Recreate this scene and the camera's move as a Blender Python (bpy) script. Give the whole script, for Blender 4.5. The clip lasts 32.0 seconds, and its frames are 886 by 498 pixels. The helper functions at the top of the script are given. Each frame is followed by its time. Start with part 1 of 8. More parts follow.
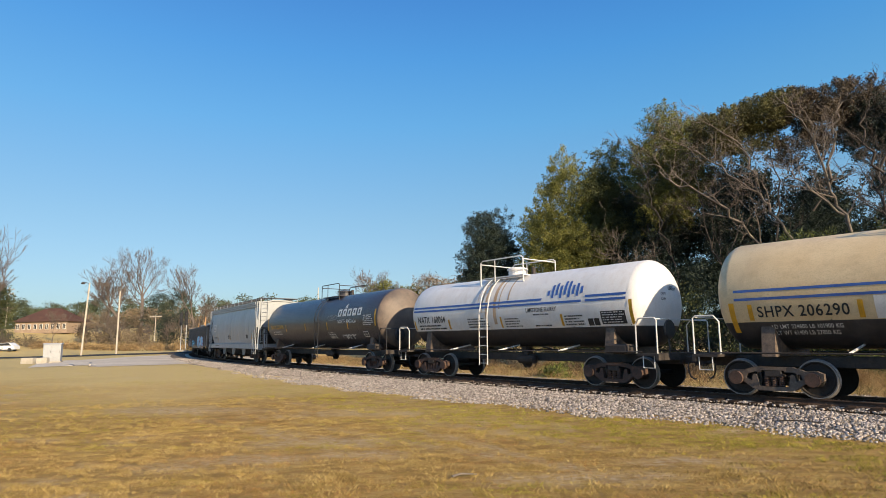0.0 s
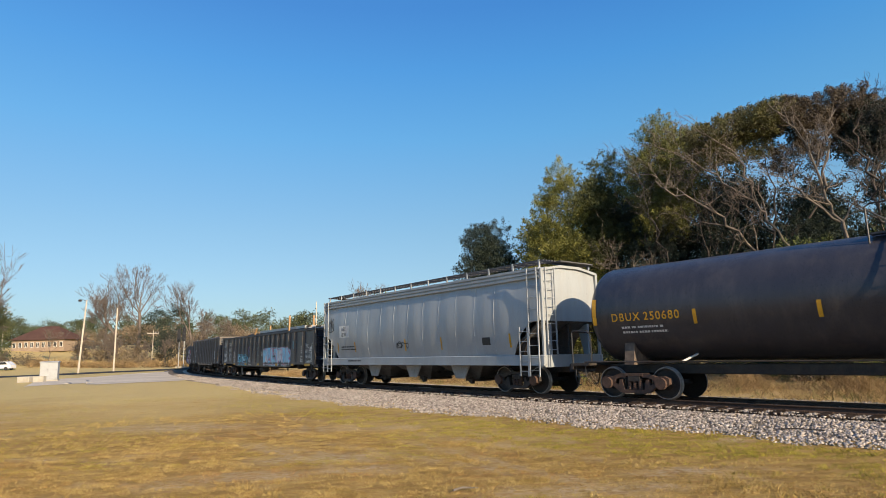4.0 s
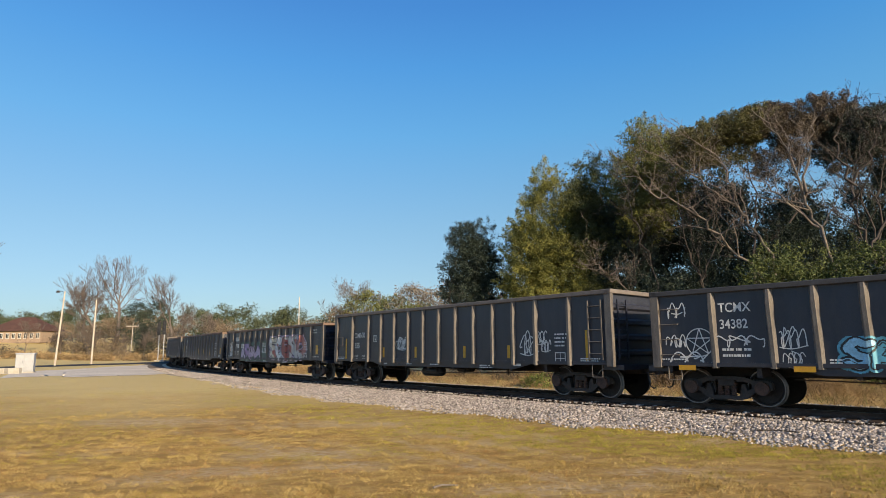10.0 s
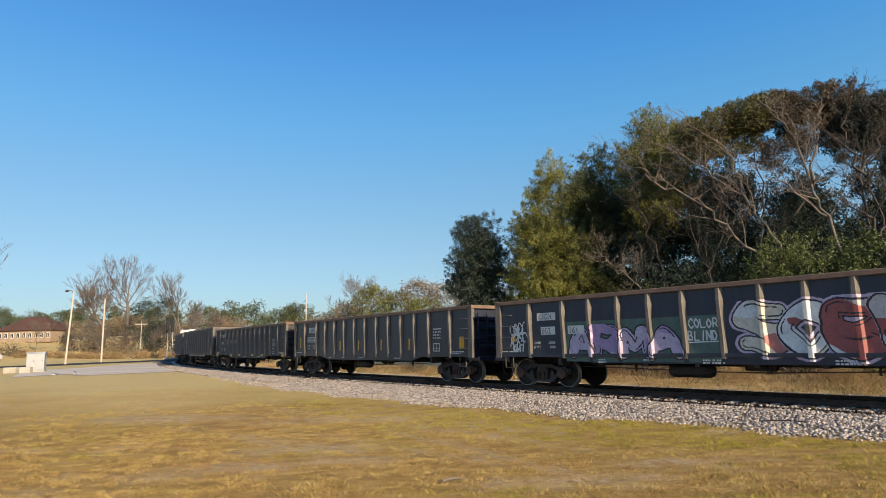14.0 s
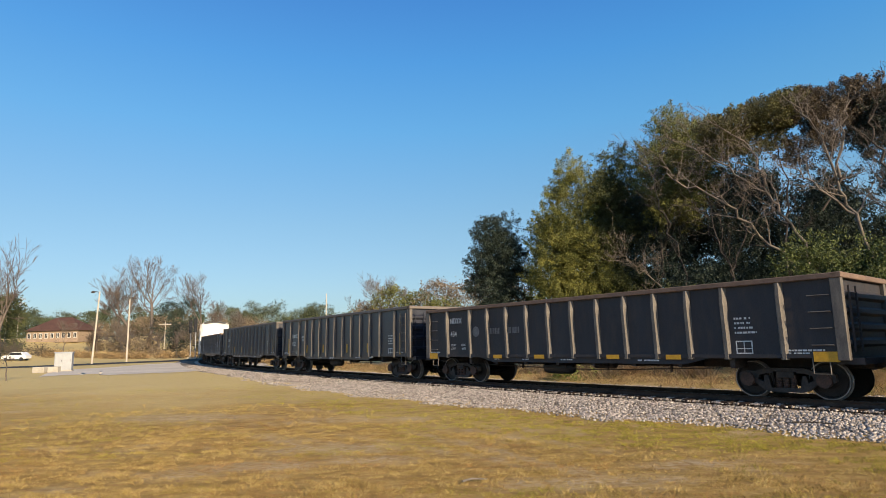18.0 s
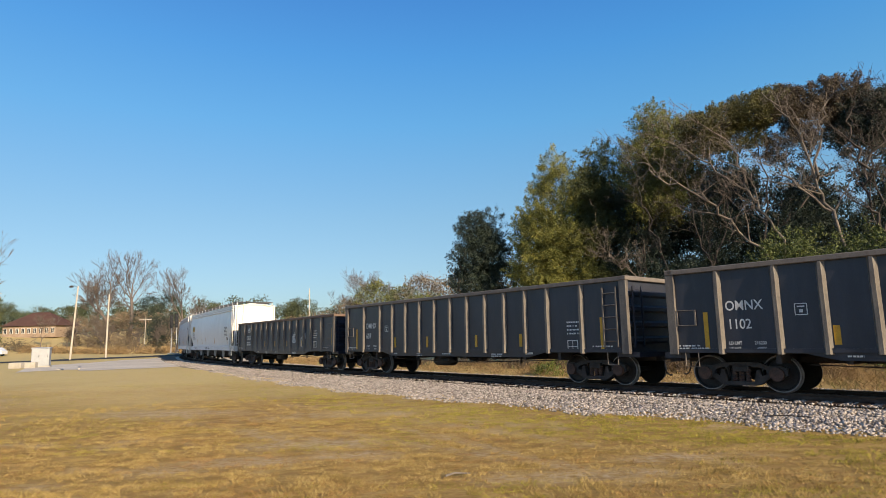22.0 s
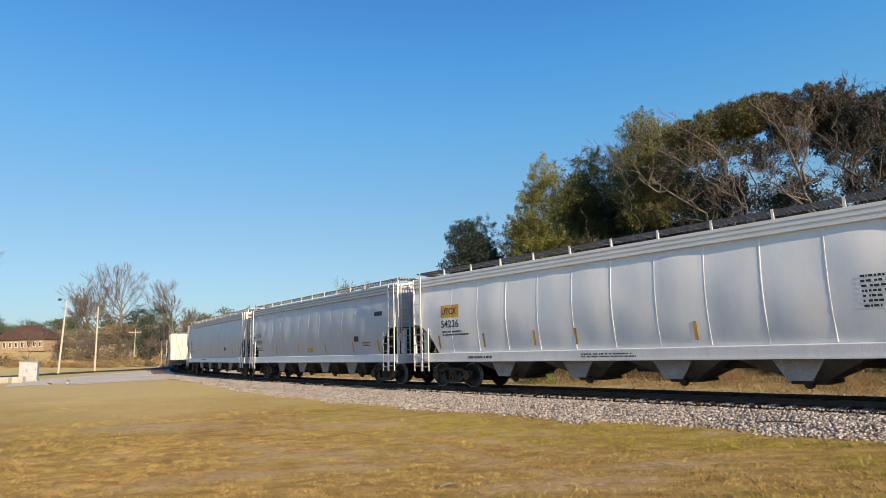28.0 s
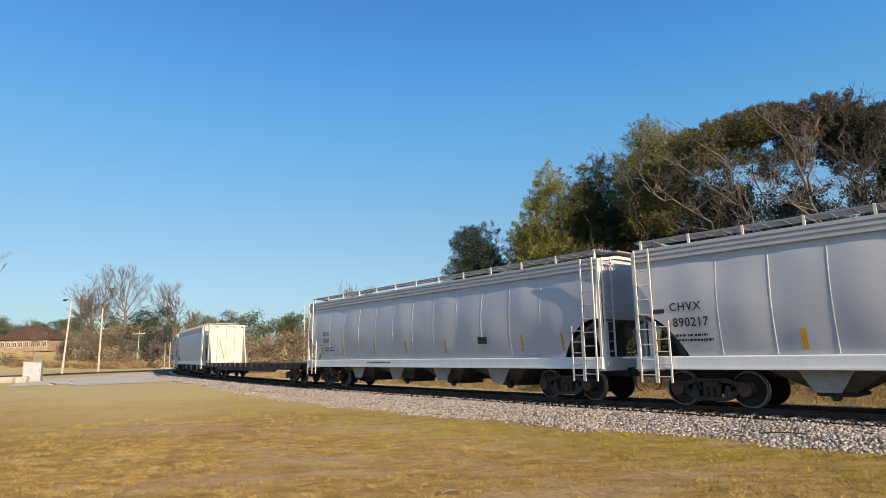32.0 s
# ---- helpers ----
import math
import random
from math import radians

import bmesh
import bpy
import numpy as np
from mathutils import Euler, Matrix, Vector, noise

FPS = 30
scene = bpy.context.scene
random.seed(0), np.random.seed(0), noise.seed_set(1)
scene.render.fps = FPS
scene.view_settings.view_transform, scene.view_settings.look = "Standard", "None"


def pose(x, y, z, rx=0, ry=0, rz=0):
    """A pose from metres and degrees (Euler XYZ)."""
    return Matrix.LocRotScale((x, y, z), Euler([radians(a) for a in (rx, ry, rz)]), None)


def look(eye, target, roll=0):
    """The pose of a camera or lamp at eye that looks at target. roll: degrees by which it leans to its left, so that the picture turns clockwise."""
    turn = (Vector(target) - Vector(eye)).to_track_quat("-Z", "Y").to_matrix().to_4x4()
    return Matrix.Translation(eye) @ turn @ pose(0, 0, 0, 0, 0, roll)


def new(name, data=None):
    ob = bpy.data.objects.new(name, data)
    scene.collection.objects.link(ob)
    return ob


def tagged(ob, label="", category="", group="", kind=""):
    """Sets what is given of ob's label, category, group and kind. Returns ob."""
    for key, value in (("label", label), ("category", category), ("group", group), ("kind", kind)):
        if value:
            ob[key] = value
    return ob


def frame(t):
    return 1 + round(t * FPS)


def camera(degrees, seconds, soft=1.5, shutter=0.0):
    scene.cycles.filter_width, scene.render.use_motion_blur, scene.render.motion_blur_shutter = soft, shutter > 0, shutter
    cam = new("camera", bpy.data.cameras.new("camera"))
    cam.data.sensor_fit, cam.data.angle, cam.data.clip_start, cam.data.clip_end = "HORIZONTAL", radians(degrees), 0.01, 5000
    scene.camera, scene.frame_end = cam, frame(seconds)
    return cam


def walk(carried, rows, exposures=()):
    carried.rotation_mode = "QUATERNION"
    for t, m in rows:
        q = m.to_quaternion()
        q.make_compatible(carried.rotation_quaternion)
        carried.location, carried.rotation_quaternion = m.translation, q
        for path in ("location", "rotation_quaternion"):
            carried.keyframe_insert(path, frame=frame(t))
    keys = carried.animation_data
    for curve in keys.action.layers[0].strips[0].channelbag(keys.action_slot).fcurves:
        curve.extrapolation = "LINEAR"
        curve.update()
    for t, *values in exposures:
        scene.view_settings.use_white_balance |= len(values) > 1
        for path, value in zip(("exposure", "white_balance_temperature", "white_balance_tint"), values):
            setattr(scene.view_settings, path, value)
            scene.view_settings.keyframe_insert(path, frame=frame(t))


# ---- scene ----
# one lens and one standpoint for the whole clip; seconds, yaw, pitch, roll
EYE = (0.0, 0.0, 1.85)
cam = camera(73.0, 32.0, soft=0.8)
VIEW = (
    (0.0, 0.00, 8.33, 0.92),
    (0.5, -0.68, 8.46, 0.62),
    (1.0, -0.30, 8.76, 1.11),
    (1.5, -0.63, 8.95, 1.10),
    (2.0, -1.53, 9.33, 1.23),
    (2.5, -1.20, 9.18, 1.39),
    (3.0, -1.42, 9.07, 1.76),
    (3.5, -1.51, 9.26, 1.68),
    (4.0, -0.09, 9.50, 1.73),
    (4.5, 0.03, 9.69, 1.82),
    (6.5, -0.59, 9.25, 1.45),
    (7.0, -0.86, 9.11, 1.41),
    (7.5, -1.08, 8.82, 1.16),
    (8.0, -1.11, 8.82, 1.59),
    (8.5, -1.09, 9.13, 1.53),
    (9.0, -0.84, 9.18, 1.44),
    (9.5, -0.78, 9.21, 1.49),
    (10.0, -1.71, 9.24, 0.87),
    (10.5, -1.42, 9.30, 1.08),
    (11.0, -1.09, 9.57, 1.30),
    (11.5, -1.05, 9.88, 1.44),
    (12.0, -1.06, 10.16, 1.47),
    (12.5, -0.68, 10.11, 1.61),
    (13.0, -1.20, 9.44, 1.38),
    (13.5, -1.20, 9.34, 1.33),
    (14.0, -1.04, 8.71, 1.57),
    (14.5, -1.15, 8.39, 1.16),
    (16.5, -0.91, 8.40, 1.08),
    (17.0, 0.21, 8.12, 1.04),
    (17.5, 0.71, 8.37, 1.42),
    (18.0, 0.80, 8.78, 1.55),
    (18.5, 0.56, 8.60, 1.37),
    (19.0, 0.02, 8.27, 1.04),
    (19.5, -0.45, 7.50, 0.70),
    (20.0, -0.41, 8.07, 1.33),
    (20.5, -0.82, 8.52, 1.68),
    (21.0, -1.32, 8.61, 1.32),
    (21.5, -0.89, 8.48, 1.41),
    (22.0, -0.75, 8.28, 1.58),
    (22.5, -0.47, 8.64, 1.33),
    (23.0, -0.37, 8.67, 1.42),
    (23.5, -0.34, 9.18, 1.55),
    (24.0, -0.64, 9.50, 1.61),
    (24.5, -0.51, 8.89, 1.39),
    (26.5, -1.24, 9.01, 2.14),
    (27.0, -1.22, 8.84, 2.01),
    (27.5, -1.44, 9.20, 2.11),
    (28.0, -1.46, 9.14, 2.20),
    (28.5, -1.16, 9.05, 2.04),
    (29.0, -1.42, 9.07, 1.81),
    (29.5, -1.04, 9.06, 1.81),
    (30.0, -0.64, 8.95, 1.83),
    (30.5, -0.61, 9.50, 1.77),
    (31.0, -0.71, 9.64, 1.71),
    (31.5, -0.95, 9.75, 1.55),
    (32.0, -1.18, 9.69, 1.41),
)
walk(cam, [(t, pose(*EYE, 90 + p, r, y)) for t, y, p, r in VIEW])

# ---- light: a low sun from behind the camera's right shoulder, clear sky ----
SUN_PHI, SUN_ELEV = 34.8, 20.0          # plan angle and height of the sun, degrees
sun_way = Vector((math.sin(radians(SUN_PHI)) * math.cos(radians(SUN_ELEV)),
                  -math.cos(radians(SUN_PHI)) * math.cos(radians(SUN_ELEV)), math.sin(radians(SUN_ELEV))))
sun = new("sun", bpy.data.lights.new("sun", "SUN"))
sun.data.energy, sun.data.angle, sun.data.color = 5.0, radians(0.53), (1.0, 0.80, 0.55)
sun.matrix_world = look(sun_way * 50, (0, 0, 0))
world = bpy.data.worlds.new("sky")
scene.world = world
world.use_nodes = True
sky = world.node_tree.nodes.new("ShaderNodeTexSky")
sky.sky_type, sky.sun_disc = "NISHITA", False
sky.sun_elevation, sky.sun_rotation = radians(SUN_ELEV), math.atan2(sun_way.x, sun_way.y)
sky.air_density, sky.dust_density, sky.ozone_density = 0.8, 1.2, 2.2
clear = world.node_tree.nodes.new("ShaderNodeMix")      # clear winter air: pale at the horizon, deep blue overhead
clear.data_type = "RGBA"
clear.inputs["Factor"].default_value = 0.66
air = world.node_tree.nodes.new("ShaderNodeTexCoord")
up = world.node_tree.nodes.new("ShaderNodeSeparateXYZ")
depth = world.node_tree.nodes.new("ShaderNodeValToRGB")
world.node_tree.links.new(air.outputs["Generated"], up.inputs[0])
world.node_tree.links.new(up.outputs["Z"], depth.inputs["Fac"])
stops = depth.color_ramp.elements
for k, (at_, c) in enumerate(((0.0, (1.3, 1.95, 2.1)), (0.19, (0.82, 1.88, 2.6)), (0.34, (0.33, 1.80, 3.45)), (0.44, (0.12, 1.46, 3.55)), (0.52, (0.05, 1.1, 3.25)), (1.0, (0.05, 0.7, 2.3)))):
    e = stops[k] if k < 2 else stops.new(at_)
    e.position, e.color = at_, (*c, 1)
world.node_tree.links.new(depth.outputs["Color"], clear.inputs["B"])
world.node_tree.links.new(sky.outputs["Color"], clear.inputs["A"])
world.node_tree.links.new(clear.outputs["Result"], world.node_tree.nodes["Background"].inputs["Color"])
world.node_tree.nodes["Background"].inputs["Strength"].default_value = 0.148
scene.view_settings.exposure = 0.57

# ---- materials ----
def shade(name, a, b=None, rough=0.6, metal=0.0, scale=3.0, fine=40.0, bump=0.15, contrast=0.5, dirt=None, dirt_amount=0.5,
          stretch=(1, 1, 1), spread=0.0, island=0.0, far=0.02, grit=0.55):
    """A painted or natural surface: two colours mixed by coarse and fine noise, optional dirt in streaks, fine relief."""
    m = bpy.data.materials.new(name)
    m.use_nodes = True
    n, l = m.node_tree.nodes, m.node_tree.links
    bsdf = n["Principled BSDF"]
    b = b or tuple(c * 0.75 for c in a)
    co = n.new("ShaderNodeTexCoord")
    mp = n.new("ShaderNodeMapping")
    mp.inputs["Scale"].default_value = stretch
    l.new(co.outputs["Object"], mp.inputs["Vector"])

    def noisy(s, detail=4.0, rough_=0.6):
        t = n.new("ShaderNodeTexNoise")
        t.inputs["Scale"].default_value, t.inputs["Detail"].default_value, t.inputs["Roughness"].default_value = s, detail, rough_
        l.new(mp.outputs["Vector"], t.inputs["Vector"])
        return t.outputs["Fac"]

    def ramp(src, lo, hi):
        r = n.new("ShaderNodeMapRange")
        r.inputs["From Min"].default_value, r.inputs["From Max"].default_value = lo, hi
        l.new(src, r.inputs["Value"])
        return r.outputs["Result"]

    def mix(fac, x, y):
        k = n.new("ShaderNodeMix")
        k.data_type = "RGBA"
        for socket, v in ((k.inputs["Factor"], fac), (k.inputs["A"], x), (k.inputs["B"], y)):
            if isinstance(v, (int, float)):
                socket.default_value = v
            elif isinstance(v, tuple):
                socket.default_value = (*v, 1)
            else:
                l.new(v, socket)
        return k.outputs["Result"]

    big, small = noisy(scale), noisy(fine, 3.0)
    half = 0.28 * (1 - contrast) + 0.03
    c = mix(ramp(big, 0.5 - half, 0.5 + half), a, b)
    dark = tuple(v * 0.6 for v in b)
    sm = n.new("ShaderNodeMath")
    sm.operation = "MULTIPLY"
    sm.inputs[1].default_value = grit
    l.new(ramp(small, 0.45, 0.75), sm.inputs[0])
    c = mix(sm.outputs[0], c, dark)
    if dirt:
        d = n.new("ShaderNodeMath")
        d.operation = "MULTIPLY"
        d.inputs[1].default_value = dirt_amount
        l.new(ramp(noisy(scale * 2.3, 6.0, 0.7), 0.48, 0.72), d.inputs[0])
        c = mix(d.outputs[0], c, dirt)
    if spread or island:
        if spread:
            src = n.new("ShaderNodeObjectInfo").outputs["Random"]
        else:
            src = n.new("ShaderNodeNewGeometry").outputs["Random Per Island"]
        amount = spread or island
        hs = n.new("ShaderNodeHueSaturation")
        l.new(ramp(src, 0, 1), hs.inputs["Value"])
        mr = hs.inputs["Value"].links[0].from_node
        mr.inputs["To Min"].default_value, mr.inputs["To Max"].default_value = 1 - amount, 1 + amount
        l.new(c, hs.inputs["Color"])
        c = hs.outputs["Color"]
    l.new(c, bsdf.inputs["Base Color"])
    bsdf.inputs["Metallic"].default_value = metal
    if rough >= 0.88:
        bsdf.inputs["Specular IOR Level"].default_value = 0.08
    rr = ramp(small, 0.3, 0.7)
    rr.node.inputs["To Min"].default_value, rr.node.inputs["To Max"].default_value = max(0.05, rough - 0.1), min(1, rough + 0.1)
    l.new(rr, bsdf.inputs["Roughness"])
    if bump:
        bp = n.new("ShaderNodeBump")
        bp.inputs["Strength"].default_value, bp.inputs["Distance"].default_value = bump, far
        l.new(small, bp.inputs["Height"])
        l.new(bp.outputs["Normal"], bsdf.inputs["Normal"])
    return m


MAT = {
    "ballast": shade("ballast", (0.24, 0.19, 0.14), (0.14, 0.11, 0.085), 0.9, scale=1.5, fine=25, bump=0.8, far=0.04),
    "ballast_stone": shade("ballast_stone", (0.44, 0.39, 0.345), (0.26, 0.225, 0.20), 0.9, scale=7, fine=40, island=0.6),
    "rail": shade("rail_rust", (0.13, 0.085, 0.062), (0.07, 0.047, 0.037), 0.88, 0.0, scale=2, fine=30),
    "rail_head": shade("rail_head", (0.35, 0.33, 0.31), (0.25, 0.23, 0.21), 0.3, 0.9, scale=2, fine=60, bump=0.05),
    "tie": shade("creosoted_tie", (0.06, 0.042, 0.032), (0.035, 0.026, 0.021), 0.9, scale=4, fine=30, bump=0.5, spread=0.3, stretch=(1, 6, 1)),
    "steel": shade("dark_truck_steel", (0.070, 0.058, 0.050), (0.038, 0.033, 0.030), 0.75, 0.2, scale=5, fine=30, dirt=(0.10, 0.062, 0.042)),
    "wheel": shade("wheel_steel", (0.040, 0.034, 0.031), (0.026, 0.023, 0.022), 0.65, 0.4, scale=6, fine=30),
    "wheel_rim": shade("bright_rim", (0.32, 0.30, 0.28), (0.23, 0.21, 0.195), 0.5, 0.4, scale=6, fine=40, bump=0.05),
    "rusty": shade("rusty_bearing", (0.125, 0.068, 0.046), (0.07, 0.046, 0.036), 0.85, 0.1, scale=9, fine=40),
    "tan_frame": shade("dusty_tan_frame", (0.20, 0.15, 0.11), (0.09, 0.07, 0.06), 0.85, 0.1, scale=6, fine=40),
    "black": shade("black_paint", (0.030, 0.031, 0.034), (0.022, 0.022, 0.025), 0.5, scale=2, fine=30, dirt=(0.06, 0.052, 0.045), stretch=(2, 2, 0.5)),
    "white": shade("white_lettering", (0.75, 0.74, 0.70), (0.6, 0.59, 0.56), 0.6, scale=6, fine=60, bump=0.03),
    "ink": shade("black_lettering", (0.02, 0.02, 0.022), (0.03, 0.03, 0.03), 0.6, scale=6, fine=60, bump=0.03),
    "yellow": shade("yellow_reflector", (0.72, 0.38, 0.02), (0.55, 0.28, 0.02), 0.45, scale=6, fine=60, bump=0.05),
    # bays and slope sheets: grime, with the shade below the body darkened in
    "bay": shade("grimy_shaded_bay", (0.17, 0.16, 0.15), (0.10, 0.093, 0.085), 0.75, scale=2, fine=18, dirt=(0.07, 0.06, 0.05), dirt_amount=0.6),
    "web": shade("dusty_chute_plate", (0.38, 0.37, 0.35), (0.29, 0.28, 0.26), 0.7, scale=2, fine=18, dirt=(0.25, 0.21, 0.17), dirt_amount=0.5),
    "wood": shade("raw_lumber", (0.45, 0.27, 0.12), (0.36, 0.2, 0.09), 0.8, scale=4, fine=40, stretch=(1, 1, 8)),
}

# ---- mesh tools ----
def link_mesh(name, mesh, parent=None, label="", at=None):
    ob = new(name, mesh)
    if parent is not None:
        ob.parent = parent
    if at is not None:
        ob.matrix_basis = at
    if label:
        tagged(ob, label)
    return ob


def to_mesh(name, bm, material, smooth=False):
    bm.normal_update()
    me = bpy.data.meshes.new(name)
    bm.to_mesh(me)
    bm.free()
    for m in (material if isinstance(material, (list, tuple)) else (material,)):
        me.materials.append(m)
    if smooth:
        me.shade_smooth()
    return me


def part(name, bm, material, parent, label="", smooth=False, at=None):
    """One bmesh as one mesh object under a thing or part."""
    return link_mesh(name, to_mesh(name, bm, material, smooth), parent, label, at)


def box(bm, x0, x1, y0, y1, z0, z1, bevel=0.0, mi=0):
    vs = [bm.verts.new((x, y, z)) for x in (x0, x1) for y in (y0, y1) for z in (z0, z1)]
    fs = [bm.faces.new([vs[i] for i in q]) for q in ((0, 1, 3, 2), (4, 6, 7, 5), (0, 4, 5, 1), (2, 3, 7, 6), (0, 2, 6, 4), (1, 5, 7, 3))]
    for f in fs:
        f.material_index = mi
    if bevel:
        es = list({e for f in fs for e in f.edges})
        bmesh.ops.bevel(bm, geom=es, offset=bevel, segments=1, affect="EDGES", profile=0.5)
    return fs


def prism(bm, outline, lo, hi, axis="y", mi=0):
    """An outline of 2D points, drawn in the plane across the axis, pulled from lo to hi."""
    def put(p, q):
        return {"y": (p[0], q, p[1]), "x": (q, p[0], p[1]), "z": (p[0], p[1], q)}[axis]
    a = [bm.verts.new(put(p, lo)) for p in outline]
    b = [bm.verts.new(put(p, hi)) for p in outline]
    k = len(outline)
    fs = [bm.faces.new(a), bm.faces.new(b[::-1])]
    fs += [bm.faces.new((a[i], b[i], b[(i + 1) % k], a[(i + 1) % k])) for i in range(k)]
    for f in fs:
        f.material_index = mi
    bmesh.ops.recalc_face_normals(bm, faces=fs)
    return fs


def rod(bm, path, r, seg=6, mi=0, closed_ends=True, r2=None):
    """A round bar along a path of points."""
    path = [Vector(p) for p in path]
    rings = []
    for i, p in enumerate(path):
        d = (path[min(i + 1, len(path) - 1)] - path[max(i - 1, 0)]).normalized()
        u = d.orthogonal().normalized() if not rings else (rings_u - d * rings_u.dot(d)).normalized()
        rings_u = u
        v = d.cross(u)
        rad = r if r2 is None else r + (r2 - r) * i / max(1, len(path) - 1)
        rings.append([bm.verts.new(p + (u * math.cos(a) + v * math.sin(a)) * rad) for a in (2 * math.pi * k / seg for k in range(seg))])
    for a, b in zip(rings, rings[1:]):
        for k in range(seg):
            bm.faces.new((a[k], a[(k + 1) % seg], b[(k + 1) % seg], b[k])).material_index = mi
    if closed_ends:
        bm.faces.new(rings[0][::-1]).material_index = mi
        bm.faces.new(rings[-1]).material_index = mi


def lathe(bm, profile, seg=24, axis="x", mi=0, at=(0, 0, 0)):
    """A profile of (along, radius) turned round an axis."""
    rings = []
    for u, r in profile:
        ring = []
        for k in range(seg):
            a = 2 * math.pi * k / seg
            c, s = r * math.cos(a), r * math.sin(a)
            p = {"x": (u, c, s), "y": (c, u, s), "z": (c, s, u)}[axis]
            ring.append(bm.verts.new((p[0] + at[0], p[1] + at[1], p[2] + at[2])))
        rings.append(ring)
    fs = []
    for a, b in zip(rings, rings[1:]):
        for k in range(seg):
            f = bm.faces.new((a[k], a[(k + 1) % seg], b[(k + 1) % seg], b[k]))
            f.material_index = mi
            fs.append(f)
    for ring in (rings[0], rings[-1]):
        f = bm.faces.new(ring)
        f.material_index = mi
        fs.append(f)
    bmesh.ops.recalc_face_normals(bm, faces=fs)
    return fs


def raw_mesh(name, verts, faces, material, smooth=False):
    """A mesh from numpy arrays: verts (n, 3), faces (m, k)."""
    me = bpy.data.meshes.new(name)
    verts, faces = np.asarray(verts, np.float32), np.asarray(faces, np.int32)
    me.vertices.add(len(verts))
    me.vertices.foreach_set("co", verts.ravel())
    me.loops.add(faces.size)
    me.loops.foreach_set("vertex_index", faces.ravel())
    me.polygons.add(len(faces))
    me.polygons.foreach_set("loop_start", np.arange(0, faces.size, faces.shape[1], dtype=np.int32))
    me.polygons.foreach_set("loop_total", np.full(len(faces), faces.shape[1], np.int32))
    me.update(calc_edges=True)
    for m in (material if isinstance(material, (list, tuple)) else (material,)):
        me.materials.append(m)
    if smooth:
        me.shade_smooth()
    return me


# ---- the line of the track: plan position and heading at s metres along it ----
LINE_S0, LINE_STEP = -330.0, 0.5
NEAR_X, NEAR_Y, HEAD0 = 9.157, 14.633, 40.810
BENDS = ((49.7, -0.1987), (1e9, -0.2818))     # up to s, degrees a metre
RAIL_Z, CANT, GAUGE_HALF = 0.22, 0.9, 0.75


def heading(s):
    if s < 0:
        return HEAD0 - 0.15 * s
    h, a = HEAD0, 0.0
    for b, k in BENDS:
        h += k * (min(s, b) - a)
        if s <= b:
            return h
        a = b


def lay_line():
    n = int((650) / LINE_STEP)
    pts = [None] * n
    zero = int(-LINE_S0 / LINE_STEP)
    h = radians(HEAD0)
    pts[zero] = (NEAR_X + math.cos(h) * GAUGE_HALF, NEAR_Y + math.sin(h) * GAUGE_HALF)
    for way in (1, -1):
        i = zero
        while 0 <= i + way < n:
            a = radians(heading(LINE_S0 + (i + way * 0.5) * LINE_STEP))
            pts[i + way] = (pts[i][0] - math.sin(a) * LINE_STEP * way, pts[i][1] + math.cos(a) * LINE_STEP * way)
            i += way
    return pts


LINE = lay_line()


def on_line(s, side=0.0, z=0.0):
    """The point s metres along the track, that far to its far side, at height z."""
    u = min(max((s - LINE_S0) / LINE_STEP, 0), len(LINE) - 1.001)
    i = int(u)
    (ax, ay), (bx, by) = LINE[i], LINE[i + 1]
    h = radians(heading(s))
    return Vector((ax + (bx - ax) * (u - i) + math.cos(h) * side, ay + (by - ay) * (u - i) + math.sin(h) * side, z))

# ---- ground ----
LINE_XY = np.array(LINE)[::4]


def smooth_step(a, b, v):
    k = np.clip((v - a) / (b - a), 0, 1)
    return k * k * (3 - 2 * k)


def ground_z(x, y):
    """Level by the line, a gentle rise to the far houses."""
    x, y = np.atleast_1d(np.asarray(x, float)), np.atleast_1d(np.asarray(y, float))
    d = np.full(x.shape, 1e9)
    for px, py in LINE_XY:
        d = np.minimum(d, (x - px) ** 2 + (y - py) ** 2)
    d = np.sqrt(d)
    r = np.hypot(x, y)
    z = 6.0 * smooth_step(118, 215, r) * smooth_step(6, 40, d)
    z = z + 0.035 * np.sin(x * 0.31 + 0.7) * np.sin(y * 0.27) * smooth_step(4, 9, d)
    return z


def track_offset(x, y):
    """Metres along the line and metres to its far side, for places given as arrays."""
    best, who = np.full(x.shape, 1e9), np.zeros(x.shape, int)
    for k, (px_, py_) in enumerate(LINE_XY):
        d = (x - px_) ** 2 + (y - py_) ** 2
        near_ = d < best
        best, who = np.where(near_, d, best), np.where(near_, k, who)
    s_ = LINE_S0 + who * 4 * LINE_STEP
    h = np.radians(np.array([heading(a) for a in LINE_S0 + np.arange(len(LINE_XY)) * 4 * LINE_STEP]))[who]
    dx, dy = x - LINE_XY[who, 0], y - LINE_XY[who, 1]
    return s_ - dx * np.sin(h) + dy * np.cos(h), dx * np.cos(h) + dy * np.sin(h)


def ballast_edge(s_):
    """How far from the line the stones reach on the meadow's side."""
    return np.interp(s_, [-15, 0, 12, 22, 35, 60], [-4.75, -5.2, -5.9, -5.6, -4.4, -3.6]) + 0.22 * np.sin(s_ * 1.3) + 0.12 * np.sin(s_ * 3.1 + 1)


def ripple(x, y, scale, seed, squeeze=1.6):
    """Coherent noise over arrays of places, drawn out across the view."""
    return np.array([noise.noise((a * scale, b * scale * squeeze, seed)) for a, b in zip(x, y)])


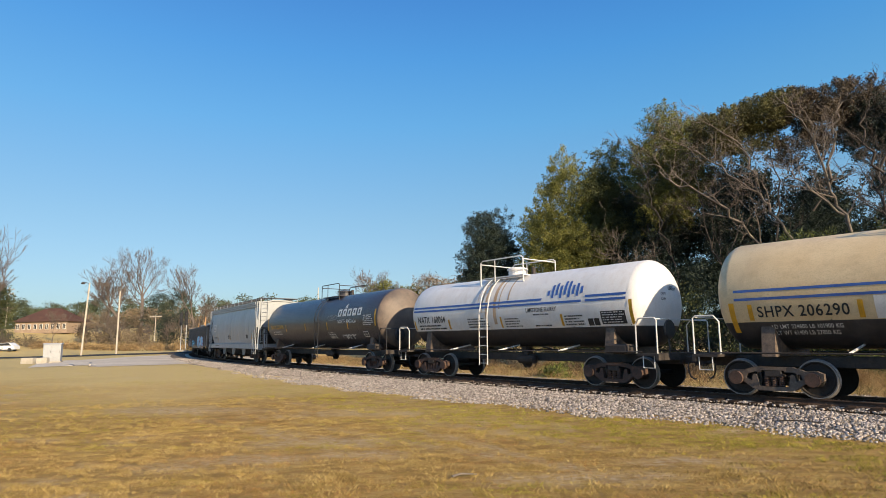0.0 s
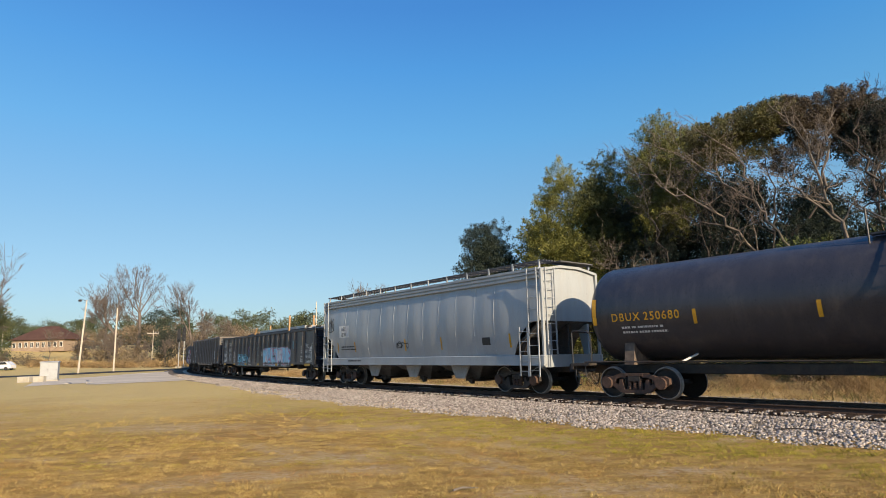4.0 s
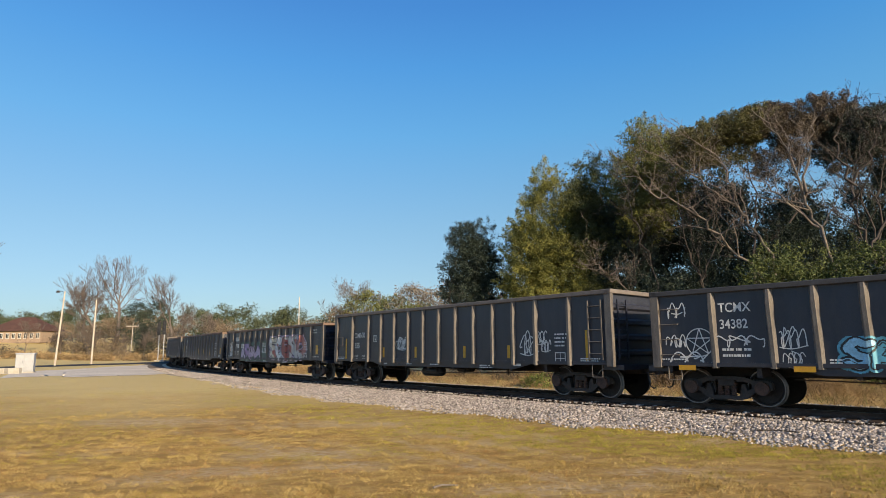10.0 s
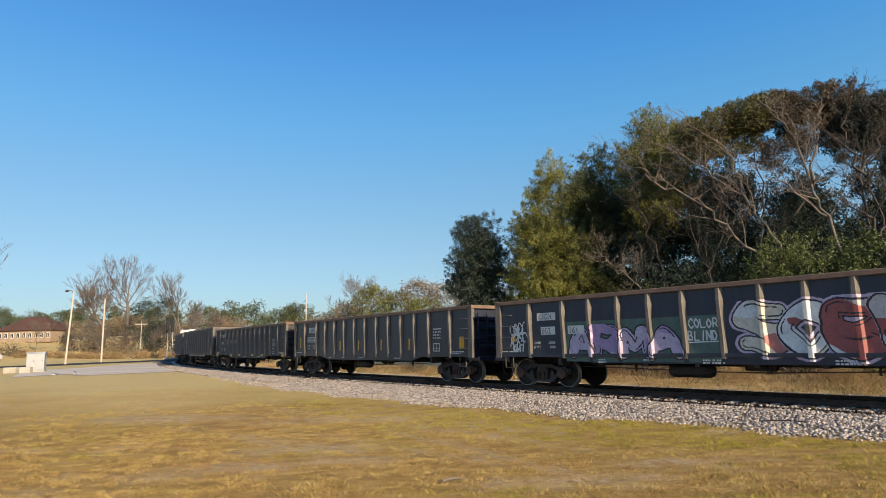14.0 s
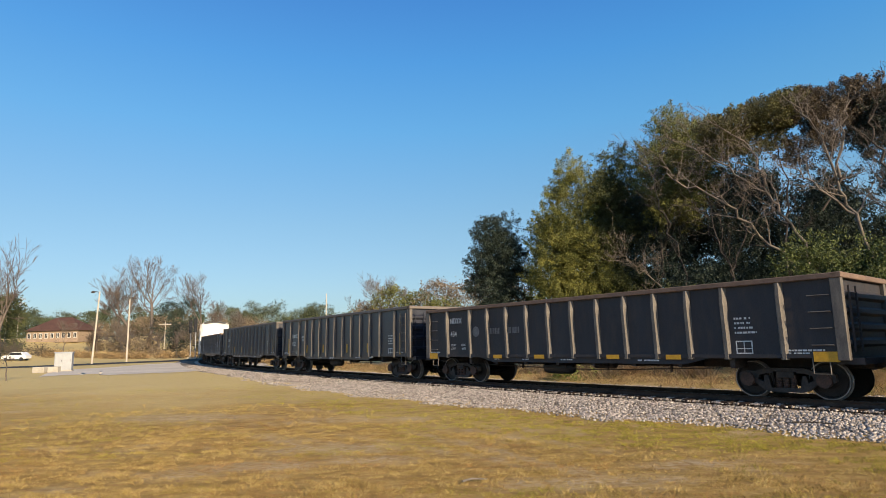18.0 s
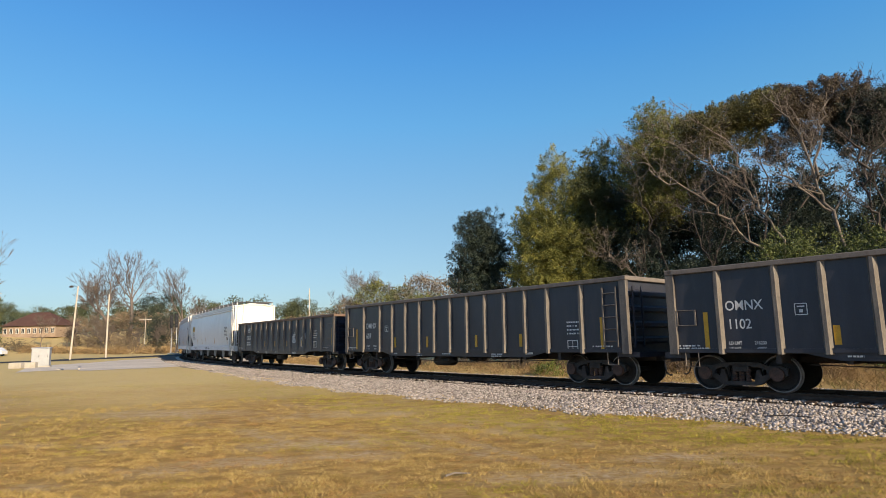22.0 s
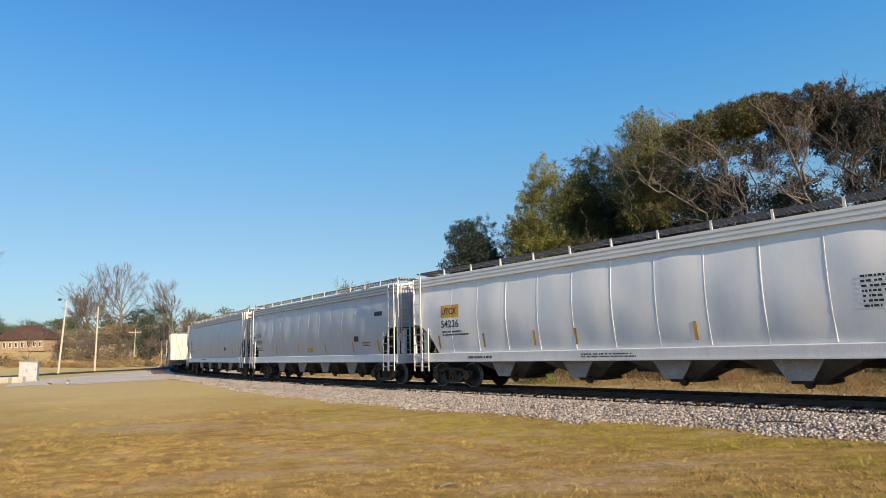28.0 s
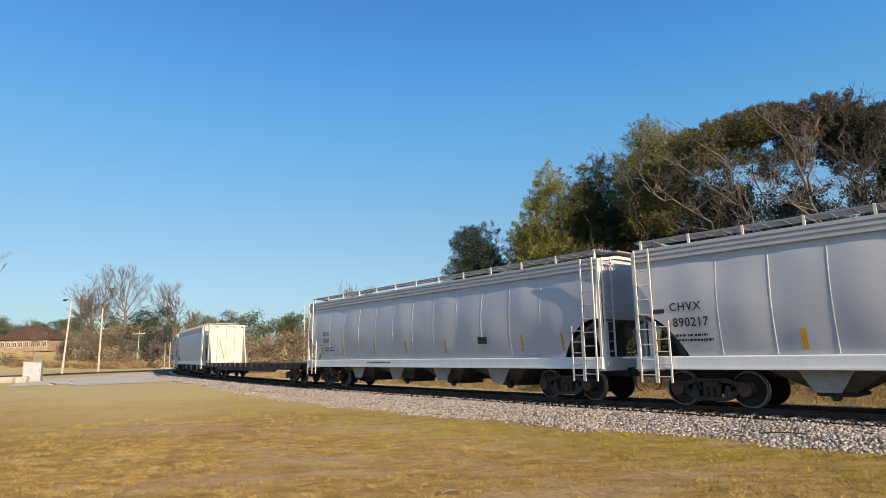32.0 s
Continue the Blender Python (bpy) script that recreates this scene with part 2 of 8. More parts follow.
def bare_spots(x, y):
    """How bare the lawn is at a place, 0 to 1: worn streaks and a few larger spots."""
    n = ripple(x, y, 0.22, 3.3, 2.6) + 0.5 * ripple(x, y, 0.8, 7.7, 2.2) + 0.45 * ripple(x, y, 3.0, 1.2, 1.7)
    out = 0.8 * smooth_step(0.40, 0.85, n)
    for cx, cy, rx, ry in ((-4.1, 9.3, 0.9, 0.5), (-3.0, 9.7, 1.2, 0.35), (-2.2, 11.2, 1.6, 0.4), (-1.3, 9.9, 0.9, 0.3), (3.5, 8.9, 0.9, 0.22), (1.8, 8.0, 1.2, 0.3), (-6.5, 16.0, 2.2, 0.6)):
        out = np.maximum(out, 0.85 * smooth_step(1.5, 0.3, np.hypot((x - cx) / rx, (y - cy) / ry) + 1.1 * n))
    for ax, ay, bx, by, w in ((-1.2, 14.6, 4.4, 7.9, 0.13), (-6.4, 14.8, -0.6, 10.3, 0.16), (-4.6, 13.3, -1.2, 9.7, 0.13), (-0.9, 13.0, 2.7, 6.9, 0.14), (-2.1, 15.8, 2.9, 11.7, 0.12), (-3.4, 13.9, 1.6, 8.6, 0.12)):
        ln = math.hypot(bx - ax, by - ay)
        u = ((x - ax) * (bx - ax) + (y - ay) * (by - ay)) / ln
        v = ((x - ax) * (by - ay) - (y - ay) * (bx - ax)) / ln + 0.25 * n
        out = np.maximum(out, 0.75 * np.exp(-(v / w) ** 2) * smooth_step(-0.5, 0.8, u) * smooth_step(ln + 0.5, ln - 1.0, u) * smooth_step(-0.5, 0.15, n))
    return out


MAT["lawn"] = shade("dormant_lawn", (0.44, 0.285, 0.092), (0.28, 0.172, 0.052), 0.95, scale=2.0, fine=22, bump=0.8, contrast=0.7,
                    dirt=(0.30, 0.16, 0.062), dirt_amount=0.75, stretch=(0.7, 1.3, 1), far=0.04, grit=0.6)


def dry_out(m):
    """The turf grows sparser and paler away from the near meadow, in uneven patches."""
    n, l = m.node_tree.nodes, m.node_tree.links
    bsdf = n["Principled BSDF"]
    old = bsdf.inputs["Base Color"].links[0].from_socket
    co = n.new("ShaderNodeTexCoord")
    xyz = n.new("ShaderNodeSeparateXYZ")
    l.new(co.outputs["Object"], xyz.inputs[0])
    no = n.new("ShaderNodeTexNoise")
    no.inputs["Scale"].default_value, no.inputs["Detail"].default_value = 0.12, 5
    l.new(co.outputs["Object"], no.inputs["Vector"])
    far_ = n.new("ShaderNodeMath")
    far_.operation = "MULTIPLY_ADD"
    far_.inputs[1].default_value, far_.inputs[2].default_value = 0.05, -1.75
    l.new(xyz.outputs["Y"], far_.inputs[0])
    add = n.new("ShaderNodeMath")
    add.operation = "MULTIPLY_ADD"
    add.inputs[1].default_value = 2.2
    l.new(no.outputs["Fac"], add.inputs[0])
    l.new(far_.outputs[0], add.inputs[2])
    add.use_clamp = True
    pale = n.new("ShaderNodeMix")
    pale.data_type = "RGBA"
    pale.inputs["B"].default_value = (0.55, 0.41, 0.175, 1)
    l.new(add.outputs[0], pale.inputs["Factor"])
    l.new(old, pale.inputs["A"])
    mr = n.new("ShaderNodeAttribute")
    mr.attribute_name = "bare"
    bare = n.new("ShaderNodeMix")
    bare.data_type = "RGBA"
    bare.inputs["B"].default_value = (0.55, 0.43, 0.28, 1)
    crumb = n.new("ShaderNodeTexNoise")
    crumb.inputs["Scale"].default_value, crumb.inputs["Detail"].default_value, crumb.inputs["Roughness"].default_value = 9.0, 6, 0.75
    l.new(co.outputs["Object"], crumb.inputs["Vector"])
    part_ = n.new("ShaderNodeMapRange")
    part_.inputs["From Min"].default_value, part_.inputs["From Max"].default_value = 0.38, 0.62
    l.new(crumb.outputs["Fac"], part_.inputs["Value"])
    both = n.new("ShaderNodeMath")
    both.operation = "MULTIPLY"
    l.new(mr.outputs["Fac"], both.inputs[0])
    l.new(part_.outputs["Result"], both.inputs[1])
    l.new(both.outputs[0], bare.inputs["Factor"])
    l.new(pale.outputs["Result"], bare.inputs["A"])
    l.new(bare.outputs["Result"], bsdf.inputs["Base Color"])


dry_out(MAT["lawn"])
MAT["dirt"] = shade("bare_sandy_soil", (0.50, 0.40, 0.29), (0.42, 0.33, 0.22), 0.95, scale=0.9, fine=14, bump=0.5)
MAT["gravel"] = shade("pale_gravel", (0.66, 0.57, 0.45), (0.52, 0.44, 0.345), 0.95, scale=0.25, fine=5, bump=0.6)
MAT["road"] = shade("asphalt", (0.07, 0.066, 0.062), (0.05, 0.048, 0.046), 0.9, scale=0.4, fine=8, bump=0.3)

radii = np.concatenate([[0.0], np.geomspace(1.5, 60, 90), np.geomspace(62, 400, 60), np.geomspace(430, 4000, 14)])
turns = np.radians(np.concatenate([np.arange(-60, 60, 0.75), np.arange(60, 300, 4)]))
gx = radii[:, None] * np.sin(turns)[None]
gy = radii[:, None] * np.cos(turns)[None]
gz = ground_z(gx.ravel(), gy.ravel())
na = len(turns)
idx = np.arange(len(radii) * na).reshape(len(radii), na)
nxt = np.roll(idx, -1, axis=1)
faces = np.stack([idx[:-1], idx[1:], nxt[1:], nxt[:-1]], -1).reshape(-1, 4)[:, ::-1]
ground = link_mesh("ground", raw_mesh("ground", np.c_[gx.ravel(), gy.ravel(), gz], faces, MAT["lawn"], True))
near = np.hypot(gx.ravel(), gy.ravel()) < 60
worn = np.zeros(gx.size)
worn[near] = 0.9 * bare_spots(gx.ravel()[near], gy.ravel()[near])
ground.data.attributes.new("bare", "FLOAT", "POINT").data.foreach_set("value", worn.astype(np.float32))
tagged(ground, "dormant tan and olive lawn, mown, sloping to far houses", "ground", kind="structure")


def strip(name, rows, material, label, category, lift, rough=0.0):
    """A sheet laid on the ground between two edges, rows of (left x, left y, right x, right y)."""
    vs, fs, cols = [], [], 10
    rows = [tuple(p + (q - p) * k / 8 for p, q in zip(r0, r1)) for r0, r1 in zip(rows, rows[1:]) for k in range(8)] + [rows[-1]]
    rows = [(ax + rough * noise.noise((ax * 0.5, ay * 0.5, 1)), ay + rough * noise.noise((ax * 0.6, ay * 0.6, 5)), bx, by) for ax, ay, bx, by in rows]
    for ax, ay, bx, by in rows:
        for k in range(cols + 1):
            x, y = ax + (bx - ax) * k / cols, ay + (by - ay) * k / cols
            vs.append((x, y, float(ground_z(x, y)[0]) + lift))
    for i in range(len(rows) - 1):
        for k in range(cols):
            a = i * (cols + 1) + k
            fs.append((a, a + 1, a + cols + 2, a + cols + 1))
    return tagged(link_mesh(name, raw_mesh(name, vs, fs, material, True)), label, category, kind="structure")


# ---- track: ballast, ties, rails ----
def sweep_line(name, profile, material, s0, s1, step=2.0, smooth=False):
    """An open profile of (side, height) drawn along the track."""
    ss = np.arange(s0, s1 + 0.01, step)
    vs = [on_line(s, o, z) for s in ss for o, z in profile]
    k = len(profile)
    fs = [(i * k + j, i * k + j + 1, (i + 1) * k + j + 1, (i + 1) * k + j) for i in range(len(ss) - 1) for j in range(k - 1)]
    return raw_mesh(name, vs, fs, material, smooth)


BED = [(-5.4, -0.12), (-4.3, 0.0), (-3.6, 0.02), (-2.3, 0.03), (-1.6, 0.012), (-0.7, 0.008), (0.7, 0.008), (1.4, 0.02), (2.3, 0.02), (3.6, -0.02), (4.2, -0.08)]
bed = tagged(link_mesh("ballast_bed", sweep_line("ballast_bed", BED, MAT["ballast"], -300, 300)),
             "pale grey crushed-stone ballast bed under the track", "ballast", kind="structure")
track = tagged(new("railway_track"), "rusty curved railway track on dark wooden ties", "railway track", kind="structure")


def rail_profile(side):
    z0, z1 = 0.082, RAIL_Z - math.copysign(math.sin(radians(CANT)) * 0.75, side) - 0.0118
    w = [(-0.075, z0), (-0.075, z0 + 0.015), (-0.012, z0 + 0.035), (-0.012, z1 - 0.045), (-0.036, z1 - 0.035), (-0.036, z1 - 0.006), (-0.026, z1)]
    w = w + [(-a, z) for a, z in w[::-1]]
    return [(side + a, z) for a, z in w]


for side in (-GAUGE_HALF, GAUGE_HALF):
    rail_ob = link_mesh("rail", sweep_line("rail", rail_profile(side), MAT["rail"], -300, 300, 1.0), track, "brown rusty steel rail")
    top = rail_profile(side)
    z1 = max(z for _, z in top)
    link_mesh("rail_head", sweep_line("rail_head", [(side - 0.024, z1 + 0.004), (side + 0.024, z1 + 0.004)], MAT["rail_head"], -300, 300, 1.0), rail_ob, "polished running surface")

bm = bmesh.new()
box(bm, -0.115, 0.115, -1.4, 1.4, -0.12, 0.052, 0.012)
tie_mesh = to_mesh("tie", bm, MAT["tie"])
bm = bmesh.new()
for y in (-0.75, 0.75):
    box(bm, -0.09, 0.09, y - 0.18, y + 0.18, 0.052, 0.066)
    for sx, sy in ((-0.05, -0.11), (0.05, 0.11), (0.05, -0.11), (-0.05, 0.11)):
        box(bm, sx - 0.012, sx + 0.012, y + sy - 0.012, y + sy + 0.012, 0.066, 0.09)
plate_mesh = to_mesh("tie_plate", bm, MAT["rail"])


def along(s, z=0.0):
    """A pose on the track's middle whose x points down the line towards smaller s."""
    p = on_line(s, 0, z)
    return pose(p.x, p.y, p.z, 0, 0, heading(s) - 90)


rng = np.random.default_rng(4)
s = -30.0
while s < 118:
    tie_ob = link_mesh("tie", tie_mesh, track, at=along(s) @ pose(0, rng.normal(0, 0.03), 0.05 + rng.normal(0, 0.008), 0, 0, rng.normal(0, 1)))
    link_mesh("tie_plate", plate_mesh, tie_ob)
    s += 0.5

# ---- rolling stock: local x runs forwards, -y is the side that faces the meadow, z = 0 on the rails ----
CACHE = {}


def kept(name, make):
    if name not in CACHE:
        CACHE[name] = make()
    return CACHE[name]


def paint(name, a, **k):
    if "paint_" + name not in CACHE:
        CACHE["paint_" + name] = shade("paint_" + name, a, **k)
    return CACHE["paint_" + name]


def side_frame_mesh():
    bm = bmesh.new()
    out = [(-1.12, 0.44), (-1.12, 0.60), (-0.98, 0.66), (-0.72, 0.65), (-0.45, 0.74), (0.45, 0.74), (0.72, 0.65), (0.98, 0.66), (1.12, 0.60), (1.12, 0.44),
           (0.95, 0.36), (0.74, 0.38), (0.50, 0.20), (0.36, 0.16), (-0.36, 0.16), (-0.50, 0.20), (-0.74, 0.38), (-0.95, 0.36)]
    hole = [(-0.27, 0.26), (-0.27, 0.62), (0.27, 0.62), (0.27, 0.26)]
    # two halves round the window where the springs sit, and the tapered windows beside it
    for sgn in (-1, 1):
        half = [(sgn * x, z) for x, z in [(0.27, 0.62), (0.27, 0.74), (0.45, 0.74), (0.72, 0.65), (0.98, 0.66), (1.12, 0.60), (1.12, 0.44), (0.95, 0.36), (0.74, 0.38), (0.66, 0.46), (0.62, 0.56), (0.45, 0.62)]]
        prism(bm, half, -0.07, 0.07)
        low = [(sgn * x, z) for x, z in [(0.0, 0.16), (0.0, 0.26), (0.33, 0.26), (0.40, 0.56), (0.48, 0.56), (0.52, 0.40), (0.66, 0.46), (0.74, 0.38), (0.50, 0.20), (0.36, 0.16)]]
        prism(bm, low, -0.075, 0.075)
    prism(bm, [(-0.3, 0.66), (-0.3, 0.745), (0.3, 0.745), (0.3, 0.66)], -0.08, 0.08)
    return to_mesh("side_frame", bm, MAT["steel"])


def bearing_mesh():
    bm = bmesh.new()
    lathe(bm, [(-0.10, 0.06), (-0.10, 0.12), (0.02, 0.13), (0.04, 0.17), (0.16, 0.17), (0.16, 0.05)], 12, "y")
    return to_mesh("bearing", bm, MAT["rusty"], False)


def spring_mesh():
    bm = bmesh.new()
    prof = [(0.265, 0.03)]
    for k in range(6):
        prof += [(0.265 + 0.055 * k, 0.058), (0.278 + 0.055 * k, 0.076), (0.294 + 0.055 * k, 0.076), (0.307 + 0.055 * k, 0.058)]
    lathe(bm, prof + [(0.6, 0.03)], 10, "z")
    return to_mesh("spring", bm, MAT["rusty"])


def bolster_mesh():
    bm = bmesh.new()
    box(bm, -0.2, 0.2, -1.08, 1.08, 0.5, 0.66, 0.02)
    lathe(bm, [(0.66, 0.22), (0.78, 0.22), (0.78, 0.05)], 14, "z")
    box(bm, -0.85, 0.85, -0.06, 0.06, 0.34, 0.44)
    return to_mesh("bolster", bm, MAT["steel"])


def wheelset_mesh():
    bm = bmesh.new()
    rod(bm, [(0, -1.0, 0), (0, 1.0, 0)], 0.08, 10)
    for sgn in (-1, 1):
        prof = [(0.69, 0.10), (0.69, 0.485), (0.715, 0.482), (0.73, 0.459), (0.815, 0.455), (0.815, 0.428), (0.813, 0.40), (0.775, 0.375), (0.765, 0.20), (0.81, 0.15), (0.81, 0.09)]
        fs = lathe(bm, [(sgn * u, r) for u, r in prof], 32, "y")
        for f in fs:
            rr = [math.hypot(v.co.x, v.co.z) for v in f.verts]
            if min(rr) > 0.42:
                f.material_index = 1
    return to_mesh("wheelset", bm, [MAT["wheel"], MAT["wheel_rim"]], False)


WHEELS = []


def add_truck(car, x, frame_label="", frame_mat=None):
    truck = link_mesh("truck", kept("bolster", bolster_mesh), car, frame_label or "dark cast-steel railway truck", pose(x, 0, 0))
    for y in (-1.0, 1.0):
        me = kept("side_frame", side_frame_mesh)
        if frame_mat:
            me = kept("side_frame_" + frame_mat, lambda: me.copy())
            me.materials[0] = MAT[frame_mat]
        link_mesh("side_frame", me, truck, at=pose(0, y, 0))
        for sx in (-0.17, 0.0, 0.17):
            link_mesh("spring", kept("spring", spring_mesh), truck, "rusty coil spring", pose(sx, y, 0))
        for bx in (-0.889, 0.889):
            link_mesh("bearing", kept("bearing", bearing_mesh), truck, "rusty bearing cap", pose(bx, y, 0.457) if y > 0 else pose(bx, y, 0.457, 0, 0, 180))
    for bx in (-0.889, 0.889):
        WHEELS.append(link_mesh("wheelset", kept("wheelset", wheelset_mesh), truck, "steel wheelset with bright rims", pose(bx, 0, 0.457)))
    return truck


def coupler_mesh():
    bm = bmesh.new()
    box(bm, -1.0, 0.12, -0.09, 0.09, 0.76, 0.95, 0.015)
    prism(bm, [(0.02, -0.16), (0.02, 0.15), (0.16, 0.17), (0.26, 0.10), (0.2, 0.0), (0.26, -0.12), (0.14, -0.2)], 0.72, 1.0, "z")
    return to_mesh("coupler", bm, MAT["steel"])


def hose_mesh():
    bm = bmesh.new()
    rod(bm, [(-0.14, -0.33, 0.78), (-0.12, -0.36, 0.56), (-0.05, -0.37, 0.38), (0.04, -0.36, 0.32), (0.1, -0.34, 0.34)], 0.022, 6)
    return to_mesh("air_hose", bm, MAT["black"])


def start_car(name, label, length, truck_at, frame_mat=None, sill=(0.72, 1.0)):
    """The common under-parts of a car of that coupled length, with trucks at +- truck_at."""
    car = tagged(new(name), label, name.replace("_", " "), "cars of the freight train")
    bm = bmesh.new()
    box(bm, -length / 2 + 0.5, length / 2 - 0.5, -0.3, 0.3, *sill, 0.02)
    part("centre_sill", bm, MAT["steel"], car)
    for sgn in (-1, 1):
        add_truck(car, sgn * truck_at, frame_mat=frame_mat)
        turn = pose(sgn * (length / 2 - 0.1), 0, 0, 0, 0, 0 if sgn > 0 else 180)
        link_mesh("coupler", kept("coupler", coupler_mesh), car, at=turn)
        link_mesh("air_hose", kept("air_hose", hose_mesh), car, "black rubber air hose", at=turn)
    bm = bmesh.new()
    lathe(bm, [(-0.5, 0.05), (-0.45, 0.16), (0.3, 0.16), (0.36, 0.05)], 12, "x", at=(0.6, -0.55, 0.78))
    box(bm, 0.45, 0.6, -0.6, -0.3, 0.85, 1.02)
    part("brake_cylinder", bm, MAT["steel"], car)
    return car


def wrap(me, bend):
    """Lay a flat mesh of the side (x, z) onto a surface y = bend(x, z)."""
    for v in me.vertices:
        v.co.y = bend(v.co.x, v.co.z) - 0.009


def letters(parent, text, x, z, size, material, bend, wide=0.85, name="lettering", space=1.0):
    """Painted letters on a side whose surface is y = bend(x, z); x, z is the lower left corner."""
    words = text.split(" ")
    if len(words) > 1:
        for word in words:
            ob = letters(parent, word, x, z, size, material, bend, wide, name, space)
            x = max(v.co.x for v in ob.data.vertices) + size * 0.5 * wide
        return ob
    cu = bpy.data.curves.new(name, "FONT")
    cu.body, cu.size, cu.space_character, cu.offset = text, size * 1.38, space, size * 0.018
    tmp = bpy.data.objects.new(name, cu)
    me = bpy.data.meshes.new_from_object(tmp)
    bpy.data.objects.remove(tmp)
    bpy.data.curves.remove(cu)
    for v in me.vertices:
        v.co = (x + v.co.x * wide, 0, z + v.co.y)
    wrap(me, bend)
    me.materials.clear()
    me.materials.append(material)
    me.name = name
    return link_mesh(name, me, parent)


def patch(parent, name, x0, x1, z0, z1, material, bend, nx=1, nz=6, label="", lift=0.006):
    """A thin painted field or plate on a side."""
    xs, zs = np.linspace(x0, x1, nx + 1), np.linspace(z0, z1, nz + 1)
    vs = [(a, bend(a, b) - lift, b) for b in zs for a in xs]
    fs = [(j * (nx + 1) + i, j * (nx + 1) + i + 1, (j + 1) * (nx + 1) + i + 1, (j + 1) * (nx + 1) + i) for j in range(nz) for i in range(nx)]
    return link_mesh(name, raw_mesh(name, vs, fs, material), parent, label)


def fine_print(parent, x, z, width, rows, material, bend, row=0.075, tall=0.045, seed=1):
    """Small writing too fine to read: rows of short bars."""
    r = random.Random(seed)
    vs, fs = [], []
    for k in range(rows):
        a = x
        end = x + width * r.uniform(0.7, 1.0)
        while a < end:
            w = r.uniform(0.03, 0.1)
            b = min(a + w, end)
            z0 = z - k * row
            i = len(vs)
            vs += [(a, bend(a, z0) - 0.007, z0), (b, bend(b, z0) - 0.007, z0), (b, bend(b, z0 + tall) - 0.007, z0 + tall), (a, bend(a, z0 + tall) - 0.007, z0 + tall)]
            fs.append((i, i + 1, i + 2, i + 3))
            a = b + (0.06 if r.random() < 0.2 else r.uniform(0.014, 0.026))
    return tagged(link_mesh("fine_print", raw_mesh("fine_print", vs, fs, material), parent, "rows of small illegible stencilling"), kind="stuff")


def ladder(parent, x0, x1, z0, z1, y, material, rungs=6, axis="x", name="ladder"):
    bm = bmesh.new()
    for k in range(rungs):
        z = z0 + (z1 - z0) * (k + 0.5) / rungs
        if axis == "x":
            rod(bm, [(x0, y, z), (x1, y, z)], 0.014, 5)
        else:
            rod(bm, [(y, x0, z), (y, x1, z)], 0.014, 5)
    for q in (x0, x1):
        if axis == "x":
            box(bm, q - 0.022, q + 0.022, y - 0.01, y + 0.03, z0, z1)
        else:
            box(bm, y - 0.01, y + 0.03, q - 0.022, q + 0.022, z0, z1)
    return part(name, bm, material, parent)


def grab_irons(parent, x, w, zs, y, material):
    for z in zs:
        bm = bmesh.new()
        rod(bm, [(x - w / 2, y + 0.05, z), (x - w / 2, y, z), (x + w / 2, y, z), (x + w / 2, y + 0.05, z)], 0.013, 5)
        part("grab_iron", bm, material, parent)


def stirrup(parent, x, y, z, material, w=0.36):
    bm = bmesh.new()
    rod(bm, [(x - w / 2, y, z), (x - w / 2, y, z - 0.36), (x + w / 2, y, z - 0.36), (x + w / 2, y, z)], 0.016, 5)
    part("stirrup", bm, material, parent)


